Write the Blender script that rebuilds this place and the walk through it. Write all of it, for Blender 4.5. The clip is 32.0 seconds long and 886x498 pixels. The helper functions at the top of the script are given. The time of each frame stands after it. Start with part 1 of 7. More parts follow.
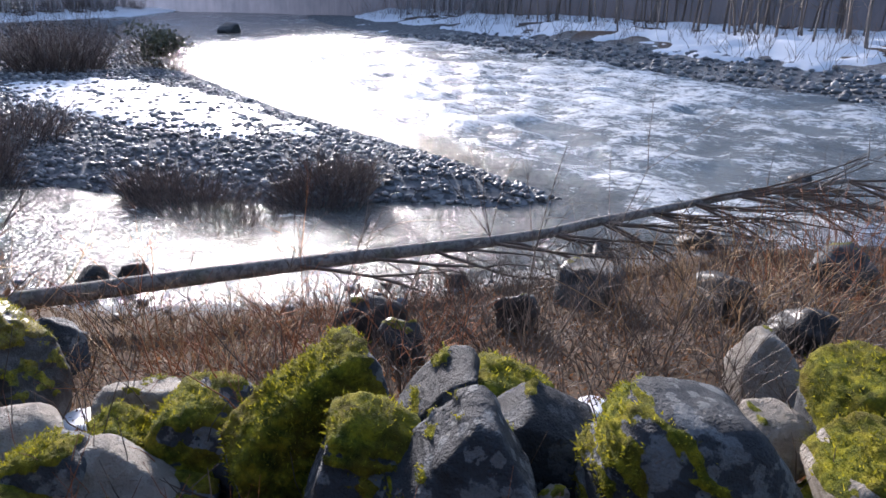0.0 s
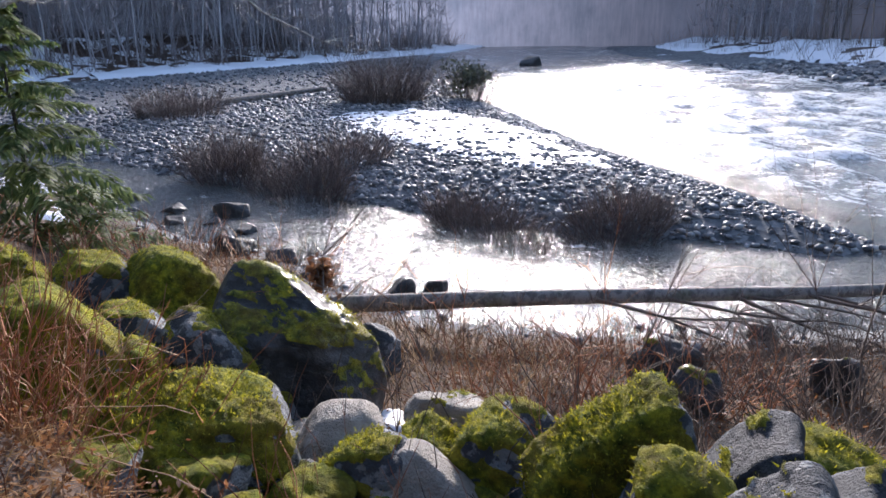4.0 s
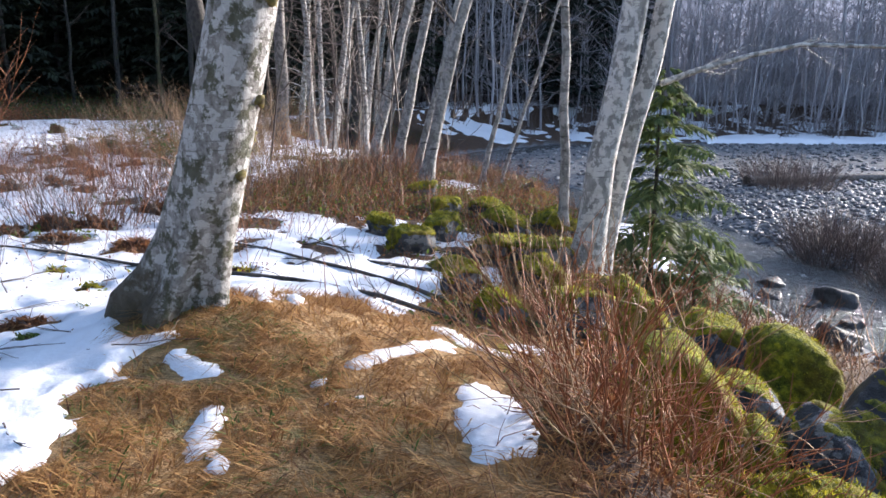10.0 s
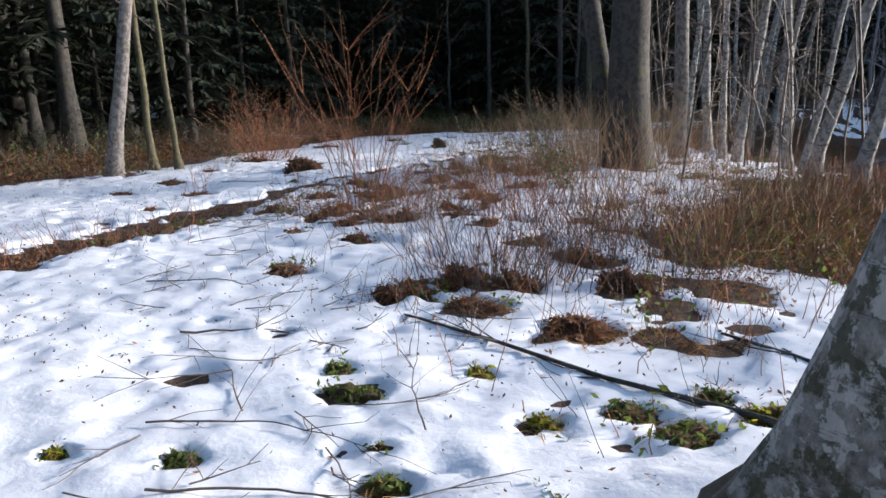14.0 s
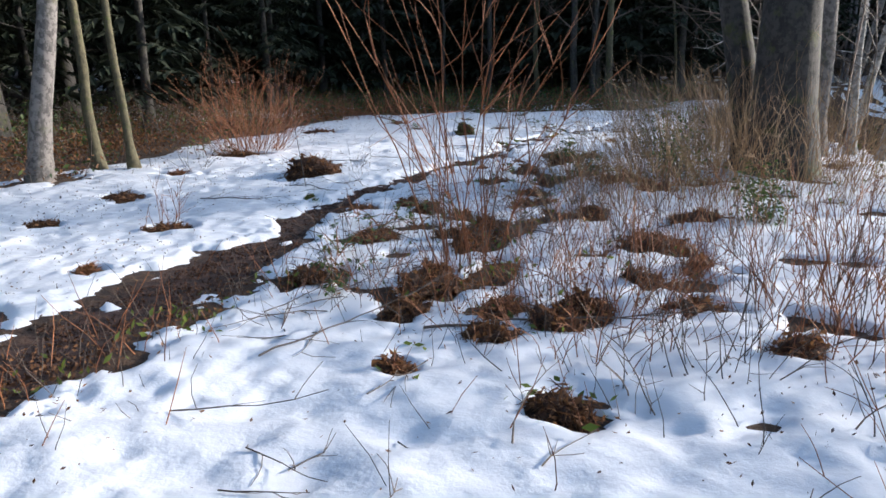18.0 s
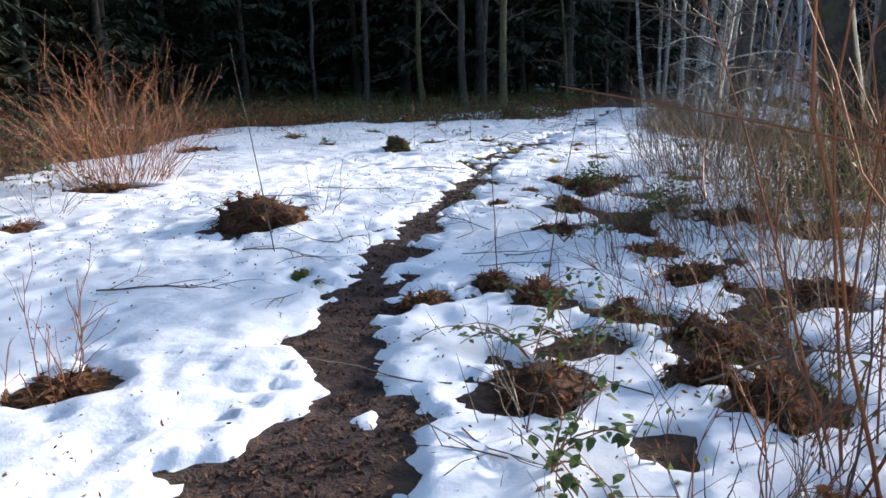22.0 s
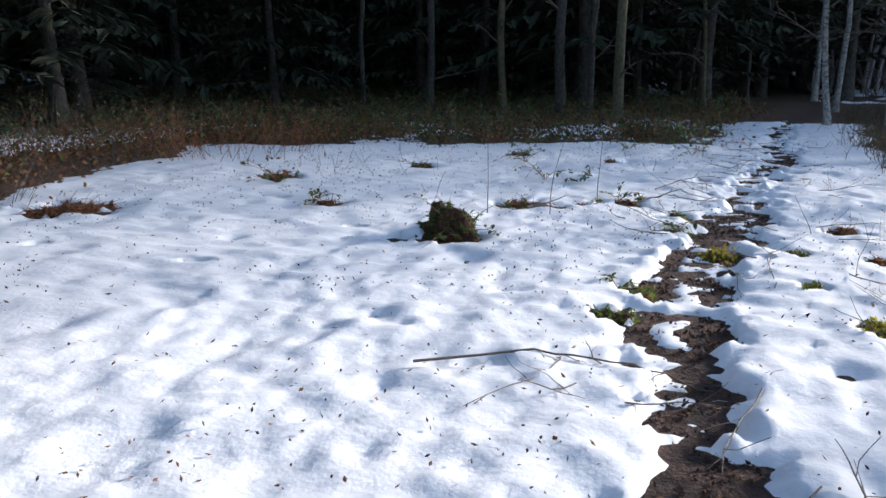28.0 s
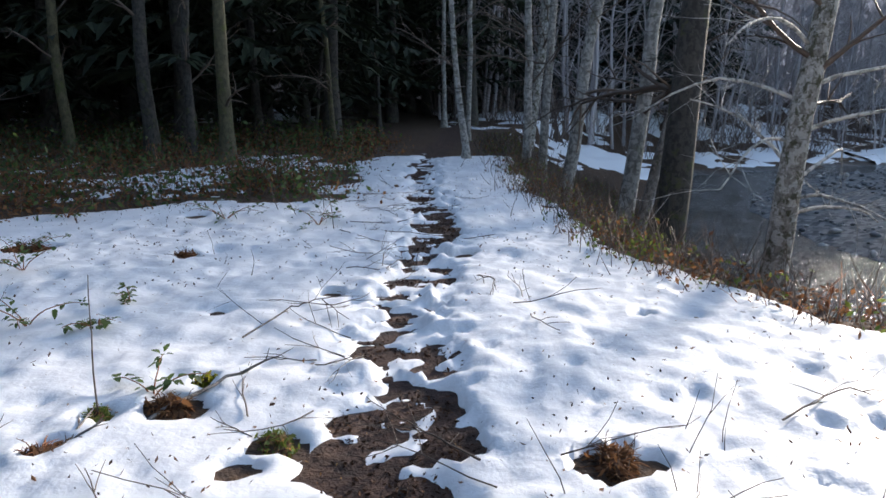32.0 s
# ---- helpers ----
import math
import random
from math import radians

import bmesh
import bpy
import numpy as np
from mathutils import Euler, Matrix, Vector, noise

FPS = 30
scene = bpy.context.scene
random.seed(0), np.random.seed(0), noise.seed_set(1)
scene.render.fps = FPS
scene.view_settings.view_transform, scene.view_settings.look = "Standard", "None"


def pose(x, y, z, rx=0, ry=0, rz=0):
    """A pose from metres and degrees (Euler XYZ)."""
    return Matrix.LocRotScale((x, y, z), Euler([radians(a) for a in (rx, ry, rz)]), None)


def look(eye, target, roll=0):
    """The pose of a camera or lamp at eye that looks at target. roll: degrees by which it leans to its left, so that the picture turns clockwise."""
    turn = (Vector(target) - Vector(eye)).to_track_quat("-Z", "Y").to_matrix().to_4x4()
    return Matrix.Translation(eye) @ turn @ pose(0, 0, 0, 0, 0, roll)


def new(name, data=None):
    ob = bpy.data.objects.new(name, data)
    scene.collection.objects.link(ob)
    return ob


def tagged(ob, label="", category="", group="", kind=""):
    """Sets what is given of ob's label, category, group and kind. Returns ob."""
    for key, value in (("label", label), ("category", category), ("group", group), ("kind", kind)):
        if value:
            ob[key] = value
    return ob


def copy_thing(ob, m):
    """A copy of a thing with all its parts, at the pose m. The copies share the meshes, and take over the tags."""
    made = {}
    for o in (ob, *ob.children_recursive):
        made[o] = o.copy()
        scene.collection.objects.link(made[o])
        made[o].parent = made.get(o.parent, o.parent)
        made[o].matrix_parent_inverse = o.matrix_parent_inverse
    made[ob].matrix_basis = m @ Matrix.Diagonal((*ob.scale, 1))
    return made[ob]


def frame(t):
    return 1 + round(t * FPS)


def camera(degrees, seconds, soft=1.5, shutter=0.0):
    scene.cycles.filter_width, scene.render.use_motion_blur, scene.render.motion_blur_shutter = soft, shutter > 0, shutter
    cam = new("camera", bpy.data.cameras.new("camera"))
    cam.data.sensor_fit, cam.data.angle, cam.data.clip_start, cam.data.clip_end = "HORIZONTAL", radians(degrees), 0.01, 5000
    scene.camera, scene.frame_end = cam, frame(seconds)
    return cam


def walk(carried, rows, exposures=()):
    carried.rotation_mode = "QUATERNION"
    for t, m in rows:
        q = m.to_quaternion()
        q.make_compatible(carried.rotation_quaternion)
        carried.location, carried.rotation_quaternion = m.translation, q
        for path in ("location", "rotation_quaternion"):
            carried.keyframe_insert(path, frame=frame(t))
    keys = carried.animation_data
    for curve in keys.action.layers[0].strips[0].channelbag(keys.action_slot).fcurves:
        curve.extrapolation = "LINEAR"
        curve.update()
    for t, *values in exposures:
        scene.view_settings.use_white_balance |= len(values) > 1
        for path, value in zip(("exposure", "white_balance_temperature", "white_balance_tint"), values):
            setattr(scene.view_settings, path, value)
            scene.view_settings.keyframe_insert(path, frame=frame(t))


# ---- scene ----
cam = camera(64.0, 32.0, soft=1.6)
PATH = [
    (0, (0.277, -0.279, 1.455), (1.925, 0.626, 0.772), 1.7),
    (0.5, (0.27, -0.274, 1.461), (1.896, 0.674, 0.783), 1.6),
    (1, (0.259, -0.261, 1.466), (1.833, 0.778, 0.8), 1.3),
    (1.5, (0.247, -0.249, 1.471), (1.767, 0.873, 0.814), 1.1),
    (2, (0.241, -0.241, 1.473), (1.724, 0.929, 0.816), 0.6),
    (2.5, (0.221, -0.227, 1.478), (1.653, 1.006, 0.822), 0.6),
    (3, (0.204, -0.205, 1.485), (1.562, 1.113, 0.838), 0.1),
    (3.5, (0.19, -0.177, 1.489), (1.464, 1.232, 0.863), -0.1),
    (4, (0.167, -0.132, 1.493), (1.333, 1.374, 0.882), -0.9),
    (4.5, (0.121, -0.064, 1.493), (0.998, 1.637, 0.911), -2.0),
    (6.5, (-0.004, 0.03, 1.472), (0.243, 1.929, 0.893), -5.2),
    (7, (0.036, 0.036, 1.48), (0.376, 1.942, 0.976), -5.2),
    (7.5, (0.048, 0.038, 1.492), (0.441, 1.942, 1.023), -3.6),
    (8, (0.032, 0.024, 1.505), (0.395, 1.941, 1.066), -2.8),
    (8.5, (0.024, 0.016, 1.517), (0.431, 1.929, 1.1), -1.3),
    (9, (0.0, 0.0, 1.533), (0.361, 1.928, 1.144), 0.9),
    (9.5, (-0.093, 0.025, 1.539), (-0.016, 1.969, 1.077), 0.7),
    (10, (-0.315, 0.149, 1.523), (-0.552, 2.086, 1.083), 1.0),
    (10.5, (-0.366, 0.333, 1.475), (-0.935, 2.184, 0.974), -2.0),
    (11, (-0.613, 0.545, 1.445), (-1.375, 2.32, 0.927), -0.9),
    (11.5, (-0.879, 0.89, 1.479), (-1.677, 2.662, 1.009), -1.6),
    (12, (-1.109, 1.147, 1.49), (-1.946, 2.897, 1.002), -1.7),
    (12.5, (-1.343, 1.405, 1.544), (-2.171, 3.181, 1.147), -1.1),
    (13, (-1.569, 1.603, 1.559), (-2.535, 3.319, 1.211), -2.0),
    (13.5, (-1.859, 1.912, 1.564), (-2.888, 3.592, 1.219), -2.6),
    (14, (-2.238, 2.228, 1.508), (-3.345, 3.84, 1.091), -2.0),
    (14.5, (-2.648, 2.571, 1.512), (-3.718, 4.209, 1.096), -2.1),
    (15, (-3.034, 2.937, 1.477), (-4.117, 4.59, 1.165), -1.5),
    (15.5, (-3.46, 3.323, 1.441), (-4.653, 4.884, 1.066), -1.8),
    (17.5, (-5.675, 4.72, 1.602), (-6.622, 6.425, 1.159), -0.0),
    (18, (-6.075, 4.969, 1.601), (-7.08, 6.626, 1.107), -1.5),
    (18.5, (-6.487, 5.311, 1.628), (-7.479, 7.008, 1.258), -1.3),
    (19, (-6.933, 5.539, 1.613), (-7.97, 7.209, 1.243), 0.2),
    (19.5, (-7.455, 5.817, 1.597), (-8.441, 7.506, 1.177), -0.9),
    (20, (-7.943, 6.113, 1.511), (-8.919, 7.813, 1.115), -1.1),
    (20.5, (-8.389, 6.36, 1.537), (-9.299, 8.092, 1.122), 0.3),
    (21, (-8.841, 6.564, 1.508), (-9.6, 8.361, 1.065), -0.5),
    (21.5, (-9.237, 6.836, 1.438), (-9.973, 8.651, 1.03), -0.4),
    (22, (-9.607, 7.268, 1.468), (-10.194, 9.119, 0.987), -1.1),
    (22.5, (-9.918, 7.57, 1.459), (-10.217, 9.473, 0.922), -1.0),
    (23, (-10.259, 8.114, 1.401), (-10.506, 10.044, 0.94), -1.5),
    (23.5, (-10.507, 8.647, 1.442), (-10.819, 10.527, 0.834), -1.4),
    (24, (-10.7, 9.249, 1.419), (-11.027, 11.128, 0.818), 1.2),
    (24.5, (-10.829, 9.898, 1.364), (-11.351, 11.754, 0.83), 0.3),
    (25, (-10.997, 10.564, 1.39), (-11.618, 12.399, 0.891), 0.3),
    (25.5, (-11.18, 11.175, 1.415), (-11.752, 13.033, 0.944), -0.6),
    (26, (-11.283, 11.772, 1.412), (-11.879, 13.632, 0.984), -0.5),
    (26.5, (-11.405, 12.338, 1.45), (-12.132, 14.127, 0.927), -0.7),
    (28.5, (-12.233, 15.099, 1.482), (-13.012, 16.875, 0.997), -0.1),
    (29, (-12.177, 15.691, 1.455), (-12.653, 17.562, 0.93), -0.4),
    (29.5, (-12.176, 16.252, 1.464), (-12.583, 18.103, 0.825), 1.2),
    (30, (-12.223, 16.744, 1.437), (-12.485, 18.618, 0.788), 2.2),
    (30.5, (-12.232, 17.273, 1.486), (-12.229, 19.171, 0.855), -0.5),
    (31, (-12.16, 17.91, 1.538), (-12.054, 19.848, 1.056), 2.9),
    (31.5, (-12.205, 18.461, 1.544), (-12.116, 20.4, 1.059), 2.7),
    (32, (-12.265, 18.983, 1.576), (-12.118, 20.929, 1.14), 0.2),
]
walk(cam, [(t, look(eye, target, roll)) for t, eye, target, roll in PATH], [(0, 1.2, 6050, 20), (4.5, 1.3, 6050, 20), (6.5, 1.35, 5850, 20), (9.0, 1.53, 5950, 17), (10.0, 1.65, 6250, 18), (11.0, 1.2, 6200, 14), (13.0, 1.12, 6350, 14), (15.0, 1.0, 6250, 14), (18.0, 1.17, 6250, 12), (19.0, 1.48, 6350, 12), (20.0, 1.65, 6300, 12), (22.0, 1.55, 6350, 13), (24.0, 1.53, 6350, 14), (26.0, 1.2, 6250, 13), (29.0, 1.15, 6350, 13), (30.0, 1.0, 6300, 13), (31.0, 1.17, 6300, 13), (32.0, 1.4, 6700, 13)])

# ---- world, sun ----
SUN_YAW, SUN_ELEV = 45.0, 15.0
world = bpy.data.worlds.new("world")
scene.world = world
world.use_nodes = True
wn = world.node_tree
sky = wn.nodes.new("ShaderNodeTexSky")
sky.sky_type = 'NISHITA'
sky.sun_disc = False
sky.sun_elevation = radians(SUN_ELEV)
sky.sun_rotation = radians(SUN_YAW)
sky.air_density = 1.0
sky.dust_density = 0.6
wn.links.new(sky.outputs[0], wn.nodes["Background"].inputs[0])
wn.nodes["Background"].inputs[1].default_value = 0.14
sun_data = bpy.data.lights.new("sun", 'SUN')
sun_data.energy = 4.2
sun_data.angle = radians(8.0)
sun_data.color = (1.0, 0.93, 0.83)
sun_dir = Vector((math.sin(radians(SUN_YAW)) * math.cos(radians(SUN_ELEV)), math.cos(radians(SUN_YAW)) * math.cos(radians(SUN_ELEV)), math.sin(radians(SUN_ELEV))))
sun = new("sun", sun_data)
sun.matrix_world = look(sun_dir * 50, (0, 0, 0))

# ---- materials ----
def material(name, base, rough=0.8, metal=0.0):
    m = bpy.data.materials.new(name)
    m.use_nodes = True
    b = m.node_tree.nodes["Principled BSDF"]
    b.inputs["Base Color"].default_value = (*base, 1)
    b.inputs["Roughness"].default_value = rough
    b.inputs["Metallic"].default_value = metal
    return m


def nodes_of(m):
    t = m.node_tree
    return t, t.nodes["Principled BSDF"], t.nodes.new, t.links.new


def coords(m, scale=(1, 1, 1), space="Object"):
    t, b, n, l = nodes_of(m)
    c = n("ShaderNodeTexCoord")
    mp = n("ShaderNodeMapping")
    mp.inputs["Scale"].default_value = scale
    l(c.outputs[space], mp.inputs["Vector"])
    return mp.outputs[0]


def noise_tex(m, vec, scale, detail=5, rough=0.6):
    t, b, n, l = nodes_of(m)
    x = n("ShaderNodeTexNoise")
    x.inputs["Scale"].default_value, x.inputs["Detail"].default_value, x.inputs["Roughness"].default_value = scale, detail, rough
    l(vec, x.inputs["Vector"])
    return x.outputs[0]


def voronoi(m, vec, scale, out="Distance", feature='F1'):
    t, b, n, l = nodes_of(m)
    x = n("ShaderNodeTexVoronoi")
    x.feature = feature
    x.inputs["Scale"].default_value = scale
    l(vec, x.inputs["Vector"])
    return x.outputs[out]


def ramp(m, fac, stops):
    t, b, n, l = nodes_of(m)
    x = n("ShaderNodeValToRGB")
    e = x.color_ramp.elements
    while len(e) < len(stops):
        e.new(0.5)
    for k, (p, c) in enumerate(stops):
        e[k].position = p
        e[k].color = (*c, 1) if len(c) == 3 else c
    l(fac, x.inputs[0])
    return x.outputs[0]


def grey(v):
    return (v, v, v)


def mix(m, fac, a, b_, mode='MIX'):
    t, b, n, l = nodes_of(m)
    x = n("ShaderNodeMix")
    x.data_type = 'RGBA'
    x.blend_type = mode
    for sock, v in ((x.inputs[0], fac), (x.inputs[6], a), (x.inputs[7], b_)):
        if isinstance(v, (int, float)):
            sock.default_value = v
        elif isinstance(v, tuple):
            sock.default_value = (*v, 1)
        else:
            l(v, sock)
    return x.outputs[2]


def maths(m, op, a, b_=0.0):
    t, b, n, l = nodes_of(m)
    x = n("ShaderNodeMath")
    x.operation = op
    for sock, v in zip(x.inputs, (a, b_)):
        if isinstance(v, (int, float)):
            sock.default_value = v
        else:
            l(v, sock)
    return x.outputs[0]


def attr(m, name):
    t, b, n, l = nodes_of(m)
    x = n("ShaderNodeAttribute")
    x.attribute_name = name
    return x.outputs["Fac"]


def bump(m, height, strength=0.5, dist=0.02, under=None):
    t, b, n, l = nodes_of(m)
    x = n("ShaderNodeBump")
    x.inputs["Strength"].default_value, x.inputs["Distance"].default_value = strength, dist
    l(height, x.inputs["Height"])
    if under is not None:
        l(under, x.inputs["Normal"])
    return x.outputs[0]


def setup(m, color=None, rough=None, normal=None):
    t, b, n, l = nodes_of(m)
    if color is not None:
        l(color, b.inputs["Base Color"])
    if rough is not None:
        l(rough, b.inputs["Roughness"])
    if normal is not None:
        l(normal, b.inputs["Normal"])
    return m


def island_random(m):
    t, b, n, l = nodes_of(m)
    return n("ShaderNodeNewGeometry").outputs["Random Per Island"]


# ground: leaf litter, straw, mud, gravel by attribute
MAT_GROUND = material("earth", (0.12, 0.08, 0.05), 0.95)
v = coords(MAT_GROUND)
n1, n2, n3 = noise_tex(MAT_GROUND, v, 1.3), noise_tex(MAT_GROUND, v, 9), noise_tex(MAT_GROUND, v, 60, 3)
litter = ramp(MAT_GROUND, n2, [(0.3, (0.020, 0.011, 0.007)), (0.5, (0.065, 0.034, 0.018)), (0.62, (0.12, 0.064, 0.030)), (0.75, (0.05, 0.04, 0.016))])
litter = mix(MAT_GROUND, n3, litter, mix(MAT_GROUND, 0.5, litter, (0.05, 0.03, 0.02)))
straw = ramp(MAT_GROUND, noise_tex(MAT_GROUND, coords(MAT_GROUND, (6, 40, 20)), 2.5), [(0.3, (0.13, 0.075, 0.03)), (0.5, (0.32, 0.19, 0.075)), (0.7, (0.45, 0.29, 0.12))])
straw = mix(MAT_GROUND, ramp(MAT_GROUND, noise_tex(MAT_GROUND, v, 2.2), [(0.55, grey(0)), (0.7, grey(1))]), straw, (0.10, 0.12, 0.03))
mud = ramp(MAT_GROUND, n2, [(0.35, (0.018, 0.009, 0.007)), (0.52, (0.052, 0.025, 0.018)), (0.70, (0.105, 0.055, 0.038))])
stone = ramp(MAT_GROUND, voronoi(MAT_GROUND, v, 7, "Color"), [(0.2, (0.07, 0.075, 0.08)), (0.8, (0.22, 0.22, 0.22))])
c = mix(MAT_GROUND, attr(MAT_GROUND, "straw"), litter, straw)
c = mix(MAT_GROUND, attr(MAT_GROUND, "mud"), c, mud)
c = mix(MAT_GROUND, attr(MAT_GROUND, "gravel"), c, stone)
setup(MAT_GROUND, c, None, bump(MAT_GROUND, n3, 0.7, 0.02, bump(MAT_GROUND, n2, 0.6, 0.06)))

MAT_SNOW = material("snow", (0.86, 0.88, 0.92), 0.55)
v = coords(MAT_SNOW)
sn = noise_tex(MAT_SNOW, v, 6, 3, 0.45)
dirt = ramp(MAT_SNOW, noise_tex(MAT_SNOW, v, 55, 4, 0.75), [(0.66, grey(0)), (0.72, grey(1))])
big = noise_tex(MAT_SNOW, v, 0.9, 4)
setup(MAT_SNOW, mix(MAT_SNOW, maths(MAT_SNOW, 'MULTIPLY', dirt, 0.4), mix(MAT_SNOW, big, (0.85, 0.855, 0.88), (0.76, 0.78, 0.82)), (0.25, 0.19, 0.13)),
      None, bump(MAT_SNOW, noise_tex(MAT_SNOW, v, 110, 3), 0.25, 0.004, bump(MAT_SNOW, noise_tex(MAT_SNOW, v, 22, 4, 0.6), 0.35, 0.014, bump(MAT_SNOW, sn, 0.25, 0.03))))
bs = MAT_SNOW.node_tree.nodes["Principled BSDF"]
bs.inputs["Subsurface Weight"].default_value = 0.0

MAT_WATER = material("river_water", (0.02, 0.025, 0.028), 0.12)
v = coords(MAT_WATER, (1, 1, 1))
turn = MAT_WATER.node_tree.nodes["Mapping"]
turn.inputs["Rotation"].default_value = (0, 0, radians(28))
turn.inputs["Scale"].default_value = (1.0, 0.7, 1)
w1, w2, w3 = noise_tex(MAT_WATER, v, 1.7, 4, 0.6), noise_tex(MAT_WATER, v, 6, 5, 0.65), noise_tex(MAT_WATER, v, 20, 3, 0.6)
foam_n = mix(MAT_WATER, 0.45, noise_tex(MAT_WATER, v, 1.6, 8, 0.72), noise_tex(MAT_WATER, v, 7.0, 6, 0.7))
rap = attr(MAT_WATER, "rapid")
crest = maths(MAT_WATER, 'ADD', maths(MAT_WATER, 'MULTIPLY', attr(MAT_WATER, "crest"), 0.11), maths(MAT_WATER, 'MULTIPLY', maths(MAT_WATER, 'SUBTRACT', rap, 1.0), 0.20))
foam = ramp(MAT_WATER, maths(MAT_WATER, 'ADD', foam_n, crest), [(0.475, grey(0)), (0.54, grey(0.5)), (0.63, grey(1.0))])
body = mix(MAT_WATER, rap, (0.055, 0.058, 0.055), (0.17, 0.19, 0.195))
setup(MAT_WATER, mix(MAT_WATER, foam, body, (0.80, 0.82, 0.84)), maths(MAT_WATER, 'ADD', maths(MAT_WATER, 'MULTIPLY', foam, 0.5), 0.14),
      bump(MAT_WATER, w3, 0.8, 0.02, bump(MAT_WATER, w2, 1.0, 0.09, bump(MAT_WATER, w1, 0.5, 0.12))))

MAT_WATER.node_tree.nodes["Principled BSDF"].inputs["IOR"].default_value = 1.33

# boulders: rock with lichen, moss by attribute
def rock_material(name, dark, light, lichen, crust=0.6):
    m = material(name, dark, 0.85)
    v = coords(m)
    a, b_, c_ = noise_tex(m, v, 3, 6), noise_tex(m, v, 16, 5), noise_tex(m, v, 70, 3)
    col = ramp(m, a, [(0.3, dark), (0.7, light)])
    col = mix(m, maths(m, 'MULTIPLY', b_, 0.5), col, dark)
    spots = ramp(m, voronoi(m, mix(m, 0.06, v, mix(m, 1.0, noise_tex(m, v, 30, 2), noise_tex(m, v, 23, 2), 'ADD')), 10), [(0.26, grey(1)), (0.31, grey(0))])
    patch = ramp(m, noise_tex(m, v, 6, 6, 0.6), [(0.54, grey(0)), (0.575, grey(1))])
    col = mix(m, maths(m, 'MULTIPLY', maths(m, 'MAXIMUM', spots, patch), crust), col, mix(m, b_, lichen, tuple(0.6 * x for x in lichen)))
    mo = ramp(m, noise_tex(m, v, 13, 7, 0.66), [(0.32, (0.016, 0.024, 0.003)), (0.48, (0.115, 0.125, 0.009)), (0.66, (0.40, 0.36, 0.018))])
    mo = mix(m, ramp(m, a, [(0.4, grey(0)), (0.62, grey(1))]), mo, mix(m, 0.65, mo, (0.13, 0.075, 0.015)))
    edge = maths(m, 'ADD', attr(m, "moss"), maths(m, 'MULTIPLY', maths(m, 'SUBTRACT', noise_tex(m, v, 19, 6, 0.7), 0.5), 0.9))
    mask = ramp(m, edge, [(0.44, grey(0)), (0.56, grey(1))])
    fine = noise_tex(m, v, 120, 3, 0.7)
    h = mix(m, mask, c_, mix(m, 0.5, fine, noise_tex(m, v, 34, 4)))
    nrm = bump(m, h, 0.9, 0.025, bump(m, noise_tex(m, v, 9, 7, 0.7), 0.7, 0.06))
    rough = ramp(m, mask, [(0.0, grey(0.72)), (1.0, grey(0.97))])
    m.node_tree.nodes["Principled BSDF"].inputs["Specular IOR Level"].default_value = 0.22
    m.node_tree.links.new(maths(m, 'MULTIPLY', mask, 0.12), m.node_tree.nodes["Principled BSDF"].inputs["Sheen Weight"])
    m.node_tree.nodes["Principled BSDF"].inputs["Sheen Tint"].default_value = (0.75, 0.8, 0.1, 1)
    return setup(m, mix(m, mask, col, mo), rough, nrm)


MAT_ROCK = rock_material("mossy_rock", (0.028, 0.031, 0.036), (0.105, 0.113, 0.125), (0.33, 0.345, 0.35))
MAT_PALE = rock_material("pale_rock", (0.22, 0.19, 0.155), (0.50, 0.445, 0.38), (0.60, 0.55, 0.49), 0.4)
MAT_WET = rock_material("wet_rock", (0.022, 0.021, 0.021), (0.08, 0.078, 0.077), (0.17, 0.175, 0.18), 0.25)
MAT_DARKROCK = rock_material("dark_rock", (0.02, 0.023, 0.028), (0.06, 0.066, 0.075), (0.15, 0.16, 0.17))
MAT_WET.node_tree.nodes["Principled BSDF"].inputs["Coat Weight"].default_value = 0.25
MAT_WET.node_tree.nodes["Principled BSDF"].inputs["Coat Roughness"].default_value = 0.3

# distant hillside beyond the river bend; sunlit haze painted into its colour and glow
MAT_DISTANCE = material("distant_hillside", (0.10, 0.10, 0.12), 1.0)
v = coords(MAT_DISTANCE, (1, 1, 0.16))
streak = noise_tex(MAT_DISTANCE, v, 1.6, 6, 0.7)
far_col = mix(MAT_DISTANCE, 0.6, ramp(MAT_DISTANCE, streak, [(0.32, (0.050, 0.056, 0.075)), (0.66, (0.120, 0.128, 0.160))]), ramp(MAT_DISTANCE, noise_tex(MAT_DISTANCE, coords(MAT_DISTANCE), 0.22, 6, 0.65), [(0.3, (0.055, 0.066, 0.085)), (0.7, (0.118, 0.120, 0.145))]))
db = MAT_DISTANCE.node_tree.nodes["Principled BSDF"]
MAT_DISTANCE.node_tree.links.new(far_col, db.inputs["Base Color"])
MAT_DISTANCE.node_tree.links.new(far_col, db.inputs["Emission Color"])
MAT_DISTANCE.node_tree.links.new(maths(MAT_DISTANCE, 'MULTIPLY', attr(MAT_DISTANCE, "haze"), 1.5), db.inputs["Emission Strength"])

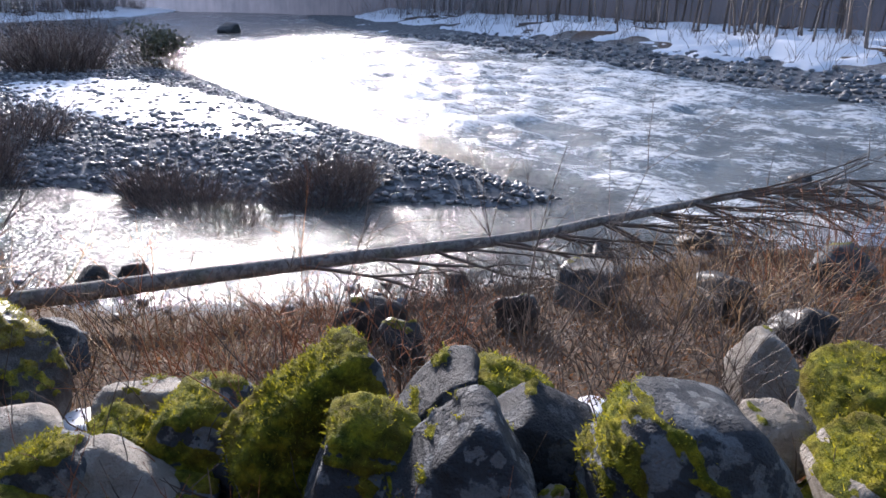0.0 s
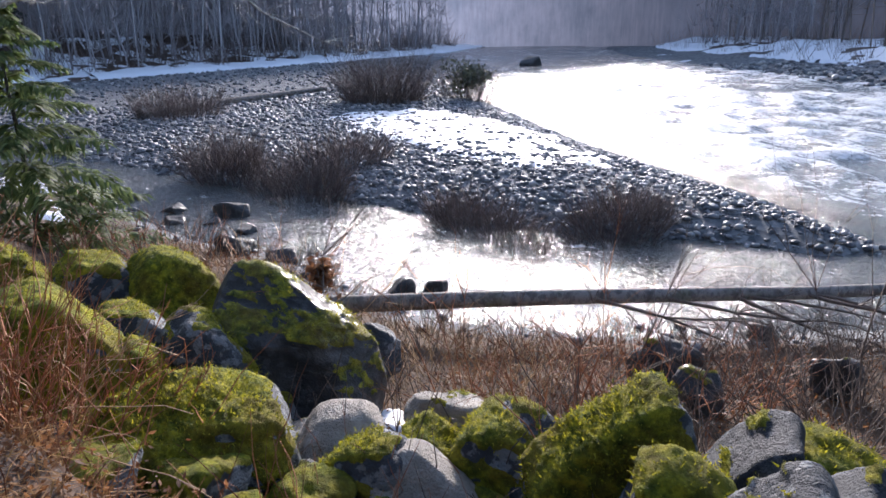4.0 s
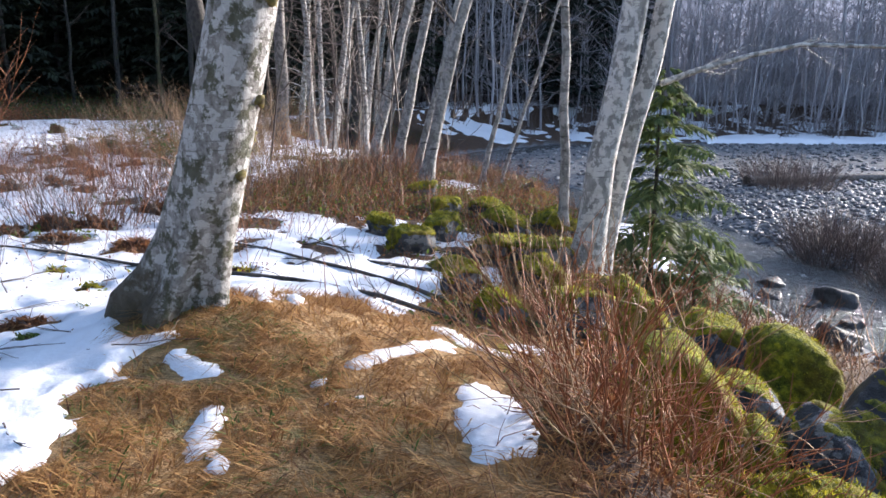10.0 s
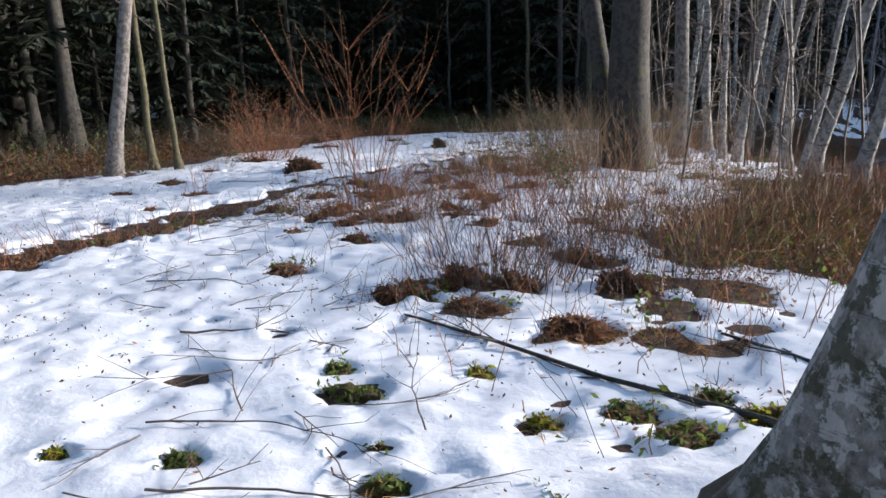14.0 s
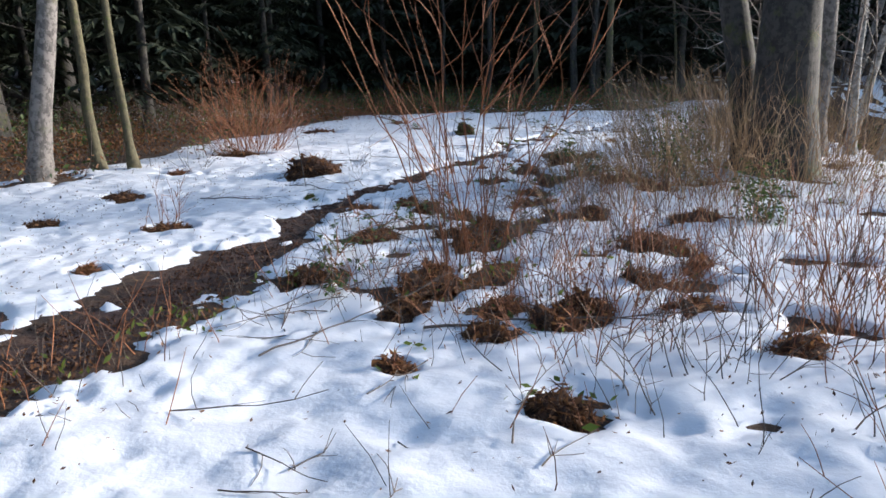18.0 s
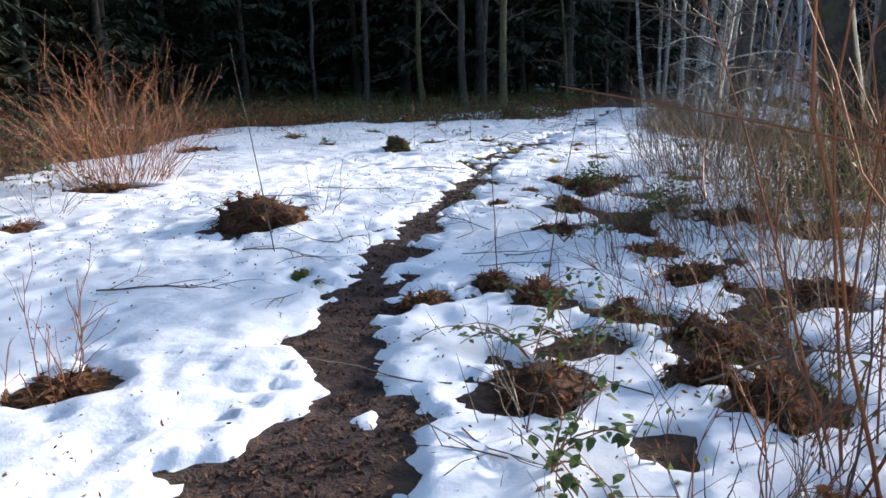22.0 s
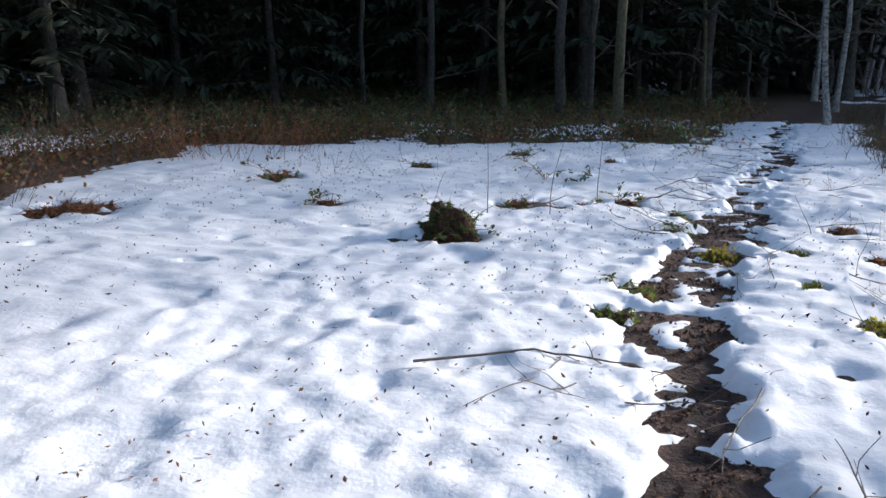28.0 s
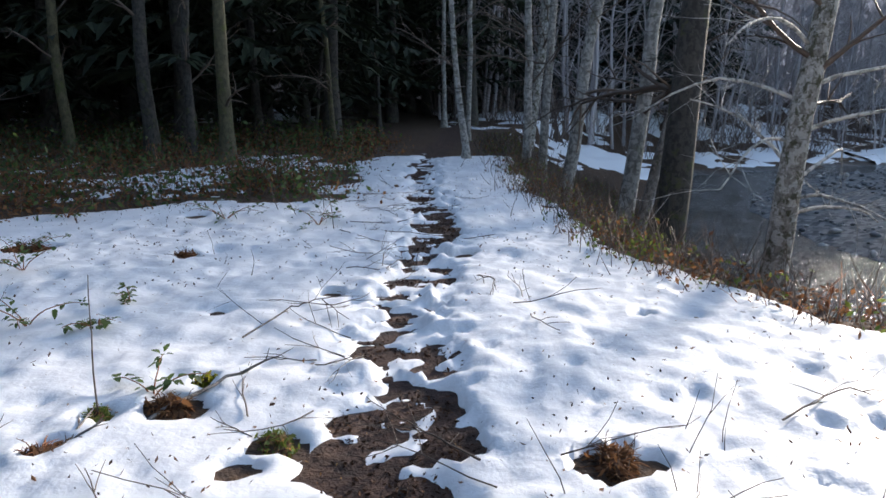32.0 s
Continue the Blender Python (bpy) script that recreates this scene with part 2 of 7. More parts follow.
MAT_COBBLE = material("cobbles", (0.2, 0.2, 0.2), 0.6)
r = island_random(MAT_COBBLE)
setup(MAT_COBBLE, mix(MAT_COBBLE, 0.4, ramp(MAT_COBBLE, r, [(0.0, (0.06, 0.063, 0.07)), (0.45, (0.15, 0.157, 0.17)), (0.8, (0.27, 0.27, 0.27)), (0.97, (0.42, 0.40, 0.38))]),
      noise_tex(MAT_COBBLE, coords(MAT_COBBLE), 12), 'OVERLAY'), None, bump(MAT_COBBLE, noise_tex(MAT_COBBLE, coords(MAT_COBBLE), 40), 0.3, 0.01))


def bark_material(name, light, dark, moss, band, patchy, fleck=(3, 3, 26)):
    m = material(name, light, 0.85)
    v = coords(m, (1, 1, 0.35))
    vb = coords(m, fleck)
    a = noise_tex(m, coords(m, (1, 1, 0.8)), 13, 6, 0.62)
    col = mix(m, ramp(m, noise_tex(m, v, 12, 6, 0.7), [(0.38, grey(0)), (0.62, grey(1))]), light, tuple(0.5 * x for x in light))
    col = mix(m, maths(m, 'MULTIPLY', ramp(m, a, [(0.47, grey(0)), (0.53, grey(1))]), patchy), col, tuple(min(0.8, 1.9 * x) for x in light))
    col = mix(m, maths(m, 'MULTIPLY', ramp(m, noise_tex(m, vb, 1.6, 4, 0.75), [(0.58, grey(0)), (0.66, grey(1))]), band), col, dark)
    low = noise_tex(m, coords(m), 3.1, 6, 0.7)
    col = mix(m, maths(m, 'MULTIPLY', ramp(m, low, [(0.55, grey(0)), (0.64, grey(1))]), moss), col, (0.075, 0.085, 0.02))
    return setup(m, col, None, bump(m, noise_tex(m, v, 40, 4, 0.7), 0.6, 0.012, bump(m, a, 0.4, 0.02)))


MAT_BIRCH = bark_material("birch_bark", (0.245, 0.232, 0.215), (0.03, 0.024, 0.02), 0.35, 0.95, 0.6, (1.5, 1.5, 9))
MAT_ALDER = material("alder_bark", (0.25, 0.24, 0.21), 0.85)
v = coords(MAT_ALDER, (1, 1, 0.7))
fine, mid = noise_tex(MAT_ALDER, v, 30, 8, 0.7), noise_tex(MAT_ALDER, coords(MAT_ALDER), 5, 6, 0.65)
col = ramp(MAT_ALDER, fine, [(0.30, (0.10, 0.09, 0.075)), (0.5, (0.25, 0.235, 0.21)), (0.68, (0.40, 0.38, 0.35))])
lichen = ramp(MAT_ALDER, noise_tex(MAT_ALDER, coords(MAT_ALDER, (1, 1, 0.9)), 15, 4, 0.55), [(0.50, grey(0)), (0.515, grey(1))])
col = mix(MAT_ALDER, maths(MAT_ALDER, 'MULTIPLY', lichen, 0.9), col, mix(MAT_ALDER, fine, (0.36, 0.35, 0.325), (0.60, 0.59, 0.56)))
flake = ramp(MAT_ALDER, voronoi(MAT_ALDER, mix(MAT_ALDER, 0.08, coords(MAT_ALDER, (1, 1, 0.8)), noise_tex(MAT_ALDER, v, 24, 3)), 15), [(0.17, grey(1)), (0.21, grey(0))])
col = mix(MAT_ALDER, maths(MAT_ALDER, 'MULTIPLY', flake, 0.8), col, (0.57, 0.57, 0.54))
dark = ramp(MAT_ALDER, noise_tex(MAT_ALDER, coords(MAT_ALDER, (2, 2, 20)), 2.0, 5, 0.75), [(0.575, grey(0)), (0.62, grey(1))])
col = mix(MAT_ALDER, maths(MAT_ALDER, 'MULTIPLY', dark, 0.6), col, (0.06, 0.05, 0.04))
blotch = ramp(MAT_ALDER, noise_tex(MAT_ALDER, coords(MAT_ALDER, (1, 1, 0.8)), 12, 8, 0.7), [(0.52, grey(0)), (0.57, grey(0.9))])
col = mix(MAT_ALDER, blotch, col, mix(MAT_ALDER, fine, (0.022, 0.024, 0.012), (0.10, 0.10, 0.045)))
# brown moss, with shade painted in, towards the roots and the trunk's west side
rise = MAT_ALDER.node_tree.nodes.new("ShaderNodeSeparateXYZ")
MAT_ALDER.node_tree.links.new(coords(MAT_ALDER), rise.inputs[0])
moss_shade = maths(MAT_ALDER, 'ADD', maths(MAT_ALDER, 'ADD', rise.outputs[2], maths(MAT_ALDER, 'MULTIPLY', rise.outputs[0], 0.9)), maths(MAT_ALDER, 'MULTIPLY', noise_tex(MAT_ALDER, coords(MAT_ALDER), 6, 7, 0.7), 1.5))
moss_shade = ramp(MAT_ALDER, maths(MAT_ALDER, 'MULTIPLY', moss_shade, 0.5), [(0.36, grey(0.92)), (0.50, grey(0))])
col = mix(MAT_ALDER, moss_shade, col, mix(MAT_ALDER, fine, (0.035, 0.026, 0.014), (0.13, 0.10, 0.055)))
setup(MAT_ALDER, col, None, bump(MAT_ALDER, fine, 1.0, 0.02, bump(MAT_ALDER, lichen, 0.6, 0.008, bump(MAT_ALDER, blotch, 0.5, 0.012))))
MAT_PALEALDER = bark_material("pale_alder_bark", (0.36, 0.345, 0.32), (0.05, 0.04, 0.03), 0.3, 0.55, 0.75)
MAT_DARKBARK = bark_material("conifer_bark", (0.05, 0.044, 0.038), (0.02, 0.016, 0.013), 0.6, 0.4, 0.5)
MAT_MOSSBARK = bark_material("mossy_bark", (0.10, 0.085, 0.045), (0.05, 0.04, 0.02), 1.0, 0.3, 0.3)
MAT_LOG = bark_material("fallen_log_bark", (0.17, 0.15, 0.135), (0.05, 0.04, 0.03), 0.35, 0.4, 0.6)


def twig_material(name, a, b_, rough=0.7):
    m = material(name, a, rough)
    return setup(m, ramp(m, island_random(m), [(0.0, a), (0.6, tuple(0.5 * (p + q) for p, q in zip(a, b_))), (1.0, b_)]))


def leafy_material(name, a, b_, rough=0.7, through_=0.45):
    """Thin growth: part of the light passes through."""
    m = twig_material(name, a, b_, rough)
    t, b, n, l = nodes_of(m)
    col = b.inputs["Base Color"].links[0].from_socket
    thin, both = n("ShaderNodeBsdfTranslucent"), n("ShaderNodeMixShader")
    l(col, thin.inputs["Color"])
    both.inputs[0].default_value = through_
    l(b.outputs[0], both.inputs[1])
    l(thin.outputs[0], both.inputs[2])
    l(both.outputs[0], t.nodes["Material Output"].inputs["Surface"])
    return m


MAT_TWIG = twig_material("grey_brown_twigs", (0.06, 0.042, 0.032), (0.16, 0.12, 0.095))
MAT_REDTWIG = twig_material("red_brown_stems", (0.13, 0.042, 0.017), (0.42, 0.165, 0.065))
MAT_TANTWIG = twig_material("tan_dry_stems", (0.22, 0.12, 0.055), (0.50, 0.34, 0.18))
MAT_GRASS = leafy_material("dry_grass", (0.20, 0.085, 0.025), (0.60, 0.35, 0.12))
MAT_GREENGRASS = leafy_material("green_grass", (0.06, 0.10, 0.015), (0.20, 0.24, 0.05))
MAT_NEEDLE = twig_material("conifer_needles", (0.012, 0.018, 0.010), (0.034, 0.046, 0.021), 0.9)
MAT_FIR = leafy_material("young_fir_needles", (0.06, 0.10, 0.03), (0.22, 0.27, 0.085), 0.7)
MAT_LEAF = leafy_material("bramble_leaves", (0.028, 0.055, 0.016), (0.125, 0.18, 0.05), 0.6)
MAT_DEADLEAF = leafy_material("dead_leaves", (0.07, 0.028, 0.013), (0.32, 0.155, 0.065), 0.75)
# far twigs: distance haze is put into their paler grey-lilac colour
MAT_HAZETWIG = twig_material("far_twigs", (0.23, 0.21, 0.22), (0.48, 0.44, 0.45))
MAT_FARTRUNK = twig_material("far_bank_trunks", (0.10, 0.078, 0.066), (0.27, 0.22, 0.19))
MAT_FARNEEDLE = twig_material("far_conifer_needles", (0.014, 0.022, 0.017), (0.036, 0.05, 0.038), 0.8)
MAT_MOSS = leafy_material("moss_fronds", (0.06, 0.075, 0.006), (0.50, 0.45, 0.03), 0.95)
MAT_OLIVE = twig_material("olive_leaves", (0.045, 0.05, 0.028), (0.14, 0.135, 0.075), 0.7)
MAT_DUFF = material("dark_red_duff", (0.05, 0.025, 0.015), 0.95)
duff_n = noise_tex(MAT_DUFF, coords(MAT_DUFF, (1, 1, 0.5)), 40, 5, 0.7)
setup(MAT_DUFF, ramp(MAT_DUFF, duff_n, [(0.35, (0.025, 0.012, 0.007)), (0.55, (0.10, 0.044, 0.021)), (0.72, (0.21, 0.095, 0.042))]), None, bump(MAT_DUFF, duff_n, 0.9, 0.03))
MAT_FARBRUSH = twig_material("far_brush", (0.075, 0.052, 0.046), (0.19, 0.145, 0.125))

# ---- mesh tools ----
class Build:
    """Gathers vertices and faces of one mesh."""

    def __init__(self):
        self.v, self.f, self.n = [], [], 0

    def add(self, verts, faces):
        self.v.append(np.asarray(verts, float).reshape(-1, 3))
        self.f.append(np.atleast_2d(np.asarray(faces, int)) + self.n)
        self.n += len(self.v[-1])

    def mesh(self, name, mat, smooth=True):
        me = bpy.data.meshes.new(name)
        if self.v:
            co = np.concatenate(self.v)
            loops = np.concatenate([q.ravel() for q in self.f])
            counts = np.concatenate([np.full(len(q), q.shape[1]) for q in self.f])
            me.vertices.add(len(co))
            me.vertices.foreach_set("co", co.ravel())
            me.loops.add(len(loops))
            me.loops.foreach_set("vertex_index", loops.astype(np.int32))
            me.polygons.add(len(counts))
            me.polygons.foreach_set("loop_start", np.r_[0, np.cumsum(counts)[:-1]].astype(np.int32))
            me.update(calc_edges=True)
            me.polygons.foreach_set("use_smooth", [smooth] * len(counts))
        me.materials.append(mat)
        return me


def part(name, data, parent=None, label=""):
    ob = new(name, data)
    ob.parent = parent
    return tagged(ob, label)


def thing(name, at, label, category, group="", kind=""):
    ob = new(name)
    ob.empty_display_size = 0.1
    ob.location = at
    return tagged(ob, label, category, group, kind)


def hash2(i, j, seed):
    h = (i * 374761393 + j * 668265263 + seed * 974634777) & 0xFFFFFFFF
    h = ((h ^ (h >> 13)) * 1274126177) & 0xFFFFFFFF
    return ((h ^ (h >> 16)) & 0xFFFFFF) / float(0xFFFFFF)


def vnoise(x, y, seed=0):
    x, y = np.asarray(x, float), np.asarray(y, float)
    i, j = np.floor(x).astype(np.int64), np.floor(y).astype(np.int64)
    u, w = x - i, y - j
    u, w = u * u * (3 - 2 * u), w * w * (3 - 2 * w)
    a, b = hash2(i, j, seed), hash2(i + 1, j, seed)
    c, d = hash2(i, j + 1, seed), hash2(i + 1, j + 1, seed)
    return (a * (1 - u) + b * u) * (1 - w) + (c * (1 - u) + d * u) * w


def fbm(x, y, size, seed=0, octaves=4):
    """Noise from -1 to 1 with its coarsest cells of that size in metres."""
    total, amp, norm = 0.0, 1.0, 0.0
    for k in range(octaves):
        total = total + amp * (vnoise(np.asarray(x) / size * 2**k + 17.3 * k, np.asarray(y) / size * 2**k + 5.1 * k, seed + k) * 2 - 1)
        norm += amp
        amp *= 0.5
    return total / norm


def smooth(a, b, x):
    t = np.clip((x - a) / (b - a), 0, 1)
    return t * t * (3 - 2 * t)


def line_distance(x, y, line):
    best = np.full(np.shape(x), 1e9)
    for (ax, ay), (bx, by) in zip(line[:-1], line[1:]):
        dx, dy = bx - ax, by - ay
        t = np.clip(((x - ax) * dx + (y - ay) * dy) / (dx * dx + dy * dy), 0, 1)
        best = np.minimum(best, np.hypot(x - ax - t * dx, y - ay - t * dy))
    return best


def inside(x, y, poly):
    odd = np.zeros(np.shape(x), bool)
    for (ax, ay), (bx, by) in zip(poly, poly[1:] + poly[:1]):
        cross = (ay > y) != (by > y)
        odd ^= cross & (x < (bx - ax) * (y - ay) / (by - ay + 1e-12) + ax)
    return odd


def signed(x, y, line, close):
    """Distance to a line; negative inside the region that line and the points of close bound."""
    d = line_distance(x, y, line)
    return np.where(inside(x, y, line + close), -d, d)


# ---- the lie of the land ----
EDGE = [(60, -75), (20, -26), (9, -11), (4.0, -3.5), (1.9, -0.9), (1.05, 0.6), (0.5, 2.1), (0.15, 3.6), (0.1, 6), (0.25, 8), (0.3, 10), (-0.4, 14), (-3, 18), (-7, 21.8), (-9.0, 23.6), (-9.6, 26), (-9.7, 30), (-9.2, 35), (-8, 44), (-2, 56), (8, 62), (40, 80), (130, 140)]
SHORE = [(75, -75), (28, -20), (12.7, -1.3), (10.8, 1.1), (8.8, 2.5), (6.9, 4.0), (5.5, 5.4), (4.7, 6.7), (4.5, 7.9), (4.7, 9), (4.4, 10.4), (3.9, 11.4), (3.5, 14), (3.3, 19), (-0.5, 22.3), (-4.6, 24.8), (-6.4, 27.6), (-6.0, 33), (-4.4, 40), (1, 49), (10, 52), (31, 57.5), (55, 68), (106, 104), (150, 130)]
LAND_CLOSE = [(130, 300), (-300, 300), (-300, -75)]
BAR = [(12.1, 3.6), (10.8, 4.2), (10.1, 5.8), (8.9, 7.5), (8.0, 9.3), (7.4, 11.2), (6.6, 14.2), (5.6, 15.8), (4.6, 19.6), (3.0, 24), (-0.8, 29), (-2.2, 34), (-1.5, 40), (3, 46.5), (10, 50), (31, 56), (50, 62), (40, 52), (31, 41), (26, 32), (22, 24.8), (19.8, 20.4), (17.6, 16.2), (16.1, 13.2), (14.6, 9.2), (13.3, 5.8)]
FAR = [(34, -75), (25, -20), (30.5, -1.7), (34, 4), (37.9, 10.5), (41.0, 18.2), (49.6, 31.6), (58.4, 46), (75, 62.5), (106, 86), (160, 112)]
FAR_CLOSE = [(400, 112), (400, -75)]
TRAIL = [(-9.3, -2), (-9.5, 2.5), (-9.85, 5.5), (-10.13, 7.1), (-10.55, 8.5), (-11.15, 10.3), (-11.7, 12.3), (-11.95, 14.5), (-12.1, 16.5), (-12.45, 18.6), (-12.45, 20.6), (-12.15, 22.5), (-12.05, 24.2), (-11.85, 26.3), (-11.7, 29), (-11.75, 32), (-11.3, 36), (-10.6, 40), (-9.5, 48)]
WATER_Z = -2.0


def trail_distance(x, y):
    return line_distance(x + 0.10 * fbm(x, y, 1.0, 71, 3), y, TRAIL)


def ground(x, y):
    x, y = np.asarray(x, float), np.asarray(y, float)
    e, s = signed(x, y, EDGE, LAND_CLOSE), signed(x, y, SHORE, LAND_CLOSE)
    terrace = 0.07 * fbm(x, y, 4.5, 3) + 0.025 * fbm(x, y, 0.6, 9, 3)
    terrace = terrace - 0.25 * smooth(-3.2, -0.2, e) * smooth(3, 5, y) * (1 - smooth(20, 23, y))
    terrace = terrace - 0.012 * (1 - smooth(0.15, 0.5, trail_distance(x, y)))
    terrace = terrace + 0.05 * np.maximum(0, -24 - x) + 0.015 * np.maximum(0, y - 34) * (e < 0)
    knoll = 0.20 * np.exp(-(((x + 1.6) / 1.1) ** 2 + ((y - 4.3) / 0.9) ** 2)) + 0.12 * np.exp(-(((x + 2.4) / 0.6) ** 2 + ((y - 4.1) / 0.6) ** 2))
    terrace = terrace + knoll + 0.045 * np.exp(-(((x + 1.5) / 1.7) ** 2 + ((y - 3.2) / 2.2) ** 2)) * fbm(x, y, 0.45, 11, 4)
    u = np.clip(e / np.maximum(e - s, 1e-6), 0, 1)
    bank = terrace * (1 - u) + (WATER_Z + 0.02) * u ** 0.5 + 0.12 * fbm(x, y, 1.2, 21) * u * (1 - u) * 4
    bed = WATER_Z - 0.7 * smooth(0, 2.5, s)
    z = np.where(s > 0, bed, np.where(e > 0, np.minimum(bank, terrace), terrace))
    b = signed(x, y, BAR + BAR[:1], [])
    bar = WATER_Z - 0.25 + 0.75 * (1 - np.exp(-np.maximum(0, -b + 0.45) / 1.6)) + 0.05 * fbm(x, y, 2.5, 31) - 0.5 * smooth(-0.45, 2, b)
    bar = np.where(b > 3, -9, bar)
    z = np.where(s > 0, np.maximum(z, bar), z)
    d = signed(x, y, FAR, FAR_CLOSE)
    beach = WATER_Z - 0.5 + 0.5 * smooth(-2, 0, -d) + 0.11 * np.clip(-d, 0, 6) + 0.7 * smooth(4.5, 9, -d) + 0.25 * fbm(x, y, 5, 41) * smooth(3, 8, -d)
    z = np.where((d < 2) & (s > 0), np.maximum(z, beach), z)
    r = np.hypot(x - 5, y - 20)
    toward_sun = np.clip(((x - 5) * 0.72 + (y - 20) * 0.69) / np.maximum(r, 1), 0, 1) ** 6
    hill = (0.38 - 0.24 * toward_sun) * np.maximum(0, r - 74)
    z = z + hill * (1 - smooth(-45, -15, x)) * np.where((s < 0) | (d < 0), smooth(0, 14, np.maximum(np.minimum(-s, 60), -d)), 0)
    return np.maximum(z, -2.4 + 0.13 * np.maximum(0, r - 105))


def gz(x, y):
    return float(ground(np.array([x]), np.array([y]))[0])


def axis(lo, hi, step, far_lo, far_hi, grow=1.09):
    mid = list(np.arange(lo, hi + step / 2, step))
    out, s = [mid[-1]], step
    while out[-1] < far_hi:
        s *= grow
        out.append(out[-1] + s)
    back, s = [mid[0]], step
    while back[-1] > far_lo:
        s *= grow
        back.append(back[-1] - s)
    return np.array(back[:0:-1] + mid + out[1:])


def sheet(name, xs, ys, zs, mat, keep=None, attrs=None):
    nx, ny = len(xs), len(ys)
    X, Y = np.meshgrid(xs, ys)
    idx = np.arange(nx * ny).reshape(ny, nx)
    quads = np.stack([idx[:-1, :-1], idx[:-1, 1:], idx[1:, 1:], idx[1:, :-1]], -1).reshape(-1, 4)
    verts = np.stack([X, Y, zs], -1).reshape(-1, 3)
    attrs = {k: a.ravel() for k, a in (attrs or {}).items()}
    if keep is not None:
        ok = keep.ravel()[quads].any(1)
        quads = quads[ok]
        used = np.unique(quads)
        remap = np.full(nx * ny, -1)
        remap[used] = np.arange(len(used))
        verts, quads = verts[used], remap[quads]
        attrs = {k: a[used] for k, a in attrs.items()}
    me = bpy.data.meshes.new(name)
    me.vertices.add(len(verts))
    me.vertices.foreach_set("co", verts.ravel())
    me.loops.add(len(quads) * 4)
    me.loops.foreach_set("vertex_index", quads.ravel().astype(np.int32))
    me.polygons.add(len(quads))
    me.polygons.foreach_set("loop_start", np.arange(0, len(quads) * 4, 4, dtype=np.int32))
    me.update(calc_edges=True)
    me.polygons.foreach_set("use_smooth", [True] * len(quads))
    for k, a in attrs.items():
        me.attributes.new(k, 'FLOAT', 'POINT').data.foreach_set("value", a.astype(np.float32))
    me.materials.append(mat)
    return me


gx, gy = axis(-23, 16, 0.16, -420, 420), axis(-4, 34, 0.16, -380, 430)
GX, GY = np.meshgrid(gx, gy)
GZ = ground(GX, GY)
g_edge, g_shore, g_far = signed(GX, GY, EDGE, LAND_CLOSE), signed(GX, GY, SHORE, LAND_CLOSE), signed(GX, GY, FAR, FAR_CLOSE)
straw_mask = np.exp(-(((GX + 1.5) / 1.5) ** 2 + ((GY - 3.4) / 1.9) ** 2) * 0.8)
straw_mask = smooth(0.35, 0.6, straw_mask + 0.25 * fbm(GX, GY, 0.8, 61)) * (g_edge < -0.3)
straw_mask = np.maximum(straw_mask, 0.12 * smooth(1.2, 2.5, g_edge) * (g_shore < 0) * (GY < 12))
ground_ob = new("ground", sheet("ground", gx, gy, GZ, MAT_GROUND, attrs={
    "straw": straw_mask, "mud": 1 - smooth(0.25, 0.5, trail_distance(GX, GY)),
    "gravel": np.where(g_shore > -0.3, 1.0, 0.0) * np.where((g_far < -6.5) | (np.hypot(GX - 5, GY - 20) > 100), 0.0, 1.0)}))
tagged(ground_ob, "brown leaf litter, dry straw grass and grey river gravel", "ground", kind="structure")

# ---- river ----
wx, wy = axis(-9, 34, 0.2, -30, 190), axis(-12, 34, 0.2, -90, 190)
WX, WY = np.meshgrid(wx, wy)
rapid = smooth(0.1, 1.8, signed(WX, WY, BAR + BAR[:1], [])) * smooth(9.5, 12.5, WX) * (1 - 0.45 * smooth(14, 40, WY)) * (1.0 + 0.5 * fbm(WX, WY, 9, 99, 2))
rapid = np.clip(np.maximum(rapid, 0.22 * (WX < 13) * (WY < 30)), 0, 1)
flow_u, flow_v = WX * 0.88 - WY * 0.47, (WX * 0.47 + WY * 0.88) * 0.75
wave = 0.6 * (1 - np.abs(fbm(flow_u, flow_v, 2.2, 91, 4)) * 2.6) + 0.55 * fbm(flow_u, flow_v, 1.0, 95, 3)
river = new("river_water", sheet("river_water", wx, wy, WATER_Z + 0.05 * fbm(WX, WY, 0.75, 81, 3) + rapid * 0.22 * wave, MAT_WATER, attrs={"rapid": rapid, "crest": np.clip(wave, -1, 1)}))
tagged(river, "fast glittering grey river with white rapids", "river", kind="structure")

# ---- snow ----
# bare melted holes: x, y, radius
HOLES = [(-5.5, 6.4, 0.28), (-5.3, 6.95, 0.40), (-4.8, 6.9, 0.36), (-4.8, 6.3, 0.22), (-4.0, 6.3, 0.2), (-4.1, 7.4, 0.4), (-4.7, 8.0, 0.4), (-6.8, 6.4, 0.2), (-7.9, 8.5, 0.35), (-8.6, 8.65, 0.3), (-8.0, 8.9, 0.4), (-7.6, 9.2, 0.4), (-9.75, 9.0, 0.25), (-8.9, 9.5, 0.4), (-9.4, 10.6, 0.3), (-9.1, 10.4, 0.4)]
HOLES += [(-9.6, 13.0, 0.33), (-10.5, 13.7, 0.2), (-10.7, 11.85, 0.16), (-10.35, 11.75, 0.2), (-9.8, 11.5, 0.3), (-10.5, 13.5, 0.18), (-9.7, 13.0, 0.24), (-9.45, 12.35, 0.3), (-9.1, 14.6, 0.25), (-10.2, 16.9, 0.2), (-9.3, 11.2, 0.25), (-9.8, 13.8, 0.2), (-8.9, 14.5, 0.5), (-10.1, 10.3, 0.25), (-11.05, 11.4, 0.16), (-8.6, 12.2, 0.4), (-8.4, 14.0, 0.5), (-7.5, 12.2, 0.5), (-7.6, 11.0, 0.5)]
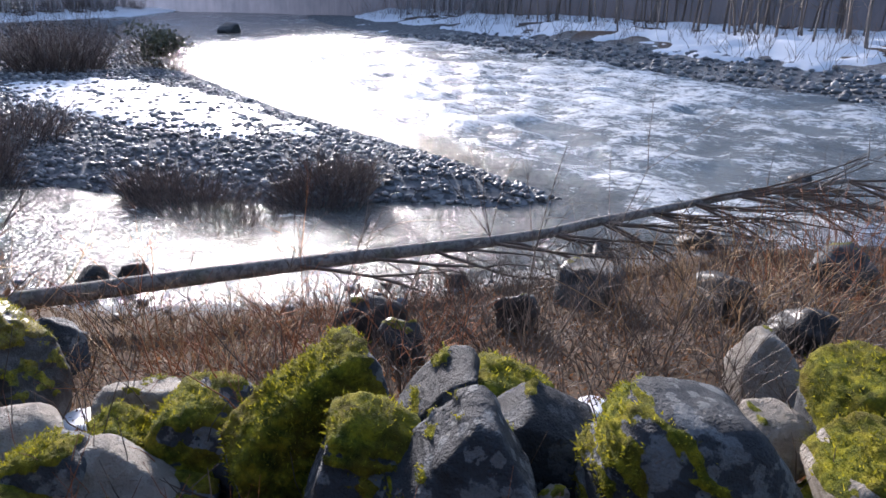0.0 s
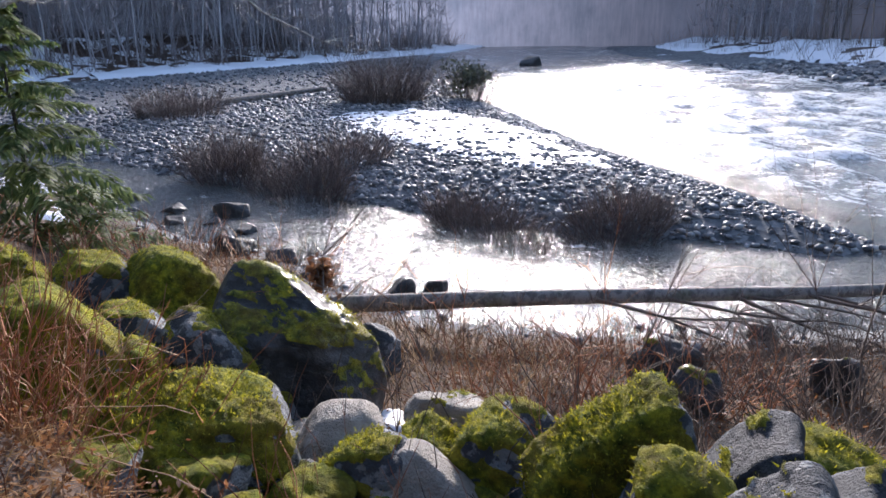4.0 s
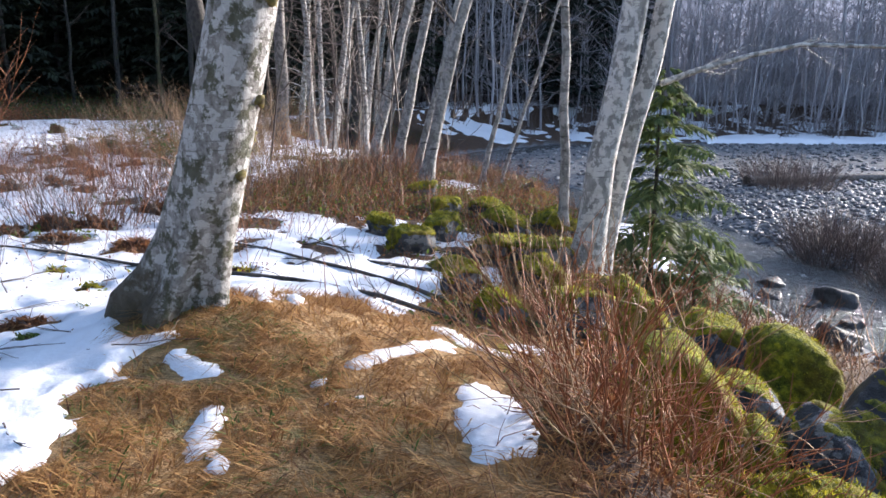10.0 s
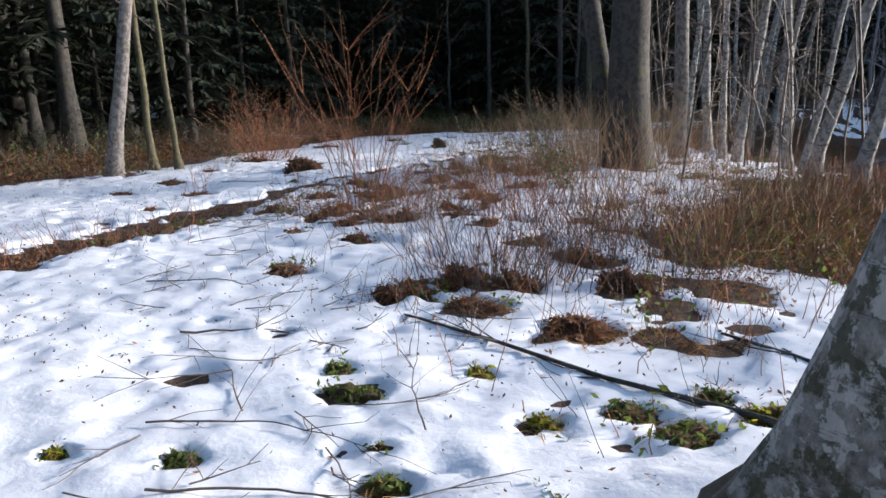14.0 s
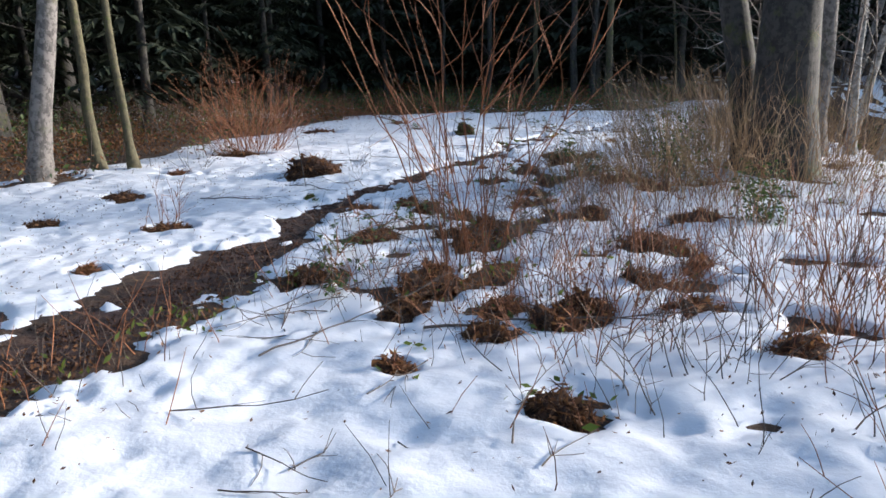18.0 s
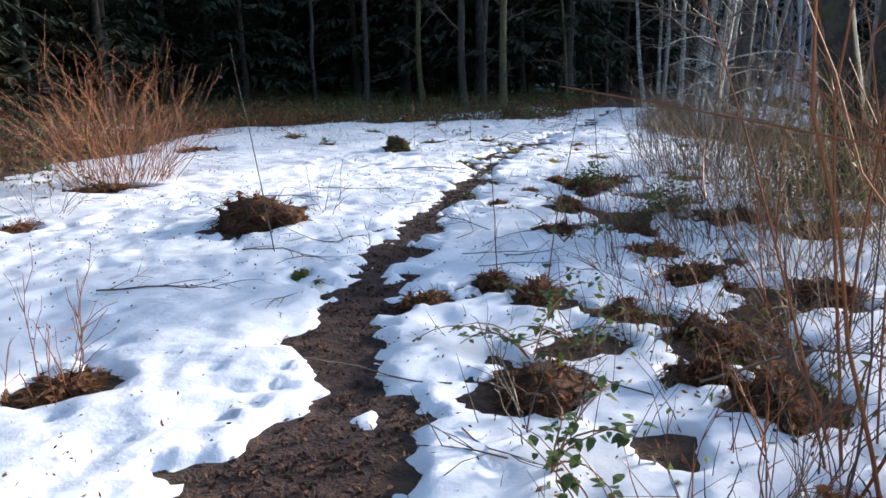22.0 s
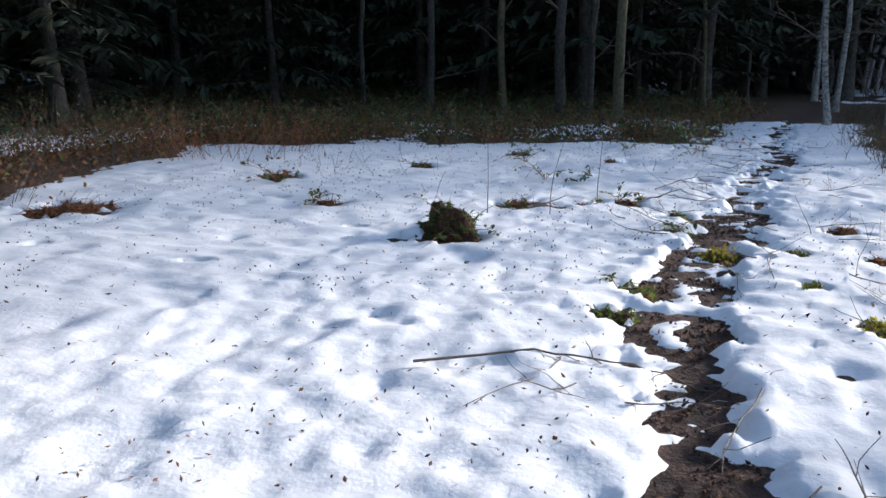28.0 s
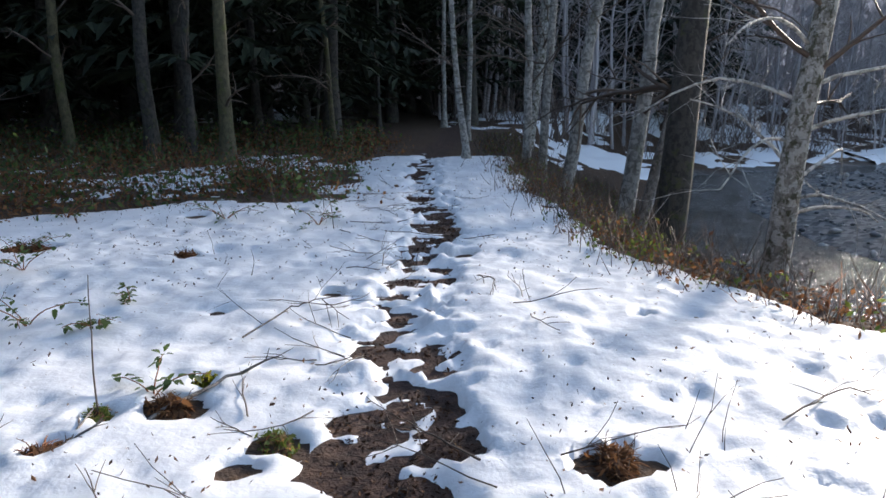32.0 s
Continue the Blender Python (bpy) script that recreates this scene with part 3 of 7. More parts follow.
HOLES += [(-13.3, 13.1, 0.40), (-12.3, 9.7, 0.2), (-11.6, 8.3, 0.14), (-13.8, 9.2, 0.16), (-14.6, 10.8, 0.25), (-15.7, 12.6, 0.25), (-16.8, 14.9, 0.4), (-13.4, 13.6, 0.25), (-18.8, 19.6, 0.4), (-14.6, 20.1, 0.24), (-14.4, 21.8, 0.22), (-16.4, 21.0, 0.16), (-18.0, 22.2, 0.25), (-16.8, 24.3, 0.2)]
HOLES += [(-15.8, 26.0, 0.25), (-11.3, 21.7, 0.14), (-11.2, 20.5, 0.10), (-11.0, 16.9, 0.2), (-10.6, 16.7, 0.25), (-10.4, 16.2, 0.3), (-11.2, 15.9, 0.12), (-10.6, 15.0, 0.25), (-11.4, 15.0, 0.1), (-10.7, 19.5, 0.2), (-14.2, 25.6, 0.12), (-13.4, 22.4, 0.10), (-13.8, 21.9, 0.10), (-3.55, 3.9, 0.13), (-3.35, 4.0, 0.10), (-17.3, 11.2, 0.6)]
HOLES += [(-6.95, 9.45, 0.36), (-7.1, 10.5, 0.34), (-6.3, 9.0, 0.34), (-7.65, 8.85, 0.38), (-7.17, 7.8, 0.15), (-8.14, 7.84, 0.12), (-7.4, 9.9, 0.3), (-8.75, 9.2, 0.26), (-9.3, 12.5, 0.25)]
# small mossy tufts showing through the snow
MOSS_SPOTS = [(-5.3, 3.6, 0.12), (-4.8, 3.9, 0.15), (-4.6, 4.8, 0.2), (-4.1, 4.4, 0.12), (-4.2, 5.4, 0.13), (-3.9, 4.2, 0.12), (-4.1, 6.4, 0.14), (-7.0, 6.6, 0.2), (-3.6, 5.0, 0.14), (-3.0, 5.2, 0.22), (-3.0, 5.65, 0.16), (-3.3, 5.3, 0.2), (-2.7, 5.6, 0.2), (-12.1, 11.7, 0.11), (-12.85, 18.6, 0.2), (-12.75, 19.1, 0.16), (-12.3, 20.4, 0.24), (-11.75, 20.6, 0.2), (-12.75, 21.0, 0.22), (-12.8, 22.0, 0.14), (-10.4, 20.8, 0.07), (-3.3, 4.4, 0.12), (-3.2, 3.75, 0.13), (-4.9, 5.0, 0.1), (-11.4, 18.9, 0.18), (-11.7, 19.6, 0.15), (-11.9, 15.6, 0.1), (-13.7, 22.3, 0.13), (-13.3, 22.7, 0.1), (-14.3, 23.7, 0.1), (-9.25, 22.0, 0.3)]
# snow lying in the straw and among the mossy stones: from x, y to x, y, half width
DRIFTS = [(-0.53, 3.50, -0.40, 3.02, 0.15), (-1.20, 3.62, -0.92, 4.02, 0.055), (-0.95, 4.05, -0.80, 4.30, 0.07), (-0.88, 4.73, -0.69, 4.51, 0.08), (-0.69, 4.51, -0.17, 4.25, 0.07), (-0.36, 4.70, -0.07, 4.65, 0.14), (-1.39, 8.05, -1.03, 8.45, 0.20), (-0.69, 7.05, -0.55, 6.5, 0.09), (-0.92, 6.15, -0.61, 6.37, 0.09), (-1.96, 6.62, -1.66, 6.52, 0.11), (-1.50, 6.30, -1.62, 5.95, 0.07), (-1.25, 3.22, -1.07, 3.30, 0.022), (-3.0, 8.2, -2.31, 7.4, 0.35), (-1.55, 12.1, -1.5, 12.6, 0.4), (-2.14, 3.47, -1.95, 3.36, 0.09), (-1.75, 3.05, -1.66, 2.66, 0.07), (-1.62, 2.78, -1.52, 2.60, 0.06), (-1.28, 3.06, -1.22, 3.05, 0.025), (-0.86, 4.40, -0.75, 4.15, 0.05), (-1.32, 3.42, -1.35, 3.38, 0.03)]
BANK_DRIFTS = [(2.78, 3.85, 0.24, 0.26), (4.3, 1.95, 0.16, 0.14), (4.75, 1.45, 0.3, 0.28), (4.68, 0.9, 0.22, 0.16), (1.63, 3.4, 0.16, 0.34), (3.9, 2.6, 0.2, 0.2), (5.6, 3.2, 0.2, 0.2)]


def snow_depth(x, y):
    e = signed(x, y, EDGE, LAND_CLOSE)
    t = trail_distance(x, y)
    n = fbm(x, y, 1.6, 101, 5)
    m = fbm(x, y, 0.34, 111, 4)
    k_ = fbm(x, y, 0.11, 115, 2)
    d = 0.050 + 0.020 * n + 0.016 * m + 0.007 * k_
    slush = (0.042 + 0.036 * smooth(17, 19, y)) * smooth(0.0, 0.22, fbm(x * 0.6, y, 0.12, 121, 4) + 0.6 * k_ + 0.04 * smooth(16.5, 18.5, y)) * (0.35 + 0.35 * smooth(13, 17, y))
    d = d - 0.090 * (1 - smooth(0.08, 0.34, t * (0.52 + 0.48 * smooth(7.5, 11.0, y)) + 0.26 * m + 0.13 * k_ - 0.05 - 0.05 * (1 - smooth(8.5, 11.0, y)))) + slush * np.exp(-(t / 0.35) ** 2)
    # brushy ground between clearing and bank
    bushy = smooth(-6.5, -3.5, e) * smooth(5.5, 8.5, y) * (1 - smooth(17, 19.5, y)) + smooth(-0.7, -0.1, e + 0.4 * n) * smooth(20, 23, y)
    d = d - 0.056 * bushy * (0.75 + 0.8 * n + 0.7 * m + 0.3 * k_)
    d = d - 0.15 * smooth(-11.0, -9.6, x) * smooth(7.5, 9, y) * (1 - smooth(16, 19, y)) * smooth(0.26, 0.42, fbm(x, y, 0.5, 131, 3))
    d = d - 0.07 * smooth(-4.8, -3.0, x) * smooth(5.2, 7.0, y - 0.6 * (x + 3)) * smooth(-0.05, 0.2, fbm(x, y, 0.9, 135, 4) + 0.4 * m)
    d = d - 0.11 * smooth(-5.2, -3.8, x - 0.25 * (y - 9)) * smooth(8.3, 9.5, y - 0.3 * (x + 3)) * (1 - smooth(15, 17.5, y)) * (0.75 + 1.1 * n + 0.6 * m)
    knoll = np.exp(-(((x + 1.15) / 1.25) ** 2 + ((y - 2.6) / 2.6) ** 2))
    d = d - 0.17 * smooth(0.45, 0.59, knoll + 0.28 * n + 0.22 * m + 0.06 * k_)
    d = d - 0.15 * smooth(-1.7, -0.5, e + 0.5 * n) * (1 - smooth(6, 9, y))
    d = d - 0.10 * smooth(28.3, 30.0, y + 0.5 * np.maximum(0, -15 - x) + 1.2 * n) * smooth(12.2, 13.4, -x) * (0.75 + 1.2 * n + 1.0 * m)
    d = d - 0.15 * smooth(17.0, 19.5, -x - 0.28 * np.maximum(0, y - 11) + 0.9 * n) * (1 + 0.5 * n)
    d = d - 0.15 * smooth(35, 38, y + n) - 0.15 * smooth(2.5, 6, -y + 2 * n)
    i, j = np.floor(x / 0.95).astype(np.int64), np.floor(y / 0.95).astype(np.int64)
    for di in (-1, 0, 1):
        for dj in (-1, 0, 1):
            a, b = i + di, j + dj
            cx, cy, r = (a + hash2(a, b, 25)) * 0.95, (b + hash2(a, b, 26)) * 0.95, 0.04 + 0.09 * hash2(a, b, 27) ** 2
            q = np.hypot(x - cx, y - cy) / r
            d = d - 0.16 * (hash2(a, b, 28) < 0.2) * (1 - smooth(0.5, 1.1, q * 0.8 + 0.5 * m + 0.3 * k_))
    for hx, hy, hr in [(a, b, r * (0.54 if a > -10.2 and r > 0.28 else 1.0)) for a, b, r in HOLES] + [(a, b, 0.52 * r) for a, b, r in MOSS_SPOTS]:
        q = ((x - hx) ** 2 + (y - hy) ** 2) / (hr * hr)
        d = d - 0.17 * (1 - smooth(0.45, 1.0, np.sqrt(q) * 0.8 + 1.0 * m + 0.2 * n + 0.5 * k_)) * (q < 5)
    for hx, hy, ex, ey, hr in DRIFTS:
        q = line_distance(x, y, [(hx, hy), (ex, ey)]) / hr
        d = np.maximum(d, 0.014 - 0.05 * smooth(0.7, 1.5, q + 0.7 * m + 0.5 * k_) - 0.06 * smooth(1.5, 2.2, q) + 0.004 * m)
    d = d - 0.12 * (1 - smooth(0.7, 1.1, np.hypot(x + 2.4, y - 4.05) / 0.45 + 0.6 * m))
    return d - 0.5 * smooth(-0.3, 0.3, e)


def prints(x, y):
    """Shallow old footprints and pits."""
    total = 0.022 * fbm(x, y, 0.24, 181, 3) + 0.014 * fbm(x, y, 0.11, 183, 2) + 0.010 * fbm(x, y, 0.7, 185, 2)
    for cell, deep, seed in ((0.55, 0.05, 5), (0.22, 0.034, 15), (0.13, 0.02, 35)):
        i, j = np.floor(x / cell).astype(np.int64), np.floor(y / cell).astype(np.int64)
        for di in (-1, 0, 1):
            for dj in (-1, 0, 1):
                a, b = i + di, j + dj
                cx, cy = (a + hash2(a, b, seed)) * cell, (b + hash2(a, b, seed + 1)) * cell
                r = cell * (0.09 + 0.13 * hash2(a, b, seed + 2))
                total = total - deep * hash2(a, b, seed + 3) ** 2 * np.exp(-((x - cx) ** 2 + (y - cy) ** 2) / r**2)
    return total


sx = np.concatenate([np.arange(-25, -15.5, 0.09), np.arange(-15.5, -8.5, 0.042), np.arange(-8.5, 2.2, 0.058)])
sy = np.concatenate([np.arange(-7, 2, 0.08), np.arange(2, 27, 0.048), np.arange(27, 38, 0.09)])
SX, SY = np.meshgrid(sx, sy)
depth = snow_depth(SX, SY)
snow_ob = new("snow", sheet("snow", sx, sy, ground(SX, SY) + depth + np.where(depth > 0, prints(SX, SY) * smooth(0, 0.05, depth), 0), MAT_SNOW, keep=depth > -0.03))
tagged(snow_ob, "old wet snow with footprints, bare patches and melted edges", "snow", kind="structure")


def snow_patch(name, x0, x1, y0, y1, step, fn, label):
    xs, ys = np.arange(x0, x1, step), np.arange(y0, y1, step)
    X, Y = np.meshgrid(xs, ys)
    d = fn(X, Y)
    ob = new(name, sheet(name, xs, ys, ground(X, Y) + d, MAT_SNOW, keep=d > -0.04))
    return tagged(ob, label, "snow", kind="structure")


BAR_SNOW = [(12.0, 21.6), (15.9, 21.4), (16.2, 17.5), (15.2, 14.0), (13.6, 10.3), (12.2, 9.0), (11.2, 11.7), (10.9, 13.6), (11.2, 17.8)]
snow_patch("snow_on_bar", 7, 19, 7, 26, 0.11, lambda x, y: 0.055 - 0.11 * smooth(-1.0, 0.8, signed(x, y, BAR_SNOW + BAR_SNOW[:1], []) + 1.4 * fbm(x, y, 1.4, 141)) + 0.07 * fbm(x, y, 0.4, 142, 3), "thin white snow between the stones of the gravel bar")
snow_patch("snow_on_far_bank", 30, 70, -30, 50, 0.4, lambda x, y: 0.03 - 0.3 * (signed(x, y, FAR, FAR_CLOSE) > -4.5) + 0.35 * fbm(x, y, 4, 151) + 0.3 * fbm(x, y, 1.0, 152), "patchy snow on the far river bank")
snow_patch("snow_on_upstream_bank", 12, 115, 48, 130, 0.7, lambda x, y: 0.22 - 0.6 * (signed(x, y, SHORE, LAND_CLOSE) > -0.3) - 0.55 * smooth(2.5, 5, -signed(x, y, SHORE, LAND_CLOSE)) * (0.75 + 0.6 * fbm(x, y, 5, 161)) + 0.25 * fbm(x, y, 1.2, 162), "long strip of snow along the upstream bank")
snow_patch("snow_on_wooded_bank", -7, 3, 13, 27, 0.12, lambda x, y: -0.03 + 0.14 * fbm(x, y, 1.7, 201) + 0.20 * fbm(x, y, 0.45, 202, 3) - 0.3 * ((signed(x, y, EDGE, LAND_CLOSE) < -0.3) | (signed(x, y, SHORE, LAND_CLOSE) > -0.5)), "patches of snow on the wooded bank")
snow_patch("snow_in_upstream_wood", -10, 75, 44, 92, 0.4, lambda x, y: 0.02 + 0.30 * fbm(x, y, 3.2, 211) + 0.30 * fbm(x, y, 0.9, 212, 3) - 0.5 * ((signed(x, y, SHORE, LAND_CLOSE) > -0.8) | (signed(x, y, SHORE, LAND_CLOSE) < -14)), "patches of snow beneath the upstream wood")
snow_patch("snow_in_wood", -60, 4, 14, 70, 0.35, lambda x, y: -0.09 + 0.30 * fbm(x, y, 4, 171) + 0.14 * fbm(x, y, 0.9, 172) - 0.3 * ((signed(x, y, EDGE, LAND_CLOSE) > -0.5) | ((y < 37) & (x > -24) & (x < -9)) | ((x > -9) & (y < 19)) | ((x > -15) & (x < -5) & (y < 60))) , "scattered snow patches on the forest floor")
snow_patch("snow_on_bank", 1.2, 6.2, 0.3, 4.6, 0.05, lambda x, y: np.max([0.05 - 0.09 * smooth(0.6, 1.3, (((x - a) / u) ** 2 + ((y - c_) / w) ** 2) * (1 + 0.8 * fbm(x, y, 0.3, 191, 3))) - 0.05 * smooth(1.2, 2, ((x - a) / u) ** 2 + ((y - c_) / w) ** 2) for a, c_, u, w in BANK_DRIFTS], 0), "leftover snow between the bank boulders")

# ---- boulders ----
ICO, FUZZ = {}, {}


def ico(level):
    if level not in ICO:
        bm = bmesh.new()
        bmesh.ops.create_icosphere(bm, subdivisions=level, radius=1)
        bm.verts.ensure_lookup_table()
        ICO[level] = (np.array([v.co[:] for v in bm.verts]), np.array([[v.index for v in f.verts] for f in bm.faces]))
        bm.free()
    return ICO[level]


def noise3(p, size, seed, octaves=4):
    a = fbm(p[:, 0] + 3.7 * p[:, 2], p[:, 1], size, seed, octaves)
    b = fbm(p[:, 1], p[:, 2] + 2.1 * p[:, 0], size, seed + 50, octaves)
    return 0.5 * (a + b) * 1.4


def cut_rock(rng, size, level=4, cuts=5, soft=0.03, block=0.0):
    """An angular rock: a ball cut by planes, with worn edges and rough faces."""
    d, faces = ico(level)
    normals, offs = [], []
    for k in range(cuts):
        q = rng.normal(size=3)
        normals.append(q / np.linalg.norm(q))
        offs.append(rng.uniform(0.62, 0.86))
    if block >= 0:
        for ax in range(3):
            for sgn in (1, -1):
                q = np.zeros(3)
                q[ax] = sgn
                q = q + rng.normal(size=3) * (0.08 if block > 0 else 0.30)
                normals.append(q / np.linalg.norm(q))
                offs.append(rng.uniform(0.48, 0.62))
    N, O = np.array(normals), np.array(offs)
    den = d @ N.T
    rad = np.where(den > 0.05, O / np.maximum(den, 0.05), 9.0)
    rad = -soft * np.log(np.exp(-np.minimum(rad, 3) / soft).sum(1) + math.exp(-1.0 / soft))
    p = d * rad[:, None]
    p = p / np.abs(p).max(0) * 0.5 * np.asarray(size)
    return p, faces


def rock_mesh(name, rng, size, mat, moss=0.6, turn=(0, 0, 0), level=4, cuts=5, soft=0.03, block=0.0, thick=0.03):
    p, faces = cut_rock(rng, size, level, cuts, soft, block)
    p = p @ np.array(Euler([radians(a) for a in turn]).to_matrix()).T
    return rock_finish(name, p, faces, float(np.mean(size)), rng, mat, moss, (0, 0, 1), thick)


def rock_finish(name, p, faces, s, rng, mat, moss, mossy, thick=0.03, rugged=1.0):
    """Rough faces and a coat of moss that thickens where it grows."""
    seed = int(rng.integers(1000))
    me = bpy.data.meshes.new(name)
    me.from_pydata(p.tolist(), [], faces.tolist())
    nrm = np.empty(len(p) * 3)
    me.vertices.foreach_get("normal", nrm)
    nrm = nrm.reshape(-1, 3)
    p = p + nrm * (rugged * (0.05 * s * noise3(p, 0.5 * s, seed) + 0.018 * s * noise3(p, 0.14 * s, seed + 9, 3)))[:, None]
    up = nrm @ (np.array(mossy) / np.linalg.norm(mossy)) * 0.70 + 0.55 * noise3(p, 0.40, seed + 20) + 0.35 * noise3(p, 0.13, seed + 25) + 0.9 * moss - 0.68
    mask = smooth(0.12, 0.42, up) if moss > 0 else np.zeros(len(p))
    p = p + nrm * (mask * thick * (0.4 + 1.5 * np.abs(noise3(p, 0.11, seed + 30, 3))))[:, None]
    me.vertices.foreach_set("co", p.ravel())
    me.attributes.new("moss", 'FLOAT', 'POINT').data.foreach_set("value", mask.astype(np.float32))
    me.polygons.foreach_set("use_smooth", [True] * len(me.polygons))
    me.materials.append(mat)
    me.update()
    FUZZ[name] = (p, nrm, mask)
    return me


def moss_fronds(ob, rng, area):
    """Fronds of moss standing off the stone."""
    p, nrm, mask = FUZZ[ob.name.split(".")[0]]
    ids = np.flatnonzero(mask > 0.45)
    if len(ids) < 60:
        return
    ids = rng.choice(ids, min(len(ids), int(600 + 9000 * area)))
    way = nrm[ids] + rng.normal(size=(len(ids), 3)) * 0.55
    side = np.cross(way, rng.normal(size=(len(ids), 3)))
    side /= np.linalg.norm(side, axis=1)[:, None] + 1e-9
    size = rng.uniform(0.007, 0.018, len(ids))[:, None]
    foot = p[ids] + rng.normal(size=(len(ids), 3)) * 0.008
    fb = Build()
    fb.add(np.stack([foot - side * size * 0.28, foot + side * size * 0.28, foot + way * size], 1), np.arange(len(ids) * 3).reshape(-1, 3))
    tagged(part("moss", fb.mesh("moss", MAT_MOSS, False), ob, "short golden-green moss"), kind="stuff")


def boulder(x, y, z, w, d, h, yaw=0, moss=0.6, mat=None, turn=(0, 0), block=0.0, label="", seed=1, level=5, cuts=5, soft=0.04, name="boulder"):
    rng = np.random.default_rng(seed)
    if turn == (0, 0):
        turn = (rng.uniform(-16, 16), rng.uniform(-16, 16))
    ob = new(name, rock_mesh(name, rng, (w, d, h), mat or MAT_ROCK, moss, (turn[0], turn[1], yaw), level, cuts, soft, block))
    ob.location = (x, y, z)
    if level > 4:
        moss_fronds(ob, rng, w * d)
    return tagged(ob, label or "angular grey boulder with green-gold moss on top", "boulder", "bank boulders")


def hewn(x, y, z, yaw, profile, depth, moss=0.5, mat=None, mossy=(0, 0, 1), label="", seed=1, front=(0, 0.25), soft=0.022, level=5, bevel=0.30, breaks=()):
    """A boulder outlined (across, up) to fit the camera's view, with broken faces on front and back, and moss on the
    side that it grows.
    """
    rng = np.random.default_rng(seed)
    planes = []
    n = len(profile)
    for k in range(n):
        (ax, az_), (bx, bz) = profile[k], profile[(k + 1) % n]
        q = np.array([-(bz - az_), 0.0, bx - ax])
        q /= np.linalg.norm(q) + 1e-9
        off = q[0] * ax + q[2] * az_
        t = rng.normal() * 0.10
        planes.append((np.array([q[0], t, q[2]]), off))
        for side in (-1, 1):
            c_ = rng.uniform(0.55, 0.85)
            e = math.sqrt(1 - c_ * c_)
            planes.append((np.array([q[0] * c_, side * e, q[2] * c_]), c_ * off + e * depth * 0.5 - bevel * rng.uniform(0.3, 1.0) * min(off, depth * 0.5)))
    planes.append((np.array([front[0], -1.0, front[1]]), depth * 0.46))
    planes.append((np.array([rng.normal() * 0.2, 1.0, rng.normal() * 0.2]), depth * 0.5))
    planes += [(np.array(q), o) for q, o in breaks]
    N = np.array([q / np.linalg.norm(q) for q, o in planes])
    O = np.maximum(0.04, np.array([o / np.linalg.norm(q) for q, o in planes]))
    d, faces = ico(level)
    den = d @ N.T
    rad = np.where(den > 0.05, O / np.maximum(den, 0.05), 9.0)
    rad = -soft * np.log(np.exp(-np.minimum(rad, 3) / soft).sum(1))
    p = d * rad[:, None]
    ob = new("boulder", rock_finish("boulder", p, faces, float(np.mean([np.ptp(p[:, k]) for k in range(3)])), rng, mat or MAT_ROCK, moss, mossy, 0.022, 0.6))
    ob.location = (x, y, z - 0.04)
    ob.rotation_euler = (0, 0, radians(yaw))
    moss_fronds(ob, rng, float(np.ptp(p[:, 0]) * np.ptp(p[:, 1])))
    return tagged(ob, label or "angular grey boulder with green-gold moss on top", "boulder", "bank boulders")


hewn(2.29, 4.50, -0.82, -10, [(-0.57, 0.36), (-0.47, 0.51), (-0.27, 0.67), (-0.02, 0.59), (0.21, 0.37), (0.57, 0.06), (0.67, -0.39), (0.60, -0.73), (0.15, -0.85), (-0.31, -0.70), (-0.55, 0.0)], 1.05, 0.52, MAT_WET, (0.15, -0.15, 0.97), "large dark wet boulder with moss cap and a spot of snow", 3, (-0.45, 0.22), bevel=0.35, level=6, breaks=[((-0.22, -0.50, 0.84), 0.40), ((0.5, -0.75, 0.45), 0.46)])
hewn(1.87, 5.96, -0.69, -10, [(-0.37, 0.18), (-0.21, 0.38), (0.0, 0.40), (0.23, 0.27), (0.42, -0.09), (0.31, -0.36), (-0.05, -0.57), (-0.34, -0.41)], 0.85, 0.95, None, (0, -0.3, 0.9), "rounded boulder wholly covered in golden moss", 4, (0.1, 0.5), 0.05)
hewn(1.34, 6.29, -0.64, -10, [(-0.38, 0.09), (-0.14, 0.30), (0.18, 0.25), (0.32, 0.01), (0.32, -0.43), (-0.30, -0.43)], 0.75, 0.66, None, (-0.2, 0, 1), "", 5)
hewn(1.33, 5.18, -0.68, -10, [(-0.25, 0.18), (-0.14, 0.25), (0.09, 0.18), (0.24, 0.04), (0.24, -0.43), (-0.19, -0.43)], 0.55, 0.45, None, (0, 0.2, 1), "dark square-edged boulder with thin moss", 6)
hewn(1.63, 4.45, -0.70, -10, [(-0.29, 0.20), (-0.09, 0.33), (0.07, 0.27), (0.31, -0.13), (0.23, -0.45), (-0.21, -0.45)], 0.65, 0.60, None, (0.5, 0, 0.85), "", 7, (-0.4, 0.2))
hewn(0.67, 4.58, -0.49, -10, [(-0.51, 0.14), (-0.23, 0.43), (0.03, 0.50), (0.24, 0.31), (0.48, -0.02), (0.52, -0.43), (-0.07, -0.61), (-0.47, -0.5)], 0.95, 0.80, None, (0.2, -0.3, 0.9), "tall mossy boulder behind dry stems", 8, (0.15, 0.3))
hewn(1.16, 4.32, -0.63, -10, [(-0.12, 0.22), (-0.04, 0.25), (0.10, 0.12), (0.12, -0.06), (0.06, -0.36), (-0.12, -0.36)], 0.45, 0.75, None, (0.5, -0.2, 0.8), "", 9)
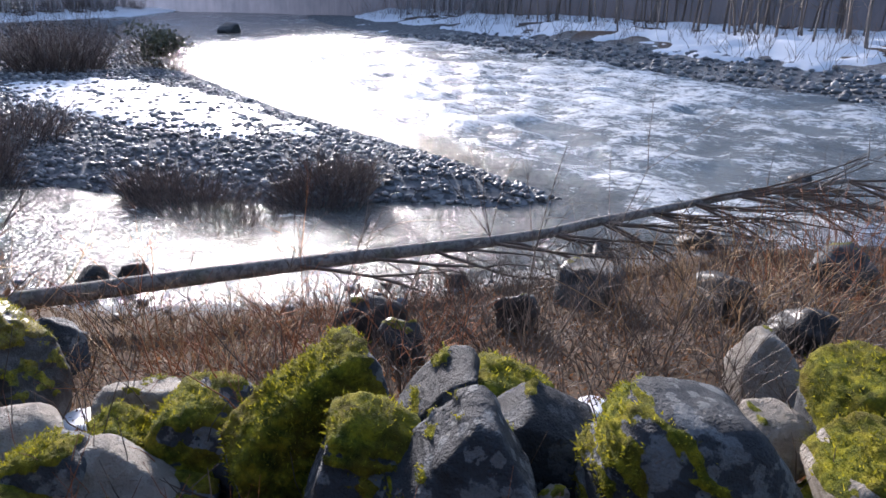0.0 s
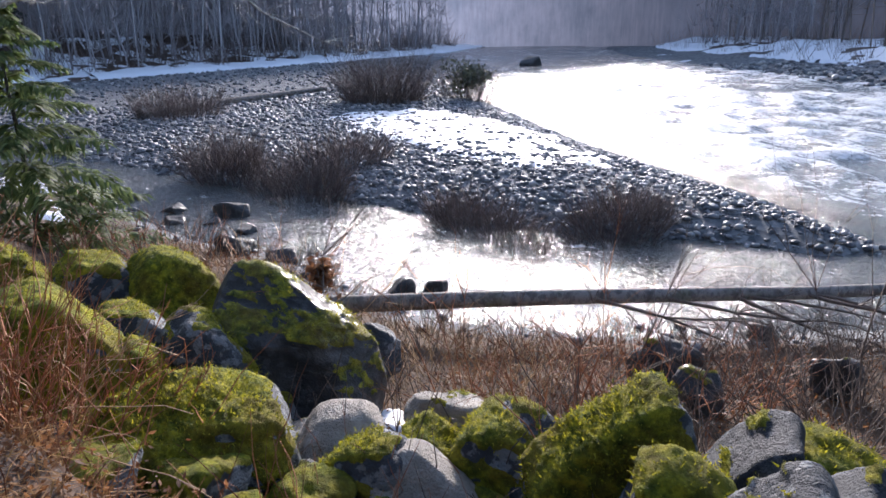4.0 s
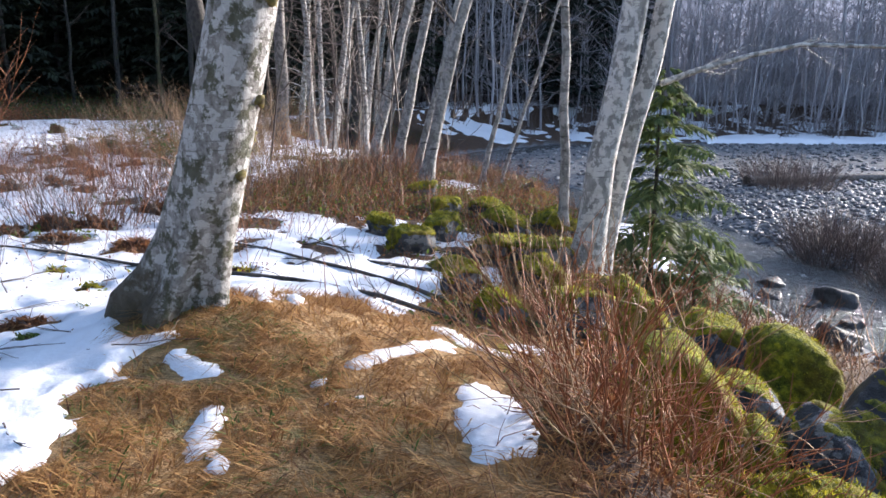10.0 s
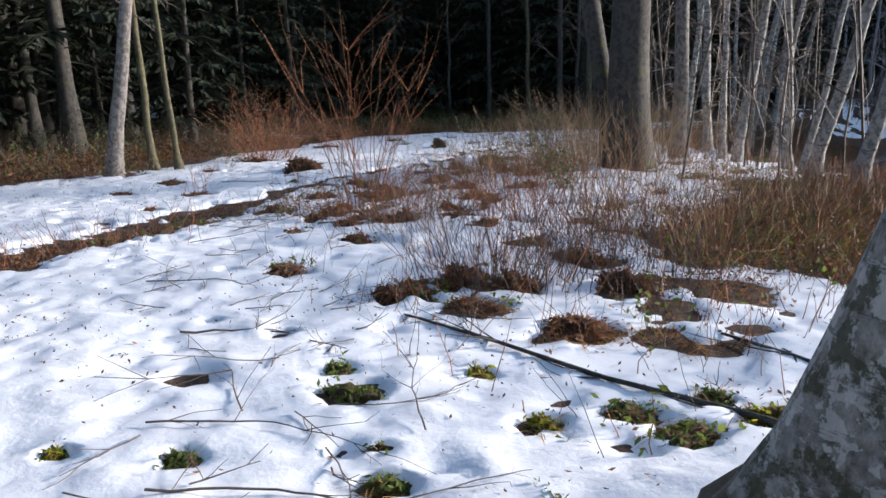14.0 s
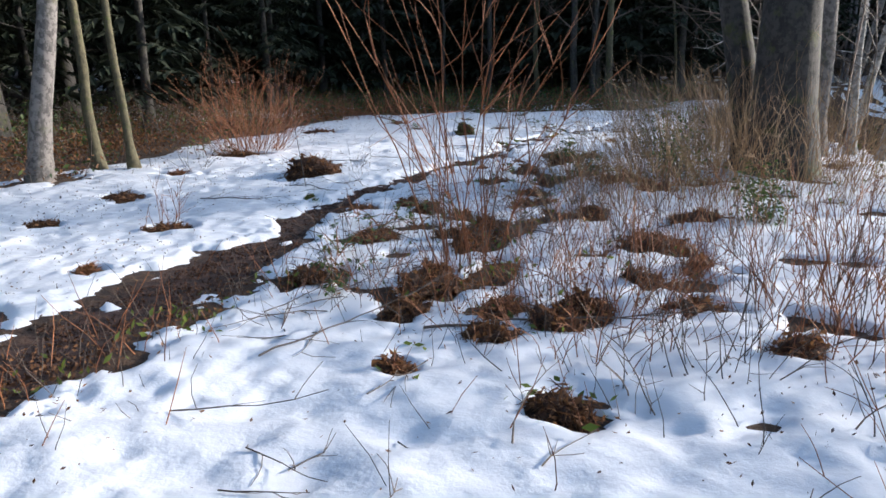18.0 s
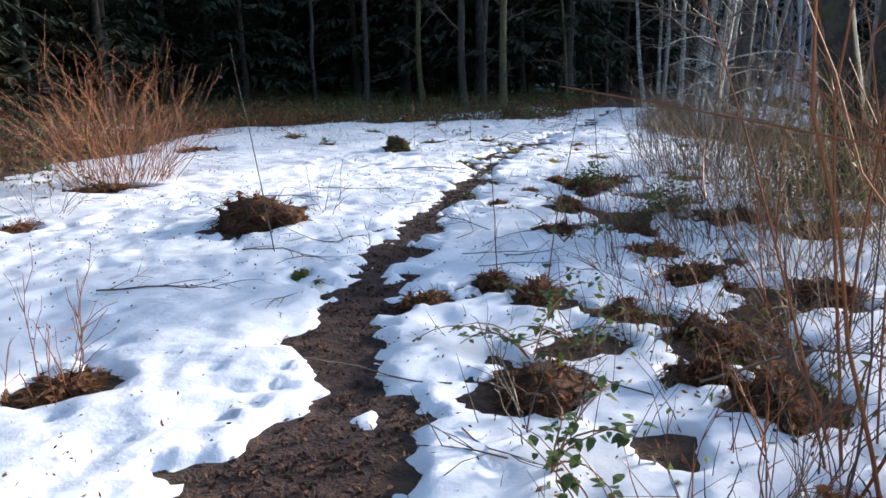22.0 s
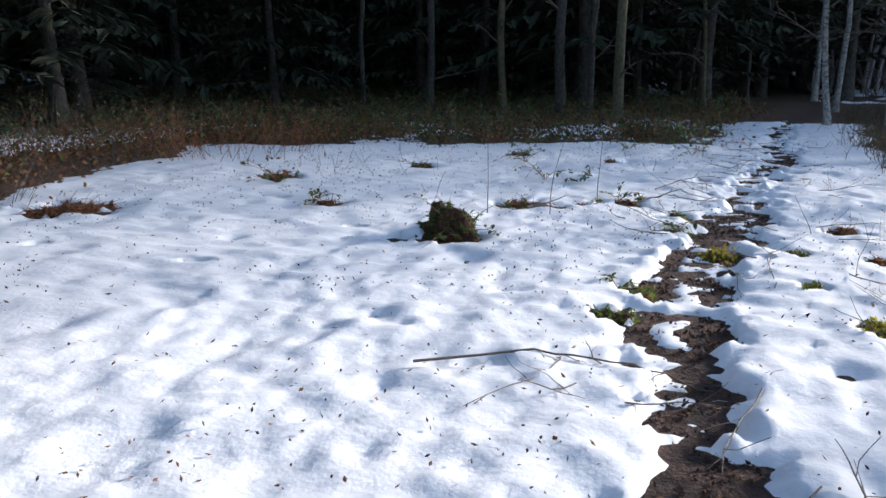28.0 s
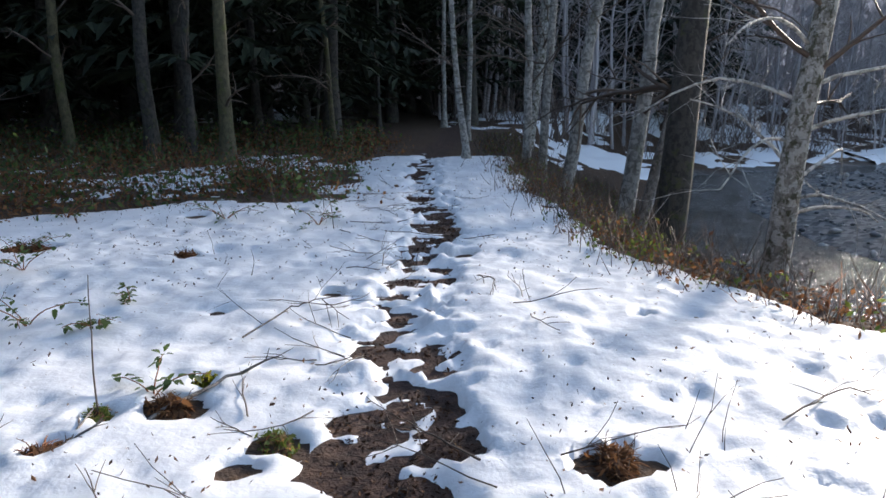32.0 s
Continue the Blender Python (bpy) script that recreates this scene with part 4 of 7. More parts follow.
hewn(1.07, 3.20, -0.53, -10, [(-0.54, 0.09), (-0.37, 0.21), (-0.11, 0.33), (0.10, 0.27), (0.34, 0.30), (0.51, 0.09), (0.58, -0.22), (0.51, -0.57), (-0.46, -0.57), (-0.55, -0.13)], 0.85, 0.74, None, (-0.2, -0.3, 0.9), "broad grey boulder with moss over one shoulder", 10, (0.1, 0.35), bevel=0.4, level=6)
hewn(1.85, 3.10, -0.76, -34, [(-0.23, -0.03), (-0.11, 0.13), (0.19, 0.16), (0.30, 0.07), (0.06, -0.22), (-0.21, -0.22)], 0.50, 0.04, MAT_PALE, (0, 0, 1), "flat pale stone with a skin of snow", 12, (0.2, 1.1))
hewn(1.81, 2.68, -0.74, -52, [(-0.24, 0.03), (-0.08, 0.16), (0.15, 0.20), (0.24, 0.11), (0.15, -0.12), (0.01, -0.34), (-0.22, -0.25)], 0.45, 0.50, None, (-0.2, 0, 1), "", 13, (0, 0.5))
hewn(1.98, 2.41, -0.85, -52, [(-0.30, -0.04), (-0.17, 0.27), (-0.05, 0.30), (0.26, 0.07), (0.33, -0.10), (0.20, -0.35), (-0.26, -0.35)], 0.50, 0.30, MAT_PALE, (-0.9, 0.1, 0.2), "pale flat-topped stone with mossy flank", 14, (0.35, 1.0), 0.012)
hewn(2.28, 2.70, -0.88, -52, [(-0.23, 0.07), (-0.07, 0.23), (0.09, 0.12), (0.23, -0.06), (0.15, -0.30), (-0.17, -0.26)], 0.45, 0.90, None, (0, 0, 1), "", 15)
boulder(2.76, 3.10, -1.02, 0.6, 0.6, 0.34, 0, 0.3, MAT_PALE, seed=16)
hewn(2.55, 2.44, -0.81, -52, [(-0.26, 0.01), (-0.13, 0.21), (0.10, 0.22), (0.28, 0.10), (0.24, -0.09), (0.0, -0.36), (-0.24, -0.29)], 0.60, 0.65, None, (-0.3, -0.2, 0.9), "", 17, (0.1, 0.4))
hewn(2.62, 1.70, -0.47, -34, [(-0.42, -0.09), (-0.27, 0.07), (0.19, 0.35), (0.26, 0.34), (0.34, 0.10), (0.26, -0.08), (-0.01, -0.42), (-0.39, -0.42)], 0.42, 0.92, None, (-0.4, -0.5, 0.75), "slab-shaped block stone coated in moss, leaning up", 18, (-0.1, 0.15), 0.014, 6, 0.12)
hewn(2.35, 1.22, -0.45, -61, [(-0.27, -0.16), (-0.11, 0.26), (0.0, 0.29), (0.26, 0.17), (0.24, 0.04), (0.12, -0.35), (-0.24, -0.38)], 0.48, 0.68, None, (0.1, -0.1, 1), "", 19, (0.35, 0.5), 0.016)
hewn(3.05, 1.24, -0.52, -61, [(-0.22, -0.05), (0.03, 0.23), (0.17, 0.27), (0.21, 0.20), (0.06, -0.11), (-0.05, -0.35), (-0.20, -0.30)], 0.50, 0.26, MAT_DARKROCK, (-0.75, 0, 0.65), "dark block stone with a moss edge", 20, (0.1, 0.1), 0.012, bevel=0.15)
hewn(3.34, 1.00, -0.61, -61, [(-0.31, -0.07), (-0.13, 0.22), (0.08, 0.19), (0.32, 0.03), (0.26, -0.25), (-0.22, -0.30)], 0.60, 0.85, None, (0, -0.2, 1), "", 21, (0, 0.6))
hewn(2.38, 0.77, -0.40, -61, [(-0.44, -0.12), (0.05, 0.35), (0.14, 0.34), (0.32, 0.02), (0.31, -0.40), (-0.39, -0.40)], 0.55, 0.16, None, (-0.5, 0.3, 0.8), "pointed grey block of stone dotted with lichen", 22, (-0.2, 0.55), 0.012, 6, 0.12)
hewn(2.98, 0.65, -0.53, -61, [(-0.23, 0.16), (-0.07, 0.27), (0.26, 0.13), (0.22, -0.18), (0.01, -0.36), (-0.18, -0.22)], 0.50, 0.28, MAT_DARKROCK, (-0.7, 0, 0.7), "dark stone block with moss along one edge", 23, (0.1, 0.3), 0.014, bevel=0.15)
hewn(2.95, -0.02, -0.32, -61, [(-0.44, 0.0), (-0.35, 0.23), (-0.24, 0.33), (-0.08, 0.34), (0.20, 0.28), (0.33, 0.09), (0.45, -0.09), (0.47, -0.32), (0.06, -0.55), (-0.40, -0.45)], 0.85, 0.42, None, (-0.85, -0.15, 0.35), "big rounded grey boulder with lichen and a mossy side", 24, (0.1, 0.4), 0.03, 6, 0.5)
hewn(5.24, -0.16, -0.95, -61, [(-0.24, 0.01), (-0.08, 0.31), (0.07, 0.26), (0.22, 0.01), (0.21, -0.35), (-0.18, -0.35)], 0.5, 0.15, MAT_PALE, (0, 0, 1), "pale weathered stone half sunk in brush", 25, (-0.3, 0.4))
hewn(3.94, -0.67, -0.36, -61, [(-0.27, -0.04), (-0.20, 0.17), (0.08, 0.22), (0.31, 0.14), (0.31, -0.34), (-0.23, -0.34)], 0.60, 0.95, None, (0, -0.4, 0.8), "", 26)
hewn(3.25, -0.69, -0.33, -61, [(-0.25, 0.0), (-0.17, 0.09), (0.03, 0.17), (0.26, 0.07), (0.26, -0.27), (-0.13, -0.27)], 0.60, 0.55, MAT_PALE, (0, 0.2, 1), "pale stone capped with yellow moss", 27, (0.1, 0.8))
hewn(3.82, -0.32, -0.57, -61, [(-0.18, 0.09), (0.05, 0.14), (0.16, 0.05), (0.10, -0.22), (-0.13, -0.20)], 0.35, 0.2, MAT_PALE, (0, 0, 1), "", 28)
hewn(2.75, -0.62, -0.44, -61, [(-0.26, -0.05), (-0.12, 0.08), (0.12, 0.06), (0.30, -0.08), (0.25, -0.25), (-0.20, -0.25)], 0.45, 0.12, MAT_PALE, (0, 0, 1), "flat pale stone at the brow of the bank", 33, (0, 1.0))
boulder(2.62, 0.46, -0.55, 0.18, 0.16, 0.18, 15, 0.1, MAT_PALE, seed=29, level=3)
boulder(3.03, 4.55, -1.15, 0.5, 0.5, 0.5, 0, 0.1, seed=30)
boulder(2.0, -1.6, -0.5, 0.9, 0.9, 0.9, 0, 0.5, seed=31)
boulder(3.1, -1.7, -0.6, 0.9, 0.8, 0.7, 40, 0.6, seed=32)
# smaller stones filling the bank between the large ones
frng = np.random.default_rng(77)
for k in range(120):
    y = frng.uniform(-2.5, 8.0)
    x = float(np.interp(y, [q[1] for q in EDGE[3:11]], [q[0] for q in EDGE[3:11]])) + frng.uniform(0.1, 2.3 if y < 6 else 1.6)
    s = frng.uniform(0.3, 0.62)
    boulder(x, y, gz(x, y) + 0.05 * s, s, s * frng.uniform(0.7, 1.1), s * frng.uniform(0.5, 0.85), frng.uniform(0, 360), frng.uniform(0.1, 0.85), MAT_ROCK if frng.uniform() < 0.88 else MAT_PALE, (frng.uniform(-20, 20), frng.uniform(-20, 20)), seed=500 + k, level=4, label="smaller angular stone wedged between bank boulders", name="bank_stone")
for k, (x, y, w, h) in enumerate([(7.6, 1.85, 1.0, 0.75), (7.9, 0.45, 0.95, 0.8), (5.45, 3.3, 0.75, 0.6), (9.4, -0.7, 0.9, 0.6), (6.4, 2.2, 0.6, 0.45), (6.9, -0.3, 0.7, 0.6), (4.9, 2.6, 0.5, 0.4)]):
    boulder(x, y, gz(x, y) + 0.12, w, w * 0.8, h, 50 * k, 0.15, MAT_WET, seed=140 + k, level=4, label="brown weathered stone among the bank brush", name="bank_stone")
# mossy stones at the top of the bank
boulder(-1.05, 6.75, -0.30, 0.85, 0.6, 0.45, 0, 0.98, seed=41, soft=0.07)
boulder(-0.72, 4.50, -0.32, 0.80, 0.5, 0.38, 10, 0.98, seed=42, soft=0.07, label="low stone blanketed in bright moss beside snow")
boulder(-0.40, 9.30, -0.35, 1.0, 0.7, 0.6, 0, 0.9, seed=43, soft=0.06)
boulder(0.36, 6.05, -0.42, 0.95, 0.6, 0.5, 0, 0.98, seed=44, soft=0.06)
boulder(0.66, 6.80, -0.50, 0.8, 0.6, 0.6, 20, 0.9, seed=45)
boulder(-2.10, 8.60, -0.16, 0.5, 0.45, 0.36, 20, 0.98, seed=46, soft=0.07, level=4)
boulder(-0.5, 7.9, -0.32, 0.9, 0.6, 0.55, 50, 0.9, seed=47, soft=0.07)
boulder(0.1, 8.3, -0.45, 0.8, 0.7, 0.6, 10, 0.7, seed=48)
boulder(-0.15, 5.1, -0.42, 0.7, 0.5, 0.4, 30, 0.95, seed=49, soft=0.07)
for k, (x, y, s) in enumerate([(-0.9, 9.9, 0.6), (-0.55, 8.75, 0.7), (-1.3, 8.1, 0.6), (-0.2, 7.35, 0.65), (-1.55, 7.35, 0.55), (-0.9, 6.15, 0.45), (-0.15, 6.55, 0.6), (0.05, 5.55, 0.55), (-0.55, 5.35, 0.5), (-1.5, 9.5, 0.5), (-2.0, 7.9, 0.4), (-0.05, 9.1, 0.7), (-1.9, 10.6, 0.5)]):
    boulder(x, y, gz(x, y) + 0.13 * s, s, 0.8 * s, 0.75 * s, 47 * k, 0.9, seed=160 + k, soft=0.06, label="low mossy stone with snow lying between neighbours")
# stones standing in the water
for k, (x, y, w, h) in enumerate([(5.18, 7.3, 0.55, 0.5), (5.6, 7.05, 0.5, 0.42), (5.11, 12.86, 0.9, 0.55), (4.3, 13.9, 0.6, 0.35), (6.0, 3.75, 0.65, 0.7), (8.97, 2.15, 0.85, 0.75), (15.97, 0.16, 0.6, 0.5), (10.83, 1.2, 0.65, 0.5), (4.15, 10.5, 0.9, 0.7), (4.6, 9.6, 0.5, 0.4), (7.6, 3.5, 0.5, 0.4), (4.5, 12.4, 0.4, 0.3), (4.0, 12.9, 0.45, 0.3), (4.8, 11.5, 0.5, 0.35), (3.9, 15.2, 0.35, 0.3)]):
    boulder(x, y, -2.02, w, w * 0.8, h, 37 * k, 0.0, MAT_WET, seed=60 + k, level=4, label="dark wet stone standing in the shallow river", name="river_stone")
boulder(42.0, 42.0, -2.1, 2.2, 1.6, 1.7, 20, 0.0, MAT_WET, seed=80, level=4, label="lone dark rock in the middle of the river", name="river_rock", cuts=5)


# ---- gravel of the bar ----
def cobbles(name, spots, label):
    b = Build()
    d, f = ico(1)
    rng = np.random.default_rng(7)
    blobs = []
    for k in range(24):
        q = d * (1 + 0.28 * rng.normal(size=(len(d), 1)) * 0.6) * np.array([1, rng.uniform(0.6, 0.9), rng.uniform(0.4, 0.65)])
        blobs.append(q)
    for x, y, z, s in spots:
        a = rng.uniform(0, 6.283)
        c_, s_ = math.cos(a), math.sin(a)
        q = blobs[int(rng.integers(24))] * s
        b.add(np.stack([q[:, 0] * c_ - q[:, 1] * s_ + x, q[:, 0] * s_ + q[:, 1] * c_ + y, q[:, 2] + z], -1), f)
    ob = new(name, b.mesh(name, MAT_COBBLE))
    return tagged(ob, label, "gravel", kind="stuff")


def scatter(rng, n, x0, x1, y0, y1, test):
    x, y = rng.uniform(x0, x1, n), rng.uniform(y0, y1, n)
    ok = test(x, y)
    return x[ok], y[ok]


rng = np.random.default_rng(11)
px, py = scatter(rng, 46000, 3, 24, 3, 30, lambda x, y: signed(x, y, BAR + BAR[:1], []) < 0.25 * rng.uniform(-1, 1, len(x)))
keep = rng.uniform(0, 1, len(px)) < np.clip(1.5 - py / 22, 0.25, 1)
px, py = px[keep], py[keep]
size = 0.028 + 0.075 * rng.uniform(0, 1, len(px)) ** 4 + 0.0013 * py
cobbles("bar_gravel", list(zip(px, py, ground(px, py) + 0.3 * size, size)), "grey river cobbles heaped on the gravel bar")
px, py = scatter(rng, 9000, 22, 50, -18, 34, lambda x, y: (np.abs(signed(x, y, FAR, FAR_CLOSE) + 2.6) < 2.8))
size = 0.10 + 0.18 * rng.uniform(0, 1, len(px)) ** 3
cobbles("far_beach_gravel", list(zip(px, py, ground(px, py) + 0.3 * size, size)), "grey cobbles on the far river beach")
px, py = scatter(rng, 5000, -6, 40, 26, 58, lambda x, y: signed(x, y, BAR + BAR[:1], []) < 0)
size = 0.07 + 0.10 * rng.uniform(0, 1, len(px)) ** 3
cobbles("upstream_gravel", list(zip(px, py, ground(px, py) + 0.3 * size, size)), "grey cobbles on the upstream flats")
px, py = scatter(rng, 380, 2.5, 9, 2, 16, lambda x, y: np.abs(signed(x, y, SHORE, LAND_CLOSE) + 0.1) < 0.5)
size = 0.04 + 0.09 * rng.uniform(0, 1, len(px)) ** 3
cobbles("shore_gravel", list(zip(px, py, ground(px, py) + 0.3 * size, size)), "small dark stones along the waterline")

# ---- wood: stems, branches, trees ----
def tube(b, pts, radii, sides=5):
    pts = np.asarray(pts, float)
    n = len(pts)
    t = np.gradient(pts, axis=0)
    t /= np.linalg.norm(t, axis=1)[:, None] + 1e-9
    ref = np.where(np.abs(t[:, 2:3]) > 0.9, [[1.0, 0, 0]], [[0, 0, 1.0]])
    u = np.cross(t, ref)
    u /= np.linalg.norm(u, axis=1)[:, None] + 1e-9
    w = np.cross(t, u)
    a = np.arange(sides) * 2 * math.pi / sides
    ring = np.cos(a)[None, :, None] * u[:, None] + np.sin(a)[None, :, None] * w[:, None]
    v = pts[:, None] + ring * np.asarray(radii, float)[:, None, None]
    i = np.arange(n - 1)[:, None] * sides
    k = np.arange(sides)[None]
    k2 = (k + 1) % sides
    b.add(v, np.stack([i + k, i + k2, i + sides + k2, i + sides + k], -1).reshape(-1, 4))


def wander(rng, start, way, length, n, wob, droop=0.0, curl=None):
    """A line of n points that sets out along way and strays."""
    pts, d = [np.array(start, float)], np.array(way, float)
    d /= np.linalg.norm(d)
    for _ in range(n - 1):
        d = d + rng.normal(size=3) * wob + np.array([0, 0, -droop])
        d /= np.linalg.norm(d)
        pts.append(pts[-1] + d * length / (n - 1))
    return np.array(pts)


def twigs(b, rng, base, way, length, r, level, droop=0.02, sides=4):
    n = max(4, min(8, int(length * 4)))
    pts = wander(rng, base, way, length, n, 0.13, droop)
    tube(b, pts, np.linspace(r, r * 0.3, n), sides)
    if level <= 0:
        return
    for k in range(int(2 + length * (3 if level > 1 else 4))):
        i = int(rng.integers(1, n))
        d = pts[i] - pts[i - 1]
        d = d / np.linalg.norm(d) + rng.normal(size=3) * 0.55
        twigs(b, rng, pts[i], d, length * rng.uniform(0.25, 0.5), r * 0.45, level - 1, droop, 3)


def trunk_line(rng, height, lean, wob=0.02, n=14, bend=0.0):
    z = np.linspace(-0.25, height, n)
    f = np.maximum(z, 0) / max(height, 1)
    x = lean[0] * np.maximum(z, 0) + bend * f * f * height + np.cumsum(rng.normal(size=n)) * wob
    y = lean[1] * np.maximum(z, 0) + np.cumsum(rng.normal(size=n)) * wob
    return np.stack([x - x[0], y - y[0], z], -1)


def bare_tree(x, y, height, r, lean=(0, 0), mat=None, seed=1, branches=14, low=0.35, label="", name="birch_tree", blen=1.8, sides=10, detail=1, bend=0.0, flare=0.35, z=None):
    rng = np.random.default_rng(seed)
    mat = mat or MAT_BIRCH
    ob = thing(name, (x, y, gz(x, y) if z is None else z), label or "slender bare birch with pale flecked bark", "tree", "riverside trees")
    line = trunk_line(rng, height, lean, 0.006 + 0.0018 * height, 16, bend)
    zz = line[:, 2]
    rad = r * (1 - 0.75 * np.maximum(zz, 0) / height) * (1 + flare * np.exp(-np.maximum(zz, -0.2) / (2.2 * r)))
    b = Build()
    tube(b, line, rad, sides)
    part("trunk", b.mesh("trunk", mat), ob)
    b = Build()
    for k in range(branches):
        f = rng.uniform(low, 0.97)
        i = min(len(line) - 2, int(f * (len(line) - 1)))
        p = line[i] + (line[i + 1] - line[i]) * rng.uniform(0, 1)
        a = rng.uniform(0, 6.283)
        twigs(b, rng, p, (math.cos(a), math.sin(a), rng.uniform(0.25, 1.1)), blen * rng.uniform(0.5, 1.2) * (1.1 - 0.6 * f), r * 0.28 * (1.15 - f), detail)
    part("crown", b.mesh("crown", MAT_TWIG), ob)
    return ob


def needle_spray(b, rng, pts, width, count, size):
    """Flat tufts of needles set along a bough."""
    n = len(pts)
    for k in range(count):
        f = rng.uniform(0.12, 1.0) * (n - 1)
        i = min(n - 2, int(f))
        p = pts[i] + (pts[i + 1] - pts[i]) * (f - i)
        d = pts[i + 1] - pts[i]
        d = d / (np.linalg.norm(d) + 1e-9)
        side = np.cross(d, (0, 0, 1.0))
        side = side / (np.linalg.norm(side) + 1e-9) * (1 if rng.uniform() < 0.5 else -1)
        out = side * rng.uniform(0.5, 1.0) + d * rng.uniform(0.3, 0.9) + np.array([0, 0, rng.uniform(-0.45, 0.1)])
        out = out / np.linalg.norm(out) * width * rng.uniform(0.35, 1.0) * (1.15 - 0.75 * f / (n - 1))
        w = np.cross(out, (0, 0, 1.0))
        w = w / (np.linalg.norm(w) + 1e-9) * size * rng.uniform(0.6, 1.2)
        w = w + np.array([0, 0, rng.uniform(-0.3, 0.3) * size])
        tip = p + out + np.array([0, 0, -0.15 * np.linalg.norm(out)])
        mid = p + out * 0.55 + np.array([0, 0, 0.02])
        b.add([p - w * 0.15, mid - w * 0.5, tip, mid + w * 0.5], [[0, 1, 2, 3]])


def conifer(x, y, height, r, seed, low=0.2, spread=2.4, boughs=60, tufts=16, tuft=0.16, label="", name="conifer_tree", mat=None, z=None, bark=None, bare=True):
    rng = np.random.default_rng(seed)
    ob = thing(name, (x, y, gz(x, y) if z is None else z), label or "tall dark conifer with drooping boughs", "tree", "conifer wood")
    line = trunk_line(rng, height, (rng.normal() * 0.01, rng.normal() * 0.01), 0.02, 10)
    b = Build()
    tube(b, line, r * (1 - 0.85 * np.maximum(line[:, 2], 0) / height) * (1 + 0.4 * np.exp(-np.maximum(line[:, 2], -0.2) / (2 * r))), 9)
    if bare:
        for k in range(16):
            zz = rng.uniform(0.6, max(1.0, low * height))
            a = rng.uniform(0, 6.283)
            tube(b, wander(rng, (line[0, 0], line[0, 1], zz), (math.cos(a), math.sin(a), -0.15), rng.uniform(0.5, 1.8), 5, 0.12, 0.03), np.linspace(0.018, 0.004, 5), 3)
    part("trunk", b.mesh("trunk", bark or MAT_DARKBARK), ob)
    b = Build()
    for k in range(boughs):
        f = low + (1 - low) * (k + rng.uniform(0, 1)) / boughs
        a = k * 2.4 + rng.uniform(-0.5, 0.5)
        ln = spread * (1 - f) ** 0.75 * rng.uniform(0.7, 1.15) + 0.15
        pts = wander(rng, (0, 0, f * height), (math.cos(a), math.sin(a), 0.25), ln, 6, 0.06, 0.13)
        needle_spray(b, rng, pts, 0.42 * ln + 0.12, tufts, tuft)
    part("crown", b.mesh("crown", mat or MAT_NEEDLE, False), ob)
    return ob


def thicket(name, cx, cy, rx, ry, count, height, mat, seed, label, category="shrub", lean=0.25, fork=2, thick=0.006, z=None, group="", sides=3, wob=0.07, single=False):
    """A clump of thin stems, each forking. single: every stem a part of its own."""
    rng = np.random.default_rng(seed)
    b = Build()
    z0 = gz(cx, cy) if z is None else z
    shrub = thing(name, (cx, cy, z0), label, category, group) if single else None
    angles, reach = rng.uniform(0, 6.283, count), np.sqrt(rng.uniform(0, 1, count))
    feet = ground(cx + reach * rx * np.cos(angles), cy + reach * ry * np.sin(angles))
    for k in range(count):
        a, q = angles[k], reach[k]
        x, y = q * rx * math.cos(a), q * ry * math.sin(a)
        zz = feet[k] - z0 - 0.03
        h = height * rng.uniform(0.5, 1.1)
        d = np.array([math.cos(a) * lean * q + rng.normal() * lean * 0.5, math.sin(a) * lean * q + rng.normal() * lean * 0.5, 1.0])
        pts = wander(rng, (x, y, zz), d, h, 7, wob, 0.015)
        r = thick * rng.uniform(0.7, 1.3)
        tube(b, pts, np.linspace(r, r * 0.35, 7), sides)
        for j in range(int(rng.integers(0, fork + 1))):
            i = int(rng.integers(2, 6))
            e = pts[i] - pts[i - 1]
            e = e / np.linalg.norm(e) + rng.normal(size=3) * 0.4
            sub = wander(rng, pts[i], e, h * rng.uniform(0.2, 0.5), 5, wob * 1.2, 0.01)
            tube(b, sub, np.linspace(r * 0.6, r * 0.25, 5), 3)
        if single:
            part("stem", b.mesh("stem", mat), shrub)
            b = Build()
    if single:
        return shrub
    ob = new(name, b.mesh(name, mat))
    ob.location = (cx, cy, z0)
    return tagged(ob, label, category, kind="stuff")


